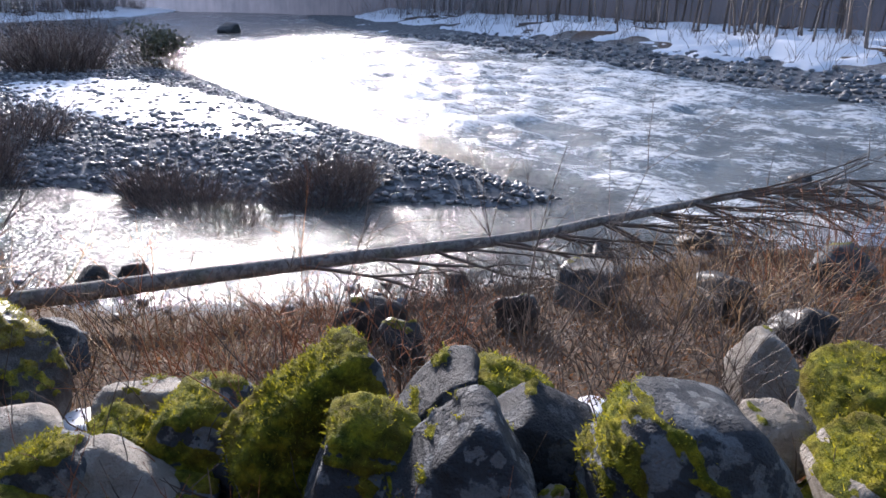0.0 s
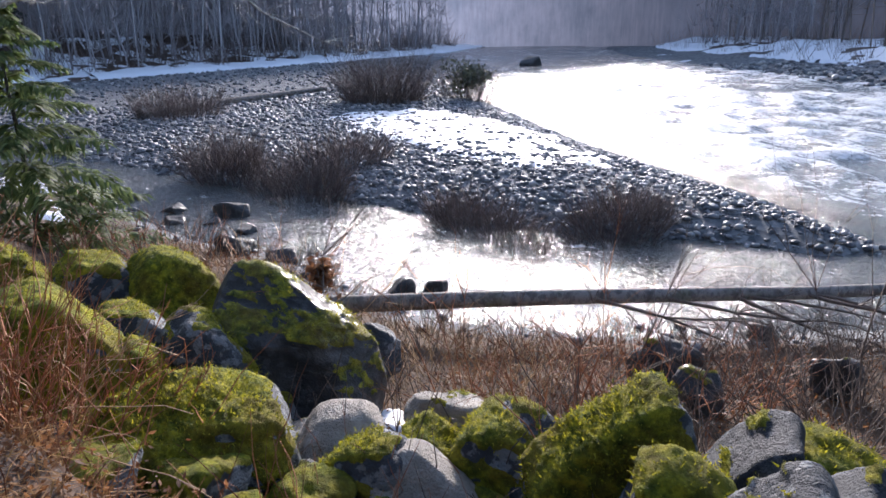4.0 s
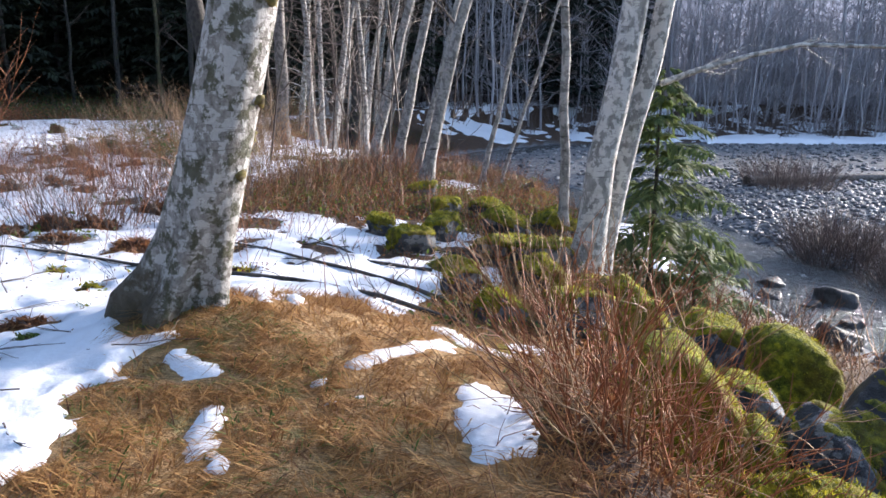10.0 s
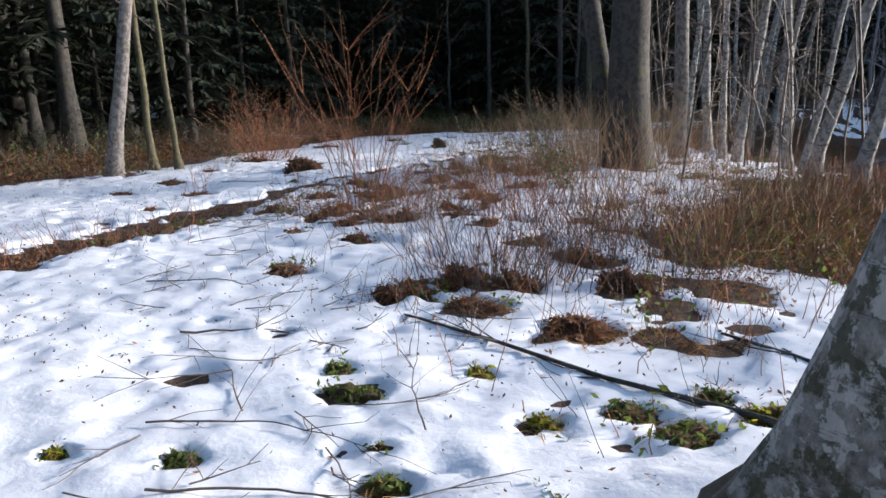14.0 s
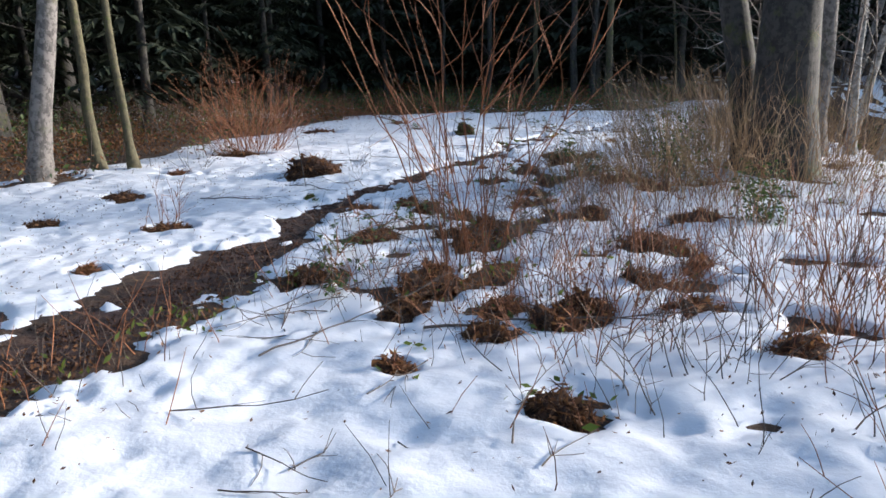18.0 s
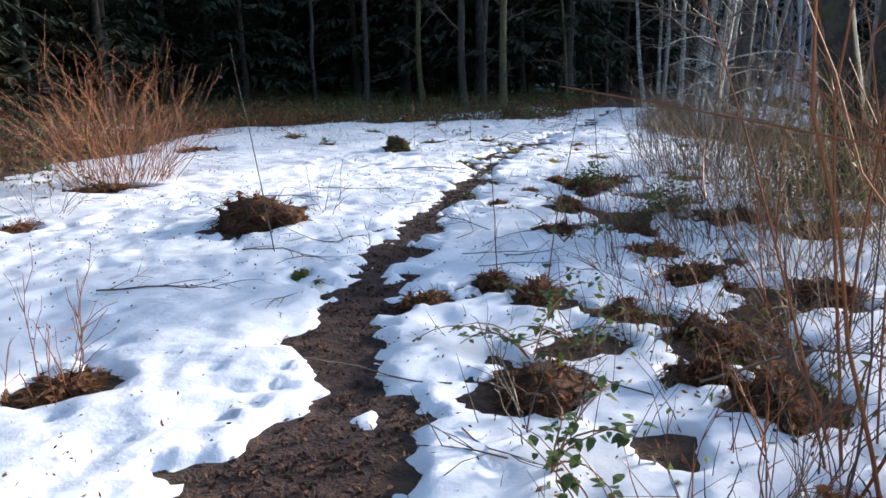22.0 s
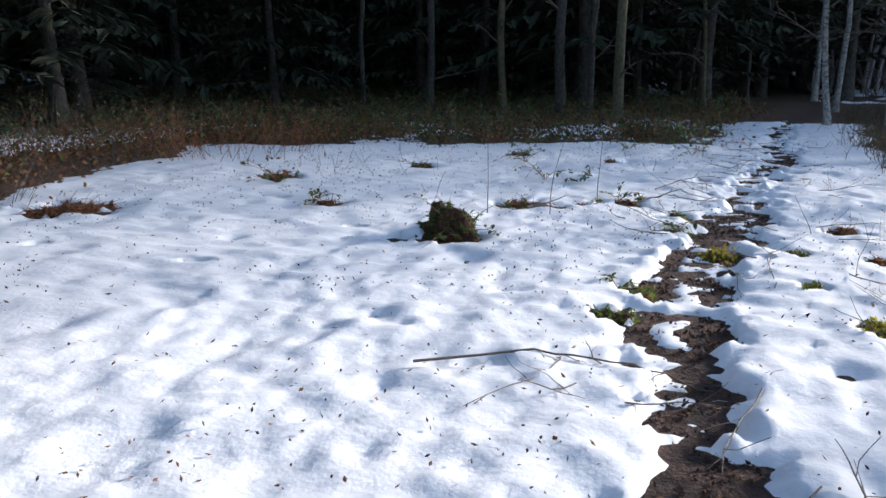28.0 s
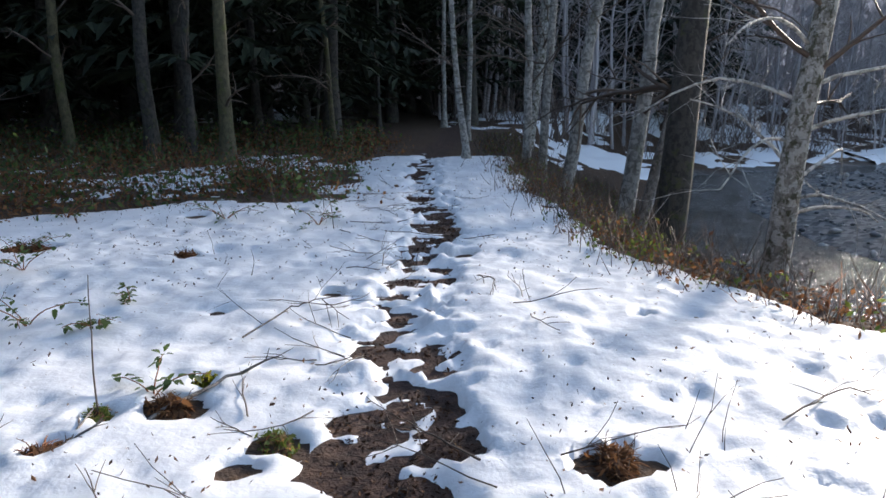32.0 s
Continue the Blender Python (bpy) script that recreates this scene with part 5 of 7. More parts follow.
# the large trees by the walk
def near_alder():
    rng = np.random.default_rng(5)
    ob = thing("alder_tree", (-2.38, 4.10, gz(-2.38, 4.1)), "thick leaning alder with grey lichen-mottled bark and moss", "tree", "riverside trees")
    line = np.array([(-0.12, 0, -0.3), (-0.08, 0, 0.0), (0.0, 0, 0.15), (0.10, -0.02, 0.4), (0.22, -0.03, 0.8), (0.33, -0.04, 1.2), (0.45, -0.03, 1.7), (0.56, 0, 2.3), (0.66, 0.03, 3.0), (0.75, 0.05, 4.0), (0.8, 0.05, 5.5), (0.8, 0.1, 8), (0.9, 0.1, 11)])
    rad = [0.34, 0.30, 0.245, 0.215, 0.20, 0.19, 0.185, 0.18, 0.175, 0.165, 0.14, 0.10, 0.03]
    b = Build()
    tube(b, line, rad, 28)
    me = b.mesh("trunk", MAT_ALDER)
    co = np.empty(len(me.vertices) * 3)
    me.vertices.foreach_get("co", co)
    co = co.reshape(-1, 3)
    ang = np.arctan2(co[:, 1], co[:, 0] - np.interp(co[:, 2], line[:, 2], line[:, 0]))
    root = np.exp(-np.maximum(co[:, 2], 0) / 0.25) * 0.09 * np.cos(ang * 5 + 0.7)
    co[:, 0] += np.cos(ang) * root
    co[:, 1] += np.sin(ang) * root
    me.vertices.foreach_set("co", co.ravel())
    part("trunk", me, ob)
    for k, (zz, a, s) in enumerate([(0.8, -0.35, 0.05), (1.22, -0.2, 0.05), (1.75, -0.4, 0.055), (2.1, -0.9, 0.05), (2.0, 0.1, 0.045), (1.0, 1.0, 0.05)]):
        d, f = ico(2)
        q = d * np.array([s, s, s * 0.8]) * (1 + 0.2 * rng.normal(size=(len(d), 1)))
        r = np.interp(zz, line[:, 2], rad) - 0.01
        cx = np.interp(zz, line[:, 2], line[:, 0])
        kb = Build()
        kb.add(q + np.array([cx + r * math.cos(a), r * math.sin(a), zz]), f)
        part("knot", kb.mesh("knot", MAT_MOSSKNOT), ob, "moss-covered branch scar")
    b = Build()
    for k in range(16):
        i = int(rng.integers(8, 12))
        a = rng.uniform(0, 6.283)
        twigs(b, rng, line[i] + (line[i + 1 if i < 12 else 12] - line[i]) * rng.uniform(0, 1), (math.cos(a), math.sin(a), 0.6), rng.uniform(1.2, 2.6), 0.03, 1)
    part("crown", b.mesh("crown", MAT_TWIG), ob)


MAT_MOSSKNOT = material("moss_knot", (0.12, 0.10, 0.03), 0.95)
setup(MAT_MOSSKNOT, ramp(MAT_MOSSKNOT, noise_tex(MAT_MOSSKNOT, coords(MAT_MOSSKNOT), 30), [(0.3, (0.05, 0.035, 0.015)), (0.7, (0.19, 0.16, 0.04))]))
near_alder()

bare_tree(0.24, 7.55, 11, 0.155, (0.13, 0.03), MAT_PALEALDER, 21, 16, 0.35, "pale grey double-stemmed alder at the bank edge", "alder_tree", 2.2, 14)
second = bare_tree(0.45, 8.0, 10, 0.125, (0.19, 0.02), MAT_PALEALDER, 22, 14, 0.35, "pale grey alder stem with a long arching branch", "alder_tree", 2.0, 14)
b = Build()
foot = gz(0.45, 8.0)
arch = np.array([(0.55, 0.05, 1.62 - foot), (0.92, 0.1, 1.76 - foot), (1.45, 0.1, 1.92 - foot), (1.91, 0.1, 2.03 - foot), (2.81, 0.15, 2.02 - foot), (3.16, 0.2, 1.92 - foot), (3.53, 0.2, 1.62 - foot), (4.3, 0.2, 1.27 - foot)])
tube(b, arch, np.linspace(0.038, 0.008, 8), 6)
arng = np.random.default_rng(4)
for k in range(26):
    i = int(arng.integers(1, 8))
    twigs(b, arng, arch[i], (0.8, arng.normal() * 0.4, arng.uniform(-0.6, 0.4)), arng.uniform(0.3, 0.9), 0.006, 1, 0.03)
# the branch's sunlit rim is put into its colour as pale bark
part("arched_branch", b.mesh("arched_branch", MAT_PALEALDER), second)
bare_tree(0.1, 8.9, 9, 0.065, (-0.01, 0.03), MAT_BIRCH, 23, 12, 0.3)
for k, (x, y, h, r, lx, ly) in enumerate([
        (-2.1, 11.8, 10, 0.105, 0.22, 0.02), (-3.1, 14.6, 11, 0.11, 0.20, 0.0), (-2.45, 13.0, 9, 0.07, 0.25, 0.0), (-3.9, 16.0, 11, 0.11, 0.25, 0), (-4.6, 18.5, 10, 0.09, -0.08, 0),
        (-5.9, 19.6, 11, 0.10, 0.11, 0), (-6.4, 20.6, 10, 0.085, -0.02, 0), (-7.0, 21.6, 11, 0.11, -0.05, 0), (-6.5, 21.9, 10, 0.09, 0.14, 0.0), (-5.6, 22.0, 10, 0.09, 0.12, 0),
        (-1.2, 13.1, 7, 0.05, 0.22, 0), (-0.9, 13.4, 6, 0.04, 0.3, 0), (-4.2, 17.4, 9, 0.07, 0.18, 0)]):
    bare_tree(x, y, h, r, (lx, ly), MAT_BIRCH, 30 + k, 12, 0.3)
bare_tree(-7.15, 16.0, 18, 0.40, (-0.005, 0), MAT_DARKBARK, 51, 20, 0.3, "massive dark old tree with mossy base", "old_tree", 3, 16)
bare_tree(-7.55, 16.4, 16, 0.22, (-0.19, 0), MAT_DARKBARK, 52, 18, 0.3, "dark old tree leaning aside", "old_tree", 2.5, 12)
bare_tree(-6.9, 18.6, 14, 0.17, (0.01, 0), MAT_LOG, 53, 12, 0.35, "straight brown-barked tree among the birches", "old_tree", 2)
bare_tree(-17.3, 11.2, 10, 0.17, (0.20, 0.08), MAT_LOG, 54, 12, 0.4, "leaning grey-brown birch at the clearing's edge")
bare_tree(-17.75, 12.6, 10, 0.095, (-0.03, 0), MAT_MOSSBARK, 55, 10, 0.3, "thin tree with moss-coated bark", "mossy_tree")
bare_tree(-17.2, 12.9, 10, 0.075, (-0.10, 0), MAT_MOSSBARK, 56, 10, 0.3, "thin leaning alder coated in moss", "alder_tree")
bare_tree(-18.0, 8.5, 10, 0.22, (0.06, 0.03), MAT_LOG, 57, 10, 0.4, "grey-brown birch beside the clearing")
bare_tree(-10.5, 35.2, 8, 0.085, (-0.09, 0.0), MAT_BIRCH, 58, 12, 0.3, "thin bent birch standing beside the trail")
for k, (x, y, h, r, lx, mat) in enumerate([
        (-9.2, 34.6, 10, 0.10, -0.02, MAT_BIRCH), (-8.75, 35.3, 11, 0.11, 0.03, MAT_BIRCH), (-8.5, 34.2, 11, 0.15, 0.16, MAT_BIRCH), (-8.25, 31.0, 12, 0.15, 0.10, MAT_BIRCH),
        (-7.9, 29.9, 14, 0.27, 0.07, MAT_DARKBARK), (-8.7, 37.5, 10, 0.14, 0.10, MAT_ALDER), (-9.9, 41, 11, 0.10, 0.0, MAT_BIRCH), (-8.4, 39, 12, 0.13, 0.08, MAT_BIRCH), (-10.2, 46, 12, 0.10, 0, MAT_BIRCH), (-7.2, 33, 10, 0.12, 0.2, MAT_LOG)]):
    bare_tree(x, y, h, r, (lx, 0), mat, 70 + k, 14, 0.2, "" if mat is MAT_BIRCH else "grey-brown riverside tree with dark bark", "birch_tree" if mat is MAT_BIRCH else "alder_tree", 2.2)
rtree = bare_tree(-8.65, 25.35, 9, 0.13, (0.09, 0.0), MAT_ALDER, 85, 22, 0.16, "leaning alder with mossy side branches over the bank", "alder_tree", 2.2, 12, 1)

# its long side branches, backlight painted in as paler bark
rq = np.random.default_rng(86)
for zz, a, ln in [(2.35, 2.9, 1.7), (2.0, 3.4, 1.3), (1.75, 2.5, 1.2), (2.5, 0.2, 2.4), (2.1, -0.3, 2.0), (1.6, 0.4, 1.6), (2.8, 3.6, 2.0), (1.3, 0.0, 1.2), (1.45, -1.2, 1.0)]:
    b = Build()
    limb = wander(rq, (0.09 * zz, 0, zz), (math.cos(a), math.sin(a), 0.55), ln, 9, 0.09, 0.12)
    tube(b, limb, np.linspace(0.022, 0.007, 9), 6)
    for k in range(9):
        i = int(rq.integers(2, 9))
        e = limb[i] - limb[i - 1]
        twigs(b, rq, limb[i], e / np.linalg.norm(e) + rq.normal(size=3) * 0.6, rq.uniform(0.2, 0.7), 0.004, 1, 0.03)
    part("side_branch", b.mesh("side_branch", MAT_PALEALDER), rtree)

# young fir on the bank
conifer(1.55, 10.9, 3.3, 0.05, 91, 0.05, 1.6, 48, 110, 0.05, "young fir with drooping green boughs on the bank", "young_fir", MAT_FIR, bare=False)
conifer(2.0, 9.9, 1.0, 0.03, 92, 0.05, 0.9, 18, 80, 0.035, "small green fir sapling on the bank", "young_fir", MAT_FIR, bare=False)

# slim trunks at the edge of the dark wood
for k, (x, y, h, r, lx) in enumerate([(-15.7, 34.4, 14, 0.15, 0.0), (-16.6, 35.0, 13, 0.10, 0.01), (-17.5, 35.2, 14, 0.16, 0.0), (-19.3, 35.4, 13, 0.12, -0.01), (-21.8, 35.5, 14, 0.13, 0.02), (-24.0, 35.0, 13, 0.09, 0.0), (-13.6, 37.5, 12, 0.07, -0.1), (-14.4, 40, 12, 0.06, 0.12), (-12.6, 44, 12, 0.08, 0.02)]):
    bare_tree(x, y, h, r, (lx, 0), MAT_DARKBARK if k % 3 else MAT_MOSSBARK, 130 + k, 12, 0.12, "slim grey-brown trunk at the edge of the dark wood", "slim_tree", 1.6)

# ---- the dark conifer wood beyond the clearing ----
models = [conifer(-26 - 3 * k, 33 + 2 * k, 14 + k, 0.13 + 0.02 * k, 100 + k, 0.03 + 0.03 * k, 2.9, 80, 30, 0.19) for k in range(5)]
rng = np.random.default_rng(17)
spots = []


def clear(x, y, gap):
    return all((x - a) ** 2 + (y - c_) ** 2 > gap * gap for a, c_ in spots)


for tries in range(9000):
    x, y = rng.uniform(-62, -5), rng.uniform(5, 74)
    front = y > 36.5 + 0.30 * (-14 - x) * (x < -14) and (x < -12.5 or (y > 47 and x < -5 - 0.2 * (60 - y)))
    left = x < -21.5 - 0.3 * max(0, y - 11) and y > 2
    if not (front or left) or (abs(x + 11) < 2.6 and y < 46):
        continue
    if clear(x, y, 1.7 if y < 50 and x > -34 else 2.6):
        spots.append((x, y))
    if len(spots) > 235:
        break
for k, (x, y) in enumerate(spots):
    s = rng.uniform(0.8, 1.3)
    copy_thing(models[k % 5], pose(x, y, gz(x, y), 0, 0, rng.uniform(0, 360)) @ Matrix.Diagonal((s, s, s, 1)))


def mesh_arrays(me):
    co = np.empty(len(me.vertices) * 3)
    me.vertices.foreach_get("co", co)
    return co.reshape(-1, 3), np.array([p.vertices[:] for p in me.polygons])


def joined_conifers(name, places, label):
    ob = thing(name, (0, 0, 0), label, "trees", kind="stuff")
    for k, piece in enumerate(("trunks", "crowns")):
        b = Build()
        for j, (x, y, s) in enumerate(places):
            co, f = kits[j % 5][k]
            a = 1.7 * j
            r = np.stack([co[:, 0] * math.cos(a) - co[:, 1] * math.sin(a), co[:, 0] * math.sin(a) + co[:, 1] * math.cos(a), co[:, 2]], -1) * s
            b.add(r + np.array([x, y, gz(x, y)]), f)
        tagged(part(piece, b.mesh(piece, MAT_DARKBARK if k == 0 else MAT_FARNEEDLE, k == 0), ob), kind="stuff")


kits = [[mesh_arrays(c_.data) for c_ in sorted(m.children, key=lambda o: o.name, reverse=True)] for m in models]


def tree_band(name, rng, spots, hmin, hmax, r, mat, label, twig=3, sides=5, limb=1.0):
    b = Build()
    for x, y in spots:
        z, h = gz(x, y), rng.uniform(hmin, hmax)
        line = trunk_line(rng, h, (rng.normal() * 0.07, rng.normal() * 0.07), 0.12, 6) + np.array([x, y, z])
        rr = r * rng.uniform(0.5, 1.4)
        tube(b, line, np.linspace(rr, rr * 0.2, 6), sides)
        for k in range(twig):
            i = int(rng.integers(1, 6))
            a = rng.uniform(0, 6.283)
            tube(b, wander(rng, line[i], (math.cos(a), math.sin(a), rng.uniform(0.2, 1.3)), rng.uniform(0.8, 3.4), 4, 0.15), np.array([0.035, 0.03, 0.02, 0.01]) * limb, 3)
    ob = new(name, b.mesh(name, mat))
    return tagged(ob, label, "trees", kind="stuff")


def brush_band(name, rng, spots, hmin, hmax, mat, label, stems=6, thick=0.012):
    b = Build()
    zs = ground(np.array([q[0] for q in spots]), np.array([q[1] for q in spots]))
    for (x, y), z in zip(spots, zs):
        for k in range(stems):
            a = rng.uniform(0, 6.283)
            p = wander(rng, (x + rng.normal() * 0.3, y + rng.normal() * 0.3, z - 0.05), (math.cos(a) * 0.5, math.sin(a) * 0.5, 1), rng.uniform(hmin, hmax), 4, 0.16)
            tube(b, p, [thick, thick * 0.8, thick * 0.6, thick * 0.3], 3)
    ob = new(name, b.mesh(name, mat))
    return tagged(ob, label, "brush", kind="stuff")


rng = np.random.default_rng(23)
px, py = scatter(rng, 5000, 28, 130, -45, 110, lambda x, y: (signed(x, y, FAR, FAR_CLOSE) < -8.5) & (signed(x, y, FAR, FAR_CLOSE) > -42))
tree_band("far_bank_wood", rng, list(zip(px, py))[:560], 8, 17, 0.075, MAT_FARTRUNK, "brown-grey leafless wood on the far bank", 26, 4, 0.45)
px, py = scatter(rng, 5500, -10, 130, 50, 150, lambda x, y: (signed(x, y, SHORE, LAND_CLOSE) < -4) & (signed(x, y, SHORE, LAND_CLOSE) > -26) & (np.hypot(x - 5, y - 20) < 67))
tree_band("upstream_wood", rng, list(zip(px, py))[:480], 5, 17, 0.085, MAT_HAZETWIG, "grey leafless wood beyond the river bend", 34, 4, 0.6)
px, py = scatter(rng, 9000, 10, 100, 30, 110, lambda x, y: (np.hypot(x - 5, y - 20) > 56) & (np.hypot(x - 5, y - 20) < 66 + 18 * np.exp(-((np.degrees(np.arctan2(x - 5, y - 20)) - 51) / 12) ** 4)) & ((signed(x, y, SHORE, LAND_CLOSE) < -4) | (signed(x, y, FAR, FAR_CLOSE) < -7)))
tree_band("bend_wood", rng, list(zip(px, py))[:420], 6, 15, 0.06, MAT_HAZETWIG, "hazy leafless wood closing the river bend", 26, 4, 0.6)
px, py = scatter(rng, 2500, 28, 100, -40, 90, lambda x, y: np.abs(signed(x, y, FAR, FAR_CLOSE) + 9) < 4.5)
brush_band("far_bank_brush", rng, list(zip(px, py))[:2100], 0.7, 2.4, MAT_FARBRUSH, "brown brush along the far bank", 8, 0.014)
px, py = scatter(rng, 7000, 10, 130, 40, 150, lambda x, y: (np.hypot(x - 5, y - 20) > 56) & (np.hypot(x - 5, y - 20) < 86) & ((signed(x, y, SHORE, LAND_CLOSE) < -5) | (signed(x, y, FAR, FAR_CLOSE) < -9)))
brush_band("hillside_brush", rng, list(zip(px, py))[:1300], 1.5, 4.5, MAT_HAZETWIG, "pale leafless growth on the hillside by the bend", 6, 0.03)
px, py = scatter(rng, 3500, -10, 100, 46, 110, lambda x, y: np.abs(signed(x, y, SHORE, LAND_CLOSE) + 9) < 6.5)
brush_band("upstream_brush", rng, list(zip(px, py))[:1400], 0.8, 2.8, MAT_FARBRUSH, "brown brush along the upstream bank", 7, 0.02)
px, py = scatter(rng, 900, -9, 2, 13, 25, lambda x, y: (signed(x, y, EDGE, LAND_CLOSE) < -0.5) & ((x > -6) | (y > 18)))
tree_band("riverside_saplings", rng, list(zip(px, py))[:26], 3, 9, 0.018, MAT_TWIG, "thin bare saplings among the birches", 12, 4, 0.28)
far_spots = list(zip(*scatter(rng, 900, -60, -2, 62, 120, lambda x, y: (signed(x, y, SHORE, LAND_CLOSE) < -9))))[:120]
far_spots += list(zip(*scatter(rng, 900, -8, 9, 58, 74, lambda x, y: (signed(x, y, SHORE, LAND_CLOSE) < -8))))[:60]
far_spots += [q for q in zip(*scatter(rng, 200, -50, 0, -40, -6, lambda x, y: (signed(x, y, EDGE, LAND_CLOSE) < -4)))][:70]
joined_conifers("far_conifers", [(x, y, rng.uniform(0.9, 1.4)) for x, y in far_spots], "dark conifers on the far slopes")

# hillside with painted-in haze that closes the distance, lower where the sun stands
az = np.radians(np.linspace(-24, 150, 226))
ridge = 21 + 5 * fbm(np.degrees(az), az * 0, 14, 61, 4)
ridge = ridge + 3 * fbm(np.degrees(az), az * 0, 2.0, 63, 4)
reach = 68 + 18 * np.exp(-((np.degrees(az) - 51) / 12) ** 4)
low = smooth(28, 35, np.degrees(az))
ridge = ridge * (1 - low) + low * (16 + 0.2 * (ridge - 21)) - 8 * smooth(50, 62, np.degrees(az))
hz = np.linspace(0, 1, 5)[:, None]
hx, hy = 5 + (reach * np.sin(az))[None] + 0 * hz, 20 + (reach * np.cos(az))[None] + 0 * hz
hb = Build()
hb.add(np.stack([hx, hy, -4 + (ridge[None] + 4) * hz], -1), np.array([[r * 226 + k, r * 226 + k + 1, r * 226 + 227 + k, r * 226 + 226 + k] for r in range(4) for k in range(225)]))
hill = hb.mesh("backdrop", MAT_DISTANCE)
# painted haze glow, strongest on the sunward side of the hillside
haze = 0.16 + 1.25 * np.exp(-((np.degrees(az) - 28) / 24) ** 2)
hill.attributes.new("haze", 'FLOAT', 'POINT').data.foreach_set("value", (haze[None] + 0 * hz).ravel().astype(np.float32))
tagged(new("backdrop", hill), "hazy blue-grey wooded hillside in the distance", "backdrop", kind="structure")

# low evergreen undergrowth along the edge of the wood
def leafy_band(name, rng, spots, mat, label, leaves=26, size=0.05, height=0.35, spread=0.3, kind="stuff", on_snow=False):
    b = Build()
    zs = ground(np.array([q[0] for q in spots]), np.array([q[1] for q in spots]))
    if on_snow:
        zs = zs + np.maximum(0, snow_depth(np.array([q[0] for q in spots]), np.array([q[1] for q in spots])))
    for (x, y), z in zip(spots, zs):
        p = np.stack([x + rng.normal(size=leaves) * spread, y + rng.normal(size=leaves) * spread, z + np.abs(rng.normal(size=leaves)) * height], -1)
        u = rng.normal(size=(leaves, 3))
        u /= np.linalg.norm(u, axis=1)[:, None]
        w = np.cross(u, rng.normal(size=(leaves, 3)))
        w /= np.linalg.norm(w, axis=1)[:, None]
        s = size * rng.uniform(0.6, 1.4, leaves)[:, None]
        v = np.stack([p - u * s, p + w * s * 0.45, p + u * s, p - w * s * 0.45], 1)
        b.add(v, np.arange(leaves * 4).reshape(-1, 4))
    ob = new(name, b.mesh(name, mat, False))
    return tagged(ob, label, "undergrowth", kind=kind)


px, py = scatter(rng, 6000, -34, -12.6, 26, 44, lambda x, y: (snow_depth(x, y) < -0.01) & (y < 41 + 0.3 * (-14 - x)))
leafy_band("wood_edge_undergrowth", rng, list(zip(px, py))[:1500], MAT_LEAF, "low dark evergreen undergrowth at the wood's edge", 26, 0.05, 0.30, 0.30)
brush_band("wood_edge_stems", rng, list(zip(px, py))[:1100], 0.3, 1.0, MAT_TWIG, "brown stems in the undergrowth at the wood's edge", 4, 0.006)
leafy_band("wood_edge_litter", rng, list(zip(px, py))[700:3600], MAT_DEADLEAF, "brown dead leaves in the undergrowth", 30, 0.04, 0.20, 0.4)
px, py = scatter(rng, 3000, -34, -17, 4, 27, lambda x, y: (snow_depth(x, y) < -0.01) & (x > -30))
leafy_band("clearing_edge_undergrowth", rng, list(zip(px, py))[:380], MAT_LEAF, "dark evergreen undergrowth beside the clearing", 26, 0.05, 0.40, 0.3)
leafy_band("clearing_edge_litter", rng, list(zip(px, py))[380:2400], MAT_DEADLEAF, "brown dead bracken and leaves beside the clearing", 28, 0.04, 0.22, 0.35)
brush_band("clearing_edge_brush", rng, list(zip(px, py))[:450], 0.4, 1.4, MAT_TWIG, "bare brown stems beside the clearing", 5, 0.006)

# ---- shrubs and brush ----
thicket("red_shrub", 0.3, 3.3, 0.55, 0.45, 130, 1.0, MAT_REDTWIG, 201, "dense red-brown shrub of thin stems before boulders", lean=0.45, fork=5, group="shrubs", single=True, thick=0.005, wob=0.14)
thicket("dry_shrub", 0.15, 3.45, 0.5, 0.45, 60, 1.0, MAT_TANTWIG, 206, "spreading pale tan shrub before mossy boulders", lean=0.75, fork=6, group="shrubs", single=True, thick=0.0045, wob=0.14)
thicket("red_shrub", 0.0, 6.0, 1.0, 0.6, 90, 0.8, MAT_TANTWIG, 202, "loose tan twigs between mossy stones", lean=0.5, fork=3, group="shrubs", single=True, thick=0.004)
thicket("tall_red_shrub", -8.8, 9.86, 0.28, 0.28, 19, 2.6, MAT_REDTWIG, 203, "tall red-stemmed shrub standing in the snow", lean=0.20, fork=10, group="shrubs", single=True, thick=0.0070, wob=0.10)
thicket("red_shrub", -17.0, 15.5, 0.7, 0.6, 120, 2.0, MAT_REDTWIG, 204, "rusty bare shrub at the wood's edge", lean=0.6, fork=4, group="shrubs", single=True, thick=0.006, wob=0.15)
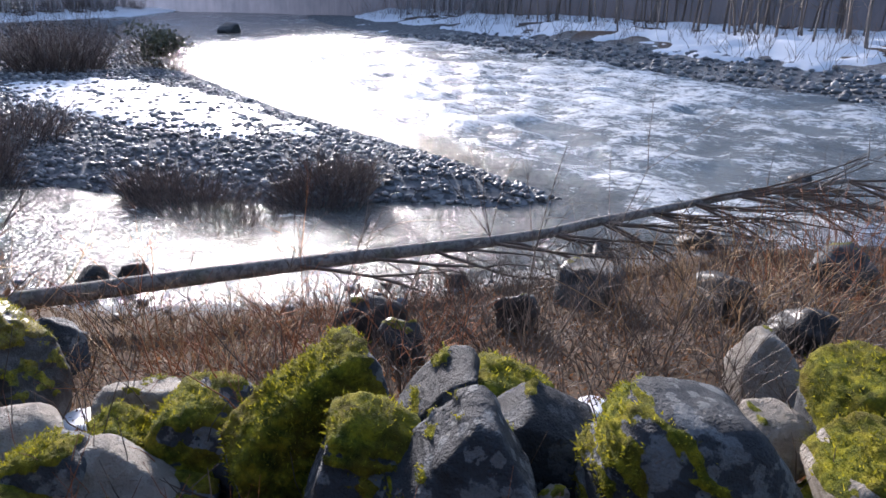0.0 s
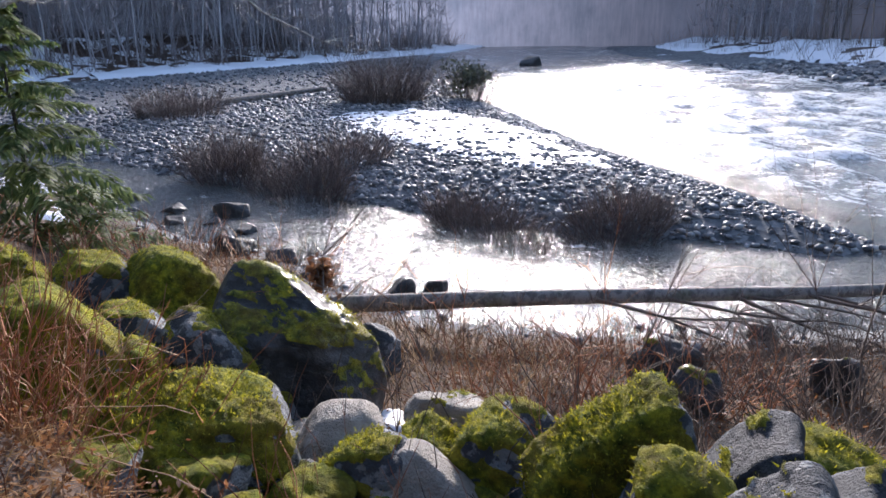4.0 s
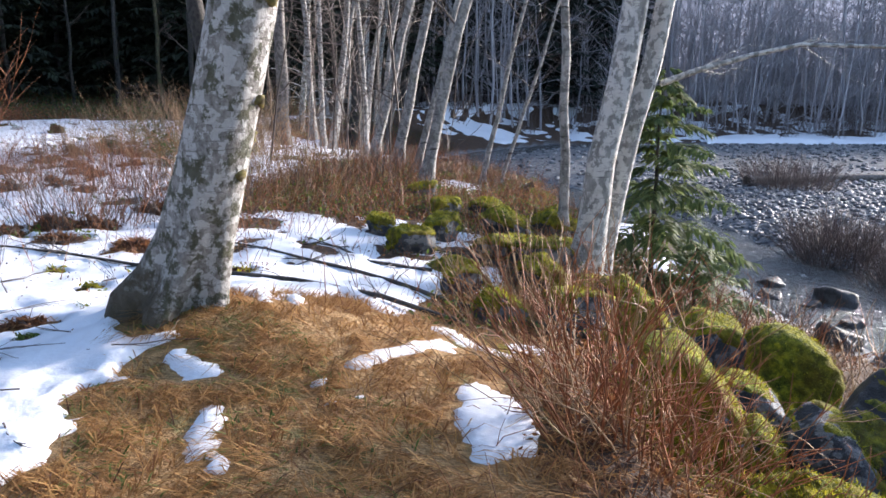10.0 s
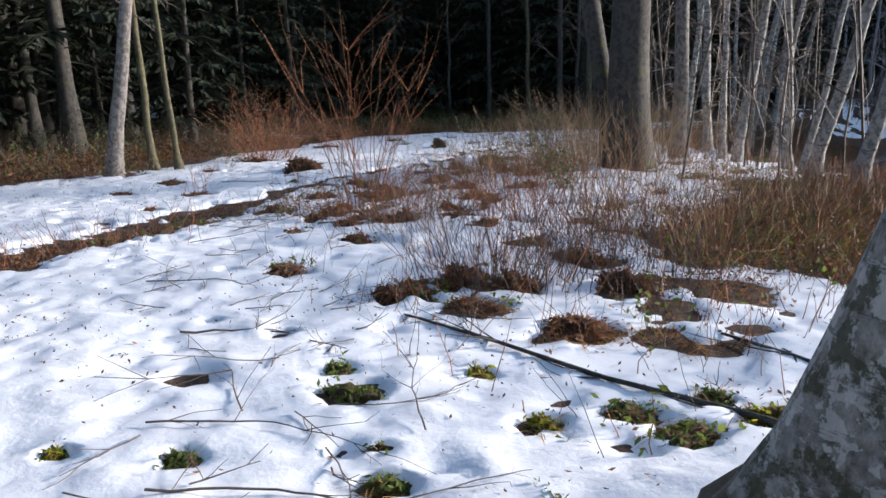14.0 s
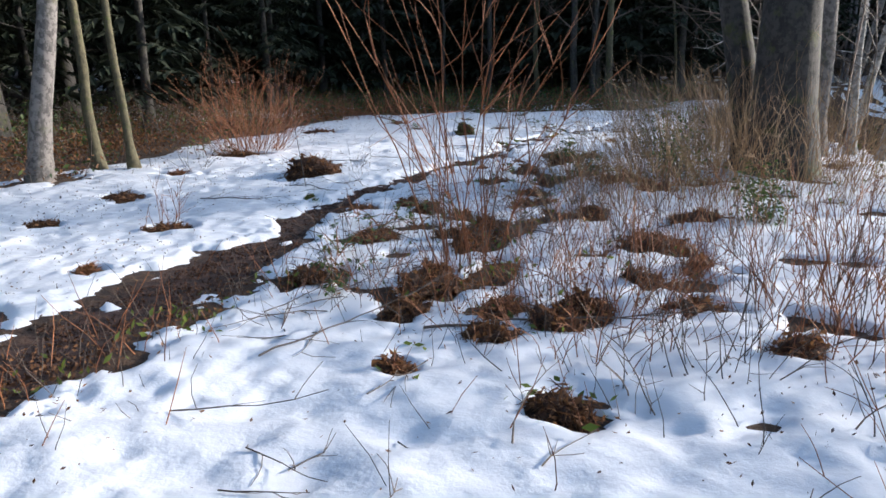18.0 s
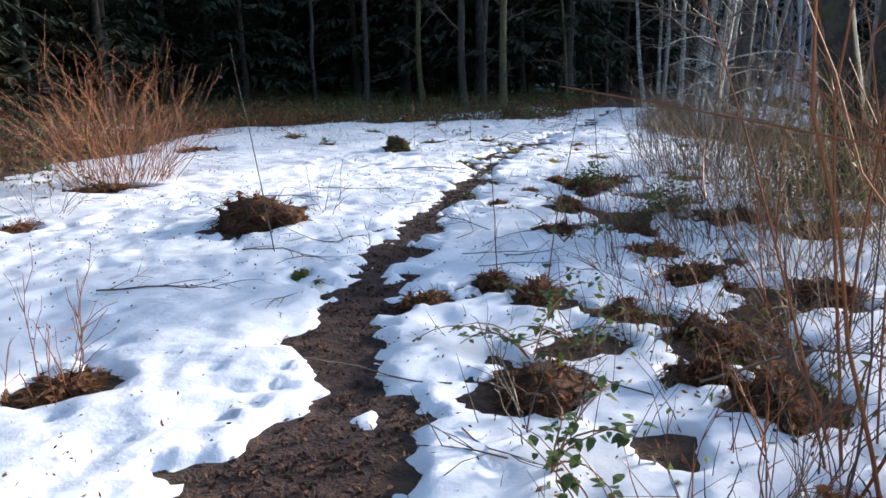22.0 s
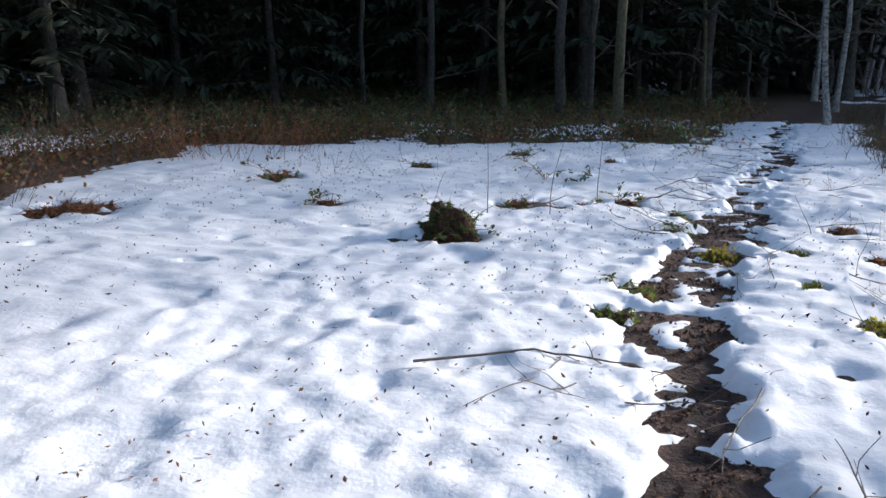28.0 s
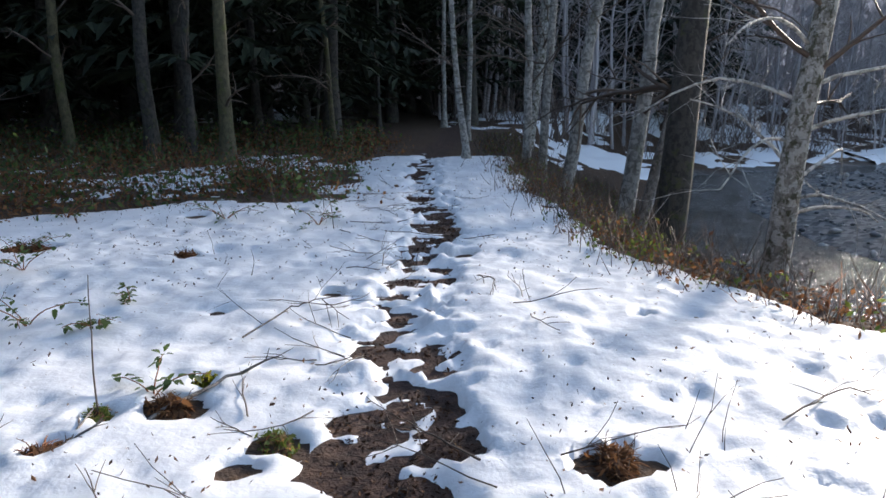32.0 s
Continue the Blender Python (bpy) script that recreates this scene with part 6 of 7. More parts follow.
for k, (x, y, rx, ry, n, h) in enumerate([(-5.2, 7.2, 0.7, 0.5, 80, 0.7), (-4.2, 7.8, 0.8, 0.7, 90, 0.7), (-3.9, 9.2, 1.0, 1.0, 150, 0.8), (-7.6, 8.8, 0.8, 0.6, 45, 0.7), (-3.2, 11.5, 1.2, 1.4, 80, 0.8), (-8.3, 13.6, 1.2, 1.2, 160, 1.2), (-8.0, 12.0, 1.1, 1.2, 80, 0.8), (-6.4, 9.5, 1.6, 1.6, 90, 0.7), (-7.3, 15.2, 1.7, 1.9, 400, 1.6), (-5.2, 12.5, 1.8, 2.0, 100, 0.8), (-8.8, 18.2, 1.2, 1.8, 380, 1.5), (-3.5, 10.5, 1.6, 1.6, 60, 0.6), (-5.0, 16.5, 2.5, 2.0, 110, 0.9), (-8.4, 20.4, 0.7, 0.7, 110, 1.0), (-20.5, 24.5, 1.6, 1.2, 120, 1.0), (-15.5, 31.5, 2.0, 0.8, 60, 0.8), (-20.0, 18.0, 1.2, 2.0, 160, 1.2), (-6.6, 11.2, 1.4, 1.2, 90, 0.8), (-5.2, 10.0, 1.3, 1.2, 80, 0.75), (-5.1, 7.1, 0.7, 0.5, 90, 0.75), (-6.3, 9.4, 0.7, 0.6, 60, 0.85), (-7.4, 9.6, 0.5, 0.5, 40, 0.9), (-4.6, 8.6, 0.8, 0.8, 90, 0.7)]):
    # bright haze put into the colour of some thickets as lighter tan stems
    if n:
        thicket("brush", x, y, rx, ry, n, h, MAT_TANTWIG if k in (6, 9) else MAT_REDTWIG if k in (11, 14, 15, 17, 20, 21, 22) else (MAT_REDTWIG, MAT_TWIG, MAT_TANTWIG)[k % 3], 210 + k, "tangle of dry reddish brush stems over snow", lean=0.4, fork=4, group="brush", thick=0.0042, wob=0.12)
for k, (x, y, rx, ry, n, h) in enumerate([(3.6, 4.1, 1.0, 1.2, 180, 0.6), (4.6, 2.9, 1.3, 1.1, 200, 0.6), (6.0, 1.7, 1.5, 1.1, 200, 0.65), (7.6, 0.5, 1.6, 1.1, 240, 0.8), (9.4, -0.9, 1.8, 1.3, 240, 1.0), (6.2, 0.0, 1.6, 1.4, 220, 0.9), (3.2, 7.2, 0.9, 1.4, 160, 0.8), (2.6, 9.4, 1.0, 1.5, 160, 0.8), (4.4, 0.6, 0.9, 0.9, 120, 0.8), (4.1, 5.2, 0.7, 0.9, 150, 0.4), (5.2, 4.2, 0.9, 0.6, 160, 0.4), (6.8, 2.8, 1.0, 0.6, 160, 0.45)]):
    thicket("bank_brush", x, y, rx, ry, int(0.55 * n), h * 1.3, (MAT_TANTWIG, MAT_REDTWIG, MAT_TWIG)[k % 3], 230 + k, "matted red-brown bank brush and dead stems", lean=0.75, fork=5, group="brush", thick=0.006, wob=0.17)
for k, (x, y, rx, ry, n, h) in enumerate([(8.0, 8.6, 0.5, 1.6, 330, 0.75), (9.6, 7.2, 1.0, 0.7, 260, 0.6), (6.9, 13.6, 0.7, 1.5, 260, 0.9), (6.3, 16.2, 0.8, 1.2, 200, 1.0), (16.0, 24.0, 1.6, 1.3, 330, 2.0), (8.4, 25.5, 1.4, 1.6, 180, 1.2), (8.6, 14.6, 1.0, 1.2, 140, 0.8)]):
    thicket("bar_willow", x, y, rx, ry, int(2.4 * n), h, MAT_FARBRUSH, 250 + k, "low dark leafless willow on the gravel bar", lean=0.6, fork=3, group="bar willows", thick=0.009, wob=0.10)
bush = thicket("evergreen_bush", 20.4, 24.0, 1.3, 0.9, 160, 1.5, MAT_TWIG, 93, "rounded dark evergreen bush on the gravel bar", lean=0.5, fork=3, group="bar willows", thick=0.01)
brng = np.random.default_rng(94)
lb = Build()
centres = [(brng.normal() * 0.75, brng.normal() * 0.5, brng.uniform(0.5, 1.5)) for k in range(16)]
for k in range(1300):
    p = np.array(centres[k % 16]) + brng.normal(size=3) * np.array([0.26, 0.26, 0.17])
    u, w = brng.normal(size=3) * 0.065, brng.normal(size=3) * 0.03
    lb.add([p - u, p + w, p + u, p - w], [[0, 1, 2, 3]])
part("foliage", lb.mesh("foliage", MAT_OLIVE, False), bush, "dark evergreen leaves")

# ---- fallen log over the shallows ----
def fallen_log():
    rng = np.random.default_rng(31)
    ob = thing("fallen_log", (3.4, 6.6, -1.5), "long fallen grey trunk with bare branches over the shallows", "log")
    a, e = np.array([-0.3, 0.25, 0.0]), np.array([10.9, -7.2, 0.05])
    n = 16
    pts = np.array([a + (e - a) * t for t in np.linspace(0, 1, n)]) + np.cumsum(rng.normal(size=(n, 3)) * 0.012, 0)
    pts[:, 2] += np.interp(np.linspace(0, 1, n), [0, 0.125, 0.25, 0.375, 0.5, 0.625, 0.75, 1], [0, -0.04, -0.10, -0.13, -0.16, -0.07, 0, 0])
    b = Build()
    tube(b, pts, np.linspace(0.105, 0.045, n), 14)
    part("trunk", b.mesh("trunk", MAT_LOG), ob)
    b = Build()
    d = (e - a) / np.linalg.norm(e - a)
    for k in range(52):
        i = int(rng.integers(4, n)) if k % 3 else int(rng.integers(9, n))
        way = d * 0.9 + np.array([rng.normal() * 0.25 - 0.35, rng.normal() * 0.3 - 0.45, rng.uniform(-0.35, 0.12)])
        limb = wander(rng, pts[i], way, rng.uniform(1.0, 3.0), 8, 0.10, 0.01)
        lb = Build()
        tube(lb, limb, np.linspace(0.026, 0.008, 8), 5)
        bough = part("branch", lb.mesh("branch", MAT_TWIG), ob)
        lb = Build()
        for j in range(7):
            m = int(rng.integers(2, 8))
            e = limb[m] - limb[m - 1]
            twigs(lb, rng, limb[m], e / np.linalg.norm(e) + rng.normal(size=3) * 0.5, rng.uniform(0.3, 0.9), 0.008, 0, 0.01)
        tagged(part("spray", lb.mesh("spray", MAT_TWIG), bough), kind="stuff")


fallen_log()
b = Build()
q = np.array([(7.0, 25.4), (10.0, 26.9), (13.0, 28.3), (16.6, 29.8)])
tube(b, [(x, y, gz(x, y) + 0.14) for x, y in q], [0.2, 0.17, 0.14, 0.10], 9)
tagged(new("driftwood_log", b.mesh("driftwood_log", MAT_LOG)), "long dark driftwood log on the gravel", "log")

# dead poles lying across the mossy stones and snow
for k, (x0, y0, x1, y1, r) in enumerate([(-5.7, 6.05, -0.7, 5.1, 0.022), (-3.2, 6.65, 0.0, 5.25, 0.026), (-2.6, 6.9, -1.2, 6.45, 0.02), (-2.1, 7.8, 0.1, 6.9, 0.022)]):
    b = Build()
    rng = np.random.default_rng(300 + k)
    t = np.linspace(0, 1, 8)
    xs, ys = x0 + (x1 - x0) * t, y0 + (y1 - y0) * t
    pts = np.stack([xs, ys, ground(xs, ys) + np.maximum(snow_depth(xs, ys), 0) + 0.02], -1) + rng.normal(size=(8, 3)) * 0.015
    tube(b, pts, np.linspace(r * 0.35, r, 8), 7)
    for j in range(16):
        i = int(rng.integers(1, 7))
        twigs(b, rng, pts[i], (pts[0] - pts[7]) * 0.3 + rng.normal(size=3) * np.array([1, 1, 0.15]), rng.uniform(0.2, 0.7), 0.007, 1, 0.03)
    tagged(new("dead_branch", b.mesh("dead_branch", MAT_DARKBARK)), "long thin dead branch lying on the snow", "branch", "dead branches")

# ---- small things on the ground ----
def tuft(x, y, r, h, count, mat, seed, label, name="grass_tuft"):
    """Drooping dead grass round a middle."""
    rng = np.random.default_rng(seed)
    b = Build()
    for k in range(count):
        a = rng.uniform(0, 6.283)
        q = rng.uniform(0, 1)
        p = wander(rng, (q * r * 0.7 * math.cos(a), q * r * 0.7 * math.sin(a), -0.02), (math.cos(a) * 0.9, math.sin(a) * 0.9, rng.uniform(0.5, 1.6)), h * rng.uniform(0.6, 1.3), 5, 0.12, 0.28)
        tube(b, p, np.array([1, 0.9, 0.7, 0.5, 0.2]) * 0.0042, 3)
    ob = new(name, b.mesh(name, mat))
    ob.location = (x, y, gz(x, y))
    return tagged(ob, label, "grass", "grass tufts")


def mound(x, y, r, h, seed, mat, label, name="dead_grass_mound", leaf=0.017, blades_=1.0, leafmat=None, long=1.0):
    """A hump of matted dead growth: a rough dome, loose leaves, drooping blades."""
    rng = np.random.default_rng(seed)
    ob = thing(name, (x, y, gz(x, y)), label, "mound", "mounds")
    d, f = ico(3)
    turn, squash = rng.uniform(0, 6.283), rng.uniform(0.4, 0.8)
    p = d * np.array([r * 0.95, r * squash, h]) * (1 + (0.8 if h < 0.2 else 0.35) * noise3(d, 0.6, seed, 3) + 0.4 * noise3(d, 0.2, seed + 3, 2))[:, None]
    p = np.stack([p[:, 0] * math.cos(turn) - p[:, 1] * math.sin(turn), p[:, 0] * math.sin(turn) + p[:, 1] * math.cos(turn), p[:, 2]], -1)
    b = Build()
    b.add(p, f)
    part("hump", b.mesh("hump", MAT_DUFF), ob)
    b = Build()
    n = int(90 + 1700 * r)
    top = p[d[:, 2] > -0.1]
    q = top[rng.integers(0, len(top), n)] + rng.normal(size=(n, 3)) * 0.012
    u, w = rng.normal(size=(n, 3)) * leaf, rng.normal(size=(n, 3)) * leaf * 0.5
    b.add(np.stack([q - u, q + w, q + u, q - w], 1), np.arange(4 * n).reshape(-1, 4))
    tagged(part("litter", b.mesh("litter", leafmat or MAT_DEADLEAF, False), ob), kind="stuff")
    b = Build()
    for k in range(int((50 + 300 * r) * blades_)):
        s = top[int(rng.integers(len(top)))]
        out = s / (np.linalg.norm(s) + 1e-6) + rng.normal(size=3) * 0.5
        out[2] = abs(out[2]) * 0.7 + 0.1
        tube(b, wander(rng, s * 0.9, out, (0.03 + 0.3 * r) * long * rng.uniform(0.5, 1.3), 5, 0.14, 0.22), np.array([1, 0.9, 0.7, 0.5, 0.2]) * 0.0036, 3)
    tagged(part("grass", b.mesh("grass", mat), ob), kind="stuff")
    return ob


for k, (hx, hy, hr) in enumerate(HOLES):
    if (hx, hy) not in [(-13.3, 13.1), (-14.6, 20.1), (-17.3, 11.2)]:
        mound(hx, hy, hr * (0.5 if hx > -10.2 and hr > 0.28 else 1.0), (0.05 + 0.15 * hr) if hx > -10.8 and hy < 17 else (0.035 + 0.10 * hr), 700 + k, (MAT_DEADLEAF, MAT_REDTWIG, MAT_DEADLEAF)[k % 3], "hump of brown dead leaves and grass in melted snow", blades_=1.8, long=1.3, leaf=0.015)
mound(-13.35, 13.2, 0.48, 0.28, 770, MAT_DEADLEAF, "large brown mound of dead ferns rising from snow", blades_=2.0, leaf=0.021, long=1.1)
mound(-14.6, 20.2, 0.27, 0.26, 771, MAT_GREENGRASS, "green-brown grass clump standing in the snow", "grass_clump", blades_=2.4, leafmat=MAT_LEAF)
for k, (hx, hy, hr) in enumerate(MOSS_SPOTS):
    mound(hx, hy, 0.72 * hr, 0.03 + 0.07 * hr, 800 + k, MAT_GRASS if k % 2 else MAT_GREENGRASS, "small tuft of olive moss and grass in snow", "moss_tuft", 0.012, 1.2, MAT_GREENGRASS if k % 4 else MAT_MOSS, 0.55)

srng = np.random.default_rng(41)
px, py = scatter(srng, 16000, -20, 0, 0, 36, lambda x, y: snow_depth(x, y) > 0.02)
pz = ground(px, py) + snow_depth(px, py) + prints(px, py)


def fallen_twig(k, n, big):
    b = Build()
    x, y, z = px[k], py[k], pz[k]
    a = srng.uniform(0, 6.283)
    length = srng.uniform(0.25, 0.9) if big else srng.uniform(0.06, 0.25)
    p = wander(srng, (0, 0, 0.006), (math.cos(a), math.sin(a), 0.05), length, 6, 0.18)
    p[:, 2] = 0.008 + np.abs(p[:, 2]) * 0.5
    r = 0.0045 if big else 0.003
    tube(b, p, np.linspace(r, r * 0.4, 6), 4)
    for j in range(3 if big else 0):
        i = int(srng.integers(1, 5))
        e = p[i] - p[i - 1]
        q = wander(srng, p[i], e / np.linalg.norm(e) + srng.normal(size=3) * 0.5, length * 0.4, 4, 0.15)
        q[:, 2] = np.maximum(q[:, 2], 0.006)
        tube(b, q, np.linspace(r * 0.6, r * 0.3, 4), 3)
    ob = new("fallen_twig", b.mesh("fallen_twig", MAT_TWIG))
    ob.location = (x, y, z)
    tagged(ob, "thin dark twig fallen on the snow", "twig", "twigs on the snow")


near = line_distance(px, py, [(-1, 2), (-4, 4), (-6.5, 6), (-10, 9), (-12, 15), (-12.2, 22), (-12, 30)])
order = np.argsort(near + srng.uniform(0, 4, len(px)))
for k in order[:170]:
    fallen_twig(k, 1, True)


def debris(name, ids, mat, label, s0, s1):
    b = Build()
    for k in ids:
        s, a = srng.uniform(s0, s1), srng.uniform(0, 6.283)
        u = np.array([math.cos(a), math.sin(a), srng.uniform(-0.3, 0.5)]) * s
        w = np.array([-math.sin(a), math.cos(a), srng.uniform(-0.4, 0.4)]) * s * srng.uniform(0.15, 0.6)
        p = np.array([px[k], py[k], pz[k] + 0.012])
        b.add([p - u, p + w, p + u * 0.9 + np.array([0, 0, 0.3 * s]), p - w], [[0, 1, 2, 3]])
    tagged(new(name, b.mesh(name, mat, False)), label, "debris", kind="stuff")


debris("snow_debris", order[170:5200], MAT_DEADLEAF, "scraps of bark, leaves and needles on the snow", 0.006, 0.02)
debris("snow_needles", order[5200:10500], MAT_TWIG, "dark needles and crumbs on the snow", 0.006, 0.025)


# ---- straw, litter and low growth on bare ground ----
def blades(name, spots, mat, label, h, seed, thick=0.0022, droop=0.35):
    rng = np.random.default_rng(seed)
    b = Build()
    zs = ground(np.array([q[0] for q in spots]), np.array([q[1] for q in spots]))
    comb = fbm(np.array([q[0] for q in spots]), np.array([q[1] for q in spots]), 0.5, seed, 2) * 2
    for i, ((x, y), z) in enumerate(zip(spots, zs)):
        a = 5.0 * comb[i] + rng.normal() * 0.7
        l_ = h * rng.uniform(0.5, 1.3)
        d1 = np.array([math.cos(a), math.sin(a), 0])
        w = np.array([-d1[1], d1[0], 0]) * thick * rng.uniform(0.7, 1.5)
        p0 = np.array([x, y, z - 0.01])
        p1 = p0 + d1 * l_ * 0.4 + np.array([0, 0, l_ * rng.uniform(0.03, 0.24)])
        p2 = p0 + d1 * l_ * 0.95 + np.array([0, 0, l_ * rng.uniform(-0.04, 0.16)])
        b.add([p0 - w, p0 + w, p1 + w, p1 - w, p2], [[0, 1, 2, 3]])
        b.f.append(np.array([[3, 2, 4]]) + b.n - 5)
    ob = new(name, b.mesh(name, mat, False))
    return tagged(ob, label, "grass", kind="stuff")


grng = np.random.default_rng(55)
gx_, gy_ = scatter(grng, 90000, -4.2, 1.2, -0.5, 6.5, lambda x, y: (snow_depth(x, y) < -0.005) & (signed(x, y, EDGE, LAND_CLOSE) < -0.3))
gs = list(zip(gx_, gy_))
blades("straw_grass", gs[:20000], MAT_GRASS, "matted dry straw grass on the bank top", 0.24, 56, 0.0024)
blades("dark_straw", gs[20000:22000], MAT_DEADLEAF, "dark matted dead stalks in the straw", 0.22, 60, 0.0026)
patchy = [q for q in gs[22000:] if float(fbm(np.array([q[0]]), np.array([q[1]]), 0.9, 57)[0]) + 0.5 * math.exp(-((q[0] + 2.2) / 0.7) ** 2 - ((q[1] - 3.1) / 0.6) ** 2) > 0.02][:9500]
blades("green_grass", patchy, MAT_GREENGRASS, "patches of short green grass in the straw", 0.14, 58, 0.003)
leafy_band("straw_litter", grng, gs[30000:31100], MAT_DEADLEAF, "dead leaves and bark crumbs in the straw", 14, 0.022, 0.015, 0.09)
brush_band("straw_twigs", grng, gs[31200:31600], 0.1, 0.35, MAT_TWIG, "dead twigs poking from the straw", 2, 0.0025)
gx_, gy_ = scatter(grng, 14000, 1.5, 12, -1.5, 11, lambda x, y: (signed(x, y, EDGE, LAND_CLOSE) > 0.9) & (signed(x, y, SHORE, LAND_CLOSE) < -0.7))
blades("bank_grass", list(zip(gx_, gy_))[:3500], MAT_DEADLEAF, "flattened dead grass on the river bank", 0.26, 59, 0.004)
gx_, gy_ = scatter(grng, 26000, -10, 0.6, 5.0, 24, lambda x, y: (snow_depth(x, y) < -0.005) & (signed(x, y, EDGE, LAND_CLOSE) < 0.5))
gs = list(zip(gx_, gy_))
leafy_band("brush_litter", grng, gs[:2600], MAT_DEADLEAF, "brown leaf litter under the brush", 30, 0.017, 0.025, 0.2)
brush_band("brush_stems", grng, gs[2600:3300], 0.2, 0.6, MAT_REDTWIG, "thin reddish stems in the litter", 4, 0.004)
leafy_band("brush_moss", grng, gs[4400:4900], MAT_GREENGRASS, "green moss and ivy in the litter", 16, 0.03, 0.05, 0.15)
brush_band("twig_litter", grng, gs[4900:7200], 0.12, 0.5, MAT_TWIG, "dead twigs in the litter", 3, 0.003)
gx_, gy_ = scatter(grng, 30000, -10.6, -5, 21.5, 42, lambda x, y: (signed(x, y, EDGE, LAND_CLOSE) > -0.75) & (signed(x, y, SHORE, LAND_CLOSE) < -0.3) & (snow_depth(x, y) < 0.02))
gs = list(zip(gx_, gy_))
leafy_band("bank_litter", grng, gs[:1800], MAT_DEADLEAF, "brown leaf litter on the wooded bank", 20, 0.03, 0.08, 0.2)
brush_band("bank_stems", grng, gs[1800:4200], 0.2, 0.6, MAT_TWIG, "tangled dead stems on the wooded bank", 5, 0.006)
leafy_band("bank_moss", grng, gs[4200:4900], MAT_GREENGRASS, "moss and low green growth on the wooded bank", 22, 0.03, 0.10, 0.2)
# red-brown brush and mossy litter beneath the birches
gx_, gy_ = scatter(grng, 24000, -5.2, 0.6, 8.2, 17, lambda x, y: (snow_depth(x, y) < -0.005) & (signed(x, y, EDGE, LAND_CLOSE) < 0.8))
gs = list(zip(gx_, gy_))
clumps = [q for q in gs[1000:] if float(fbm(np.array([q[0]]), np.array([q[1]]), 1.1, 83)[0]) > 0.12]
leafy_band("birch_litter", grng, gs[:1000], MAT_DEADLEAF, "red-brown bracken and leaves beneath the birches", 34, 0.020, 0.055, 0.2)
brush_band("birch_brush", grng, clumps[:110], 0.25, 0.75, MAT_REDTWIG, "tangled red-brown stems beneath the birches", 5, 0.004)
brush_band("birch_dead_stems", grng, clumps[110:300], 0.2, 0.6, MAT_TWIG, "grey-brown dead stems beneath the birches", 4, 0.004)
leafy_band("birch_moss", grng, gs[1700:2150], MAT_GREENGRASS, "olive moss and grass beneath the birches", 30, 0.024, 0.05, 0.14)
# crumbs of bark, leaves and twigs dropped on the snow
gx_, gy_ = scatter(grng, 6000, -19, -2.5, 4, 31, lambda x, y: (snow_depth(x, y) > 0.015) & (np.hypot(x + 3.2, y - 3) > 2.0) & (fbm(x, y, 1.5, 79) > -0.12))
leafy_band("snow_litter", grng, list(zip(gx_, gy_))[:1500], MAT_DUFF, "crumbs of bark and dead leaves on the snow", 5, 0.012, 0.022, 0.16, on_snow=True)
# thin stems standing in the snow of the clearing
gx_, gy_ = scatter(grng, 3000, -18.5, -6, 7, 27, lambda x, y: (np.abs(trail_distance(x, y)) > 0.9) & (y > 8.5) & (fbm(x, y, 2.2, 77) + 0.35 * (x > -10.8) * (y < 20) > 0.34))
brush_band("snow_stems", grng, list(zip(gx_, gy_))[:130], 0.15, 0.55, MAT_TWIG, "thin bare stems standing in the snow", 2, 0.0035)

# leaves, crumbs and trampled grass on the muddy trail
gx_, gy_ = scatter(grng, 30000, -13.4, -8.6, 2, 33, lambda x, y: (trail_distance(x, y) < 0.42) & (snow_depth(x, y) < 0.0))
gs = list(zip(gx_, gy_))
leafy_band("trail_litter", grng, gs[:1300], MAT_DUFF, "trodden dead leaves and clods on the muddy trail", 9, 0.016, 0.008, 0.06)
blades("trail_grass", [q for q in gs[1300:] if float(trail_distance(np.array([q[0]]), np.array([q[1]]))[0]) > 0.17][:1500], MAT_GRASS, "trampled grass along the trail", 0.09, 66, 0.0022)

# dead twigs and leaves strewn over the lower river bank
gx_, gy_ = scatter(grng, 9000, 1.8, 11, -1.5, 11, lambda x, y: (signed(x, y, EDGE, LAND_CLOSE) > 1.0) & (signed(x, y, SHORE, LAND_CLOSE) < -0.15))
gs = list(zip(gx_, gy_))
leafy_band("lower_bank_litter", grng, gs[:900], MAT_DEADLEAF, "brown leaves strewn over the lower bank", 22, 0.02, 0.03, 0.2)
brush_band("lower_bank_twigs", grng, gs[900:1500], 0.2, 0.8, MAT_TWIG, "dead twigs strewn over the lower bank", 3, 0.006)

# litter, twigs and thin dead grass along the brow of the bank
gx_, gy_ = scatter(grng, 30000, -0.4, 2.6, -1.2, 5.0, lambda x, y: (signed(x, y, EDGE, LAND_CLOSE) > -0.45) & (signed(x, y, EDGE, LAND_CLOSE) < 1.0))
gs = list(zip(gx_, gy_))
leafy_band("brow_litter", grng, gs[:700], MAT_DEADLEAF, "dead leaves along the brow of the bank", 24, 0.016, 0.012, 0.12)
blades("brow_grass", gs[700:6700], MAT_GRASS, "thin dead grass along the brow of the bank", 0.20, 67, 0.0022)
blades("brow_dark_grass", gs[6700:9700], MAT_DEADLEAF, "dark dead grass along the brow of the bank", 0.20, 68, 0.0026)
brush_band("brow_stems", grng, gs[9700:9900], 0.12, 0.5, MAT_REDTWIG, "short dead stems along the brow of the bank", 3, 0.003)

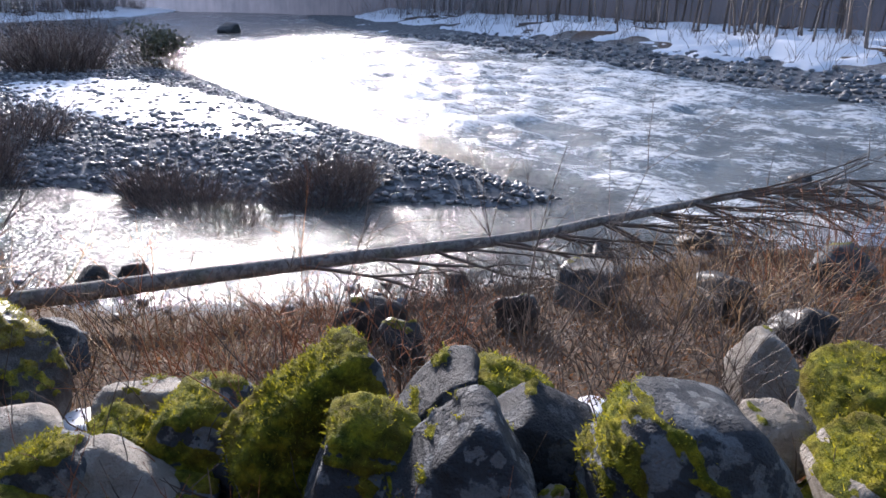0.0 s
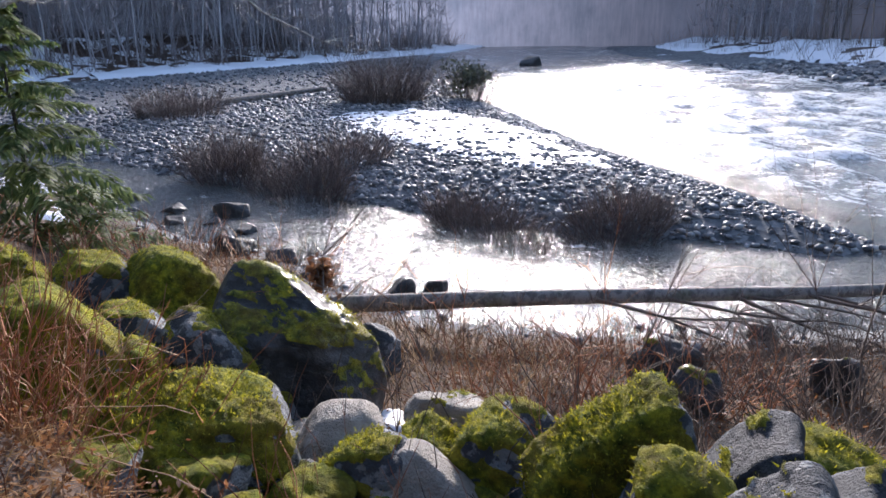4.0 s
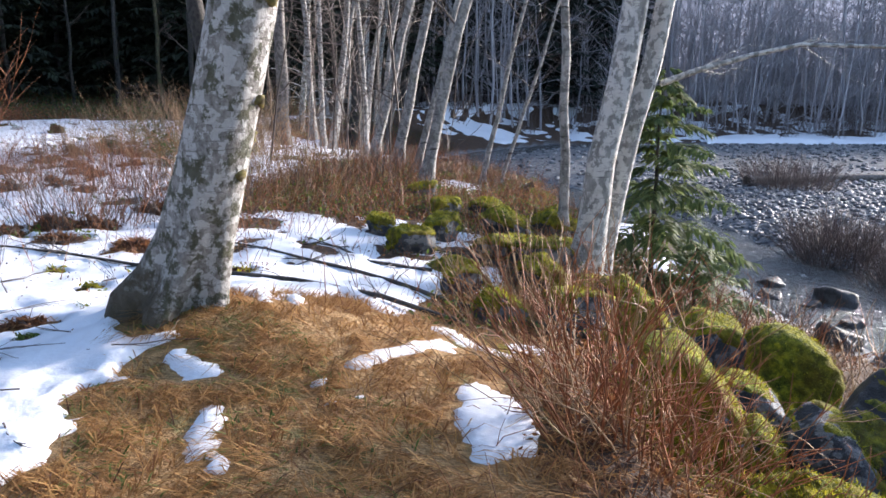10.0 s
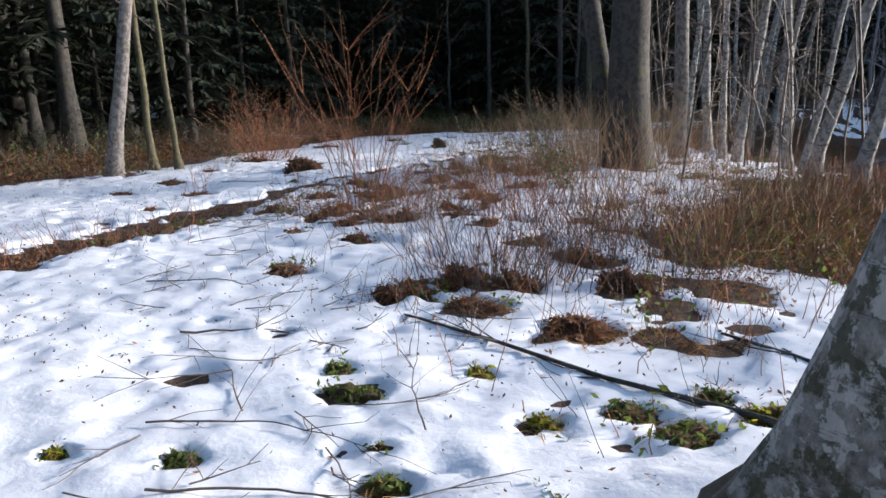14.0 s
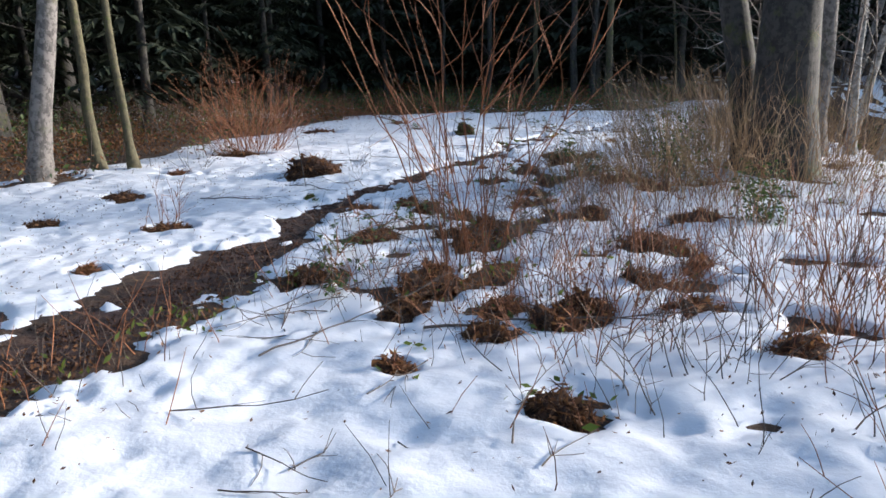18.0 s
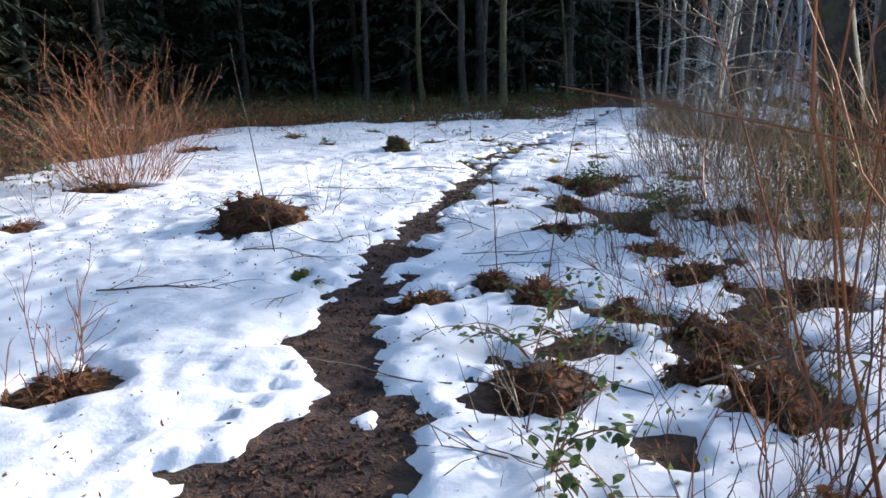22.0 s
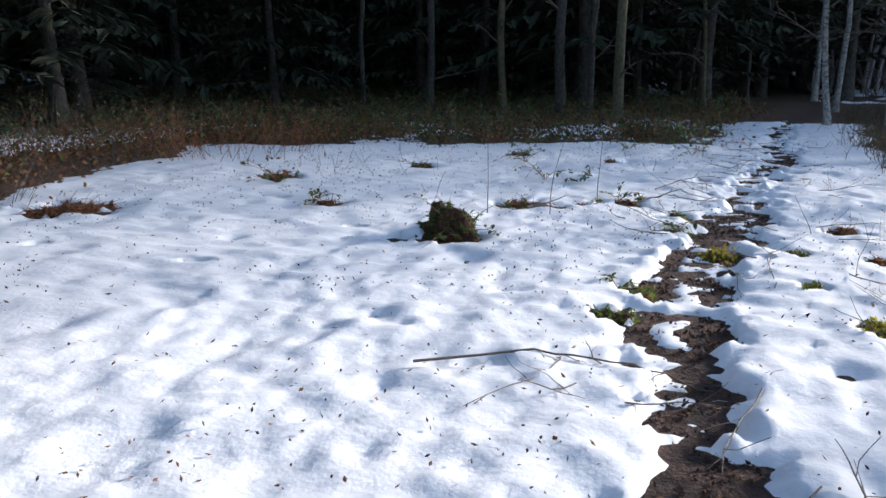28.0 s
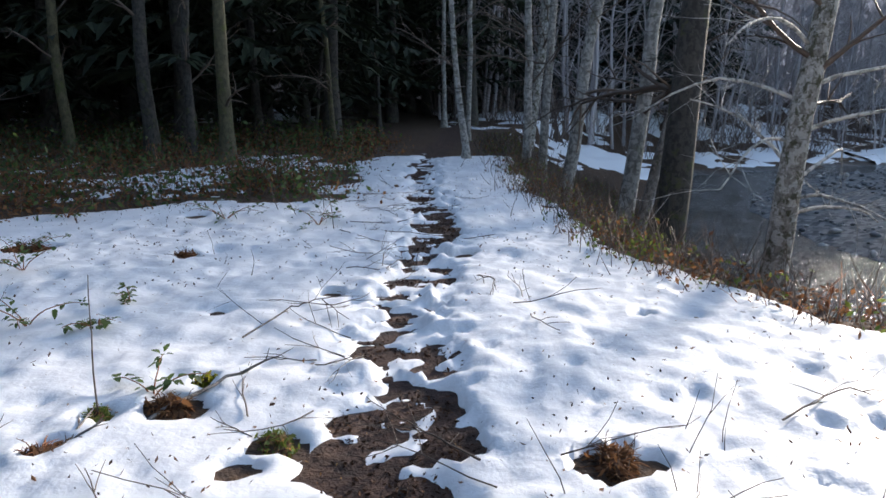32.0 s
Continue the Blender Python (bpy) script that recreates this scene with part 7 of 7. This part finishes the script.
# ---- single things along the walk ----
def dead_branch(pts, r, seed, mat=None, forks=6, label="bare dead branch lying on the snow", name="dead_branch", lift=0.02):
    rng = np.random.default_rng(seed)
    xs, ys = np.array([p[0] for p in pts]), np.array([p[1] for p in pts])
    z = ground(xs, ys) + np.maximum(snow_depth(xs, ys), 0) + lift + np.array([p[2] if len(p) > 2 else 0 for p in pts])
    line = np.stack([xs, ys, z], -1)
    t = np.linspace(0, len(pts) - 1, len(pts) * 4)
    line = np.stack([np.interp(t, range(len(pts)), line[:, k]) for k in range(3)], -1) + rng.normal(size=(len(t), 3)) * r * 0.4
    r = r * 0.6
    b = Build()
    tube(b, line, np.linspace(r, r * 0.35, len(t)), 6)
    for k in range(forks):
        i = int(rng.integers(1, len(t)))
        d = line[i] - line[i - 1]
        twigs(b, rng, line[i], d / np.linalg.norm(d) + rng.normal(size=3) * np.array([0.6, 0.6, 0.15]), rng.uniform(0.15, 0.5), r * 0.5, 1, 0.02)
    return tagged(new(name, b.mesh(name, mat or MAT_TWIG)), label, "branch", "dead branches")


dead_branch([(-4.6, 3.6), (-4.2, 3.9), (-3.8, 4.0), (-3.5, 4.4)], 0.010, 401)
dead_branch([(-5.2, 4.0), (-4.7, 4.3), (-4.2, 4.35)], 0.009, 402)
dead_branch([(-4.0, 4.6), (-4.3, 4.9, 0.05), (-4.45, 5.2, 0.2)], 0.008, 403)
dead_branch([(-7.6, 5.6), (-7.0, 5.9), (-6.6, 5.9)], 0.010, 404)
dead_branch([(-6.2, 4.9), (-5.7, 5.3), (-5.0, 5.2)], 0.014, 405)
dead_branch([(-8.9, 7.6), (-8.7, 8.2, 0.05), (-8.5, 8.7, 0.15)], 0.010, 406)
dead_branch([(-13.2, 10.9), (-12.8, 11.1), (-12.4, 11.15)], 0.012, 407)
dead_branch([(-12.9, 12.2), (-12.5, 12.2), (-12.15, 12.0)], 0.012, 408)
dead_branch([(-14.3, 14.6), (-13.8, 14.7), (-13.4, 14.65)], 0.011, 409)
dead_branch([(-13.9, 15.4), (-13.3, 15.5), (-12.8, 15.6)], 0.010, 410)
dead_branch([(-13.6, 17.4), (-13.1, 17.8), (-12.6, 17.9), (-12.2, 17.8)], 0.013, 411, forks=10)
dead_branch([(-13.2, 23.3), (-12.95, 23.7, 0.06), (-12.75, 23.75, 0.1), (-12.55, 23.6)], 0.010, 412, label="angled dead twig propped in the snow")
dead_branch([(-14.3, 21.6), (-13.8, 21.9), (-13.4, 22.4), (-13.1, 22.7)], 0.035, 413, MAT_LOG, 8, "mossy rotten branch half sunk in snow")
dead_branch([(-11.55, 24.6), (-11.45, 24.4, 0.03), (-11.5, 24.1)], 0.010, 414)
dead_branch([(-10.9, 19.4), (-10.4, 19.2, 0.1), (-9.9, 18.7, 0.1), (-9.7, 18.3)], 0.010, 415, label="arching bramble cane over the snow")
dead_branch([(-11.9, 21.7), (-12.1, 22.1), (-12.3, 22.35)], 0.010, 416)
dead_branch([(-10.4, 22.0), (-9.9, 22.3), (-9.6, 22.2)], 0.010, 417)
dead_branch([(-8.3, 8.4), (-7.7, 8.8, 0.05), (-7.0, 8.9, 0.1)], 0.016, 418)
dead_branch([(-9.4, 10.5), (-8.9, 10.9, 0.1), (-8.3, 11.0, 0.05)], 0.014, 419)
# poles leaning on the wooded bank
dead_branch([(-9.7, 30.6), (-9.3, 31.2, 0.25), (-8.6, 31.8, 0.6)], 0.03, 420, MAT_LOG, 4, "fallen pole leaning on the wooded bank")
for k in range(16):
    q = np.random.default_rng(430 + k)
    x, y = q.uniform(-9.3, -7.6), q.uniform(23.6, 29.5)
    a = q.uniform(0, 6.283)
    dead_branch([(x, y), (x + 0.5 * math.cos(a), y + 0.5 * math.sin(a), 0.08), (x + 1.0 * math.cos(a), y + 1.0 * math.sin(a), 0.02)], 0.012, 430 + k, MAT_LOG if k % 2 else MAT_TWIG, 5, "dead stick heaped on the bank edge")


def bramble(x, y, seed, canes=4, reach=0.6, leaves=4, leaf=0.027, label="arching bramble with dark green leaves in the snow"):
    """Arching canes with broad leaves in threes."""
    rng = np.random.default_rng(seed)
    ob = thing("bramble", (x, y, gz(x, y) + max(0.0, float(snow_depth(np.array([x]), np.array([y]))[0]))), label, "bramble", "brambles")
    for c_ in range(canes):
        a = rng.uniform(0, 6.283)
        b = Build()
        p = wander(rng, (0, 0, -0.02), (math.cos(a) * 0.6, math.sin(a) * 0.6, 1.0), reach * rng.uniform(0.6, 1.2), 8, 0.08, 0.2)
        tube(b, p, np.linspace(0.005, 0.002, 8), 4)
        part("cane", b.mesh("cane", MAT_REDTWIG), ob)
        b = Build()
        for k in range(leaves):
            i = int(rng.integers(2, 8))
            for j in range(3):
                e = rng.normal(size=3) * np.array([1, 1, 0.35])
                e = e / np.linalg.norm(e)
                w = np.cross(e, (0, 0, 1.0))
                w = w / (np.linalg.norm(w) + 1e-9)
                s = leaf * rng.uniform(0.7, 1.4)
                o = p[i] + e * 0.015
                up = np.array([0, 0, 0.25 * s])
                b.add([o, o + e * s * 0.6 + w * s * 0.55 + up, o + e * s * 1.3 + w * s * 0.45, o + e * s * 1.9 - up, o + e * s * 1.3 - w * s * 0.45, o + e * s * 0.6 - w * s * 0.55 + up], [[0, 1, 2, 3, 4, 5]])
        tagged(part("leaves", b.mesh("leaves", MAT_LEAF, False), ob), kind="stuff")
    return ob


brng = np.random.default_rng(91)
for k, (x, y, c_, r) in enumerate([
        (-9.95, 9.6, 5, 0.6), (-9.7, 9.2, 5, 0.55), (-9.3, 8.9, 4, 0.4), (-10.2, 10.6, 5, 0.6), (-10.35, 11.6, 5, 0.5), (-10.0, 10.9, 5, 0.5), (-11.9, 11.6, 1, 0.15), (-9.4, 12.5, 5, 0.6), (-10.4, 13.2, 4, 0.5), (-10.6, 14.5, 4, 0.5), (-10.7, 16.6, 6, 0.45), (-10.3, 16.2, 6, 0.5), (-9.6, 15.0, 5, 0.6),
        (-14.2, 23.6, 3, 0.3), (-14.7, 23.7, 4, 0.6), (-15.4, 25.1, 5, 0.5), (-14.2, 24.2, 3, 0.2), (-14.5, 20.2, 7, 0.55), (-14.3, 21.7, 6, 0.4), (-16.6, 21.0, 5, 0.4), (-17.8, 22.0, 5, 0.5), (-16.8, 24.2, 4, 0.3), (-15.8, 26.0, 6, 0.4), (-14.2, 27.4, 6, 0.5), (-13.1, 27.2, 6, 0.5), (-13.5, 22.5, 3, 0.3), (-13.0, 29.0, 6, 0.4), (-16.2, 27.8, 6, 0.5),
        (-8.0, 16.0, 6, 0.8), (-8.6, 17.4, 6, 0.8), (-12.7, 21.2, 3, 0.2), (-12.9, 19.2, 3, 0.2), (-11.2, 20.5, 3, 0.2), (-9.0, 20.0, 6, 0.6)]):
    bramble(x, y, 600 + k, c_, r)

# tall thin sapling stems standing by the trail
for k, (x, y, h, lx) in enumerate([(-12.6, 12.2, 1.75, -0.03), (-10.7, 12.0, 1.0, 0.0), (-10.35, 11.95, 1.3, 0.08), (-16.9, 13.0, 1.6, 0.05), (-9.0, 9.6, 1.3, 0.1), (-10.2, 14.2, 1.6, 0.0), (-14.0, 21.4, 0.9, 0.05), (-14.6, 21.2, 1.0, -0.05), (-13.7, 22.3, 0.8, 0.0), (-12.9, 27.0, 0.8, 0.0)]):
    q = np.random.default_rng(660 + k)
    b = Build()
    p = wander(q, (0, 0, -0.05), (lx, 0, 1), h, 9, 0.05)
    tube(b, p, np.linspace(0.006, 0.002, 9), 5)
    ob = new("sapling", b.mesh("sapling", MAT_TWIG))
    ob.location = (x, y, gz(x, y))
    tagged(ob, "thin bare sapling stem standing by the trail", "sapling", "saplings")

# bare sapling with a wad of dead leaves before the shallows
sn_ = thing("sapling", (2.75, 5.0, gz(2.75, 5.0)), "bare sapling holding a wad of dead leaves", "sapling", "saplings")
q = np.random.default_rng(680)
b = Build()
stem = np.array([(0, 0, -0.1), (0.08, 0.1, 0.2), (0.25, 0.35, 0.45), (0.45, 0.7, 0.62), (0.6, 0.95, 0.85), (0.8, 1.1, 1.05)])
stem[:, 2] += 0.0
tube(b, stem, np.linspace(0.014, 0.005, 6), 5)
for k in range(14):
    i = int(q.integers(2, 6))
    twigs(b, q, stem[i], (q.normal() * 0.8, q.normal() * 0.5, 0.6), q.uniform(0.3, 0.9), 0.005, 1, 0.01)
part("stem", b.mesh("stem", MAT_TWIG), sn_)
b = Build()
for k in range(260):
    p = np.array([0.55, 0.9, 0.66]) + q.normal(size=3) * np.array([0.055, 0.055, 0.09])
    u, w = q.normal(size=3) * 0.03, q.normal(size=3) * 0.018
    b.add([p - u, p + w, p + u, p - w], [[0, 1, 2, 3]])
part("leaf_wad", b.mesh("leaf_wad", MAT_DEADLEAF, False), sn_, "clump of brown dead leaves")

# bare saplings rising from the bank before the river
for k, (x, y, h) in enumerate([(3.4, 2.6, 1.5), (3.7, 2.9, 1.2), (4.9, 1.4, 2.3), (3.1, 3.4, 1.2), (5.6, 0.6, 1.4), (2.2, 4.9, 1.2), (4.2, 2.2, 1.1), (2.9, 2.2, 1.0), (6.6, 1.2, 1.2), (3.2, 6.3, 1.0)]):
    q = np.random.default_rng(690 + k)
    ob = thing("sapling", (x, y, gz(x, y)), "thin bare branching sapling on the river bank", "sapling", "saplings")
    for c_ in range(int(q.integers(2, 5))):
        b = Build()
        twigs(b, q, (0, 0, -0.05), (q.normal() * 0.25, q.normal() * 0.25, 1.0), h * q.uniform(0.7, 1.1), 0.008, 2, -0.005)
        part("stem", b.mesh("stem", MAT_REDTWIG if k % 2 else MAT_TWIG), ob)

# small bare shrubs standing in the snow beside the trail
for k, (x, y, h, n) in enumerate([(-9.3, 9.3, 0.75, 9), (-9.0, 9.95, 0.85, 12), (-8.55, 10.5, 0.8, 12), (-8.1, 9.7, 0.8, 14), (-7.8, 10.9, 0.9, 14), (-8.8, 11.6, 0.9, 12), (-9.55, 11.0, 0.8, 12), (-9.9, 12.4, 0.75, 10), (-9.35, 13.2, 0.9, 12), (-8.8, 12.6, 0.9, 12), (-9.2, 14.5, 1.0, 14), (-10.0, 9.9, 0.6, 8), (-12.4, 9.7, 0.6, 8), (-16.0, 13.2, 0.8, 10), (-9.0, 10.75, 0.9, 12), (-7.4, 9.0, 0.8, 12), (-6.6, 8.6, 0.8, 12), (-9.9, 15.6, 0.9, 12), (-10.2, 13.6, 0.7, 9), (-12.9, 13.9, 0.6, 7), (-9.1, 9.0, 0.7, 8)]):
    thicket("bare_shrub", x, y, 0.22, 0.22, n, h, MAT_TWIG if k % 3 else MAT_REDTWIG, 900 + k, "thin bare grey-brown shrub standing in the snow", lean=0.55, fork=6, group="bare shrubs", thick=0.0042, wob=0.12, single=True)


def holly(x, y, h, spread, seed):
    """A loose evergreen shrub: a few stems, glossy leaves in sprays."""
    rng = np.random.default_rng(seed)
    ob = thing("evergreen_shrub", (x, y, gz(x, y)), "loose evergreen shrub with glossy dark green leaves", "shrub", "shrubs")
    b = Build()
    for k in range(9):
        a = rng.uniform(0, 6.283)
        line = wander(rng, (0, 0, -0.05), (0.5 * math.cos(a), 0.5 * math.sin(a), 1), h * rng.uniform(0.6, 1.1), 8, 0.12)
        sb = Build()
        tube(sb, line, np.linspace(0.010, 0.003, 8), 5)
        part("stem", sb.mesh("stem", MAT_TWIG), ob)
        for j in range(60):
            i = int(rng.integers(2, 8))
            o = line[i] + rng.normal(size=3) * spread * 0.3
            e = rng.normal(size=3) * np.array([1, 1, 0.5])
            e /= np.linalg.norm(e)
            w = np.cross(e, rng.normal(size=3))
            w /= np.linalg.norm(w) + 1e-9
            q = rng.uniform(0.02, 0.035)
            b.add([o - e * q, o + w * q * 0.45, o + e * q, o - w * q * 0.45], [[0, 1, 2, 3]])
    tagged(part("leaves", b.mesh("leaves", MAT_LEAF, False), ob), kind="stuff")


for k, (x, y, h) in enumerate([(-8.1, 14.4, 1.2), (-8.5, 14.9, 0.7), (-10.45, 16.3, 0.35), (-9.6, 14.8, 0.4), (-6.9, 12.4, 0.6)]):
    holly(x, y, h, 0.5 if h > 0.6 else 0.3, 950 + k)
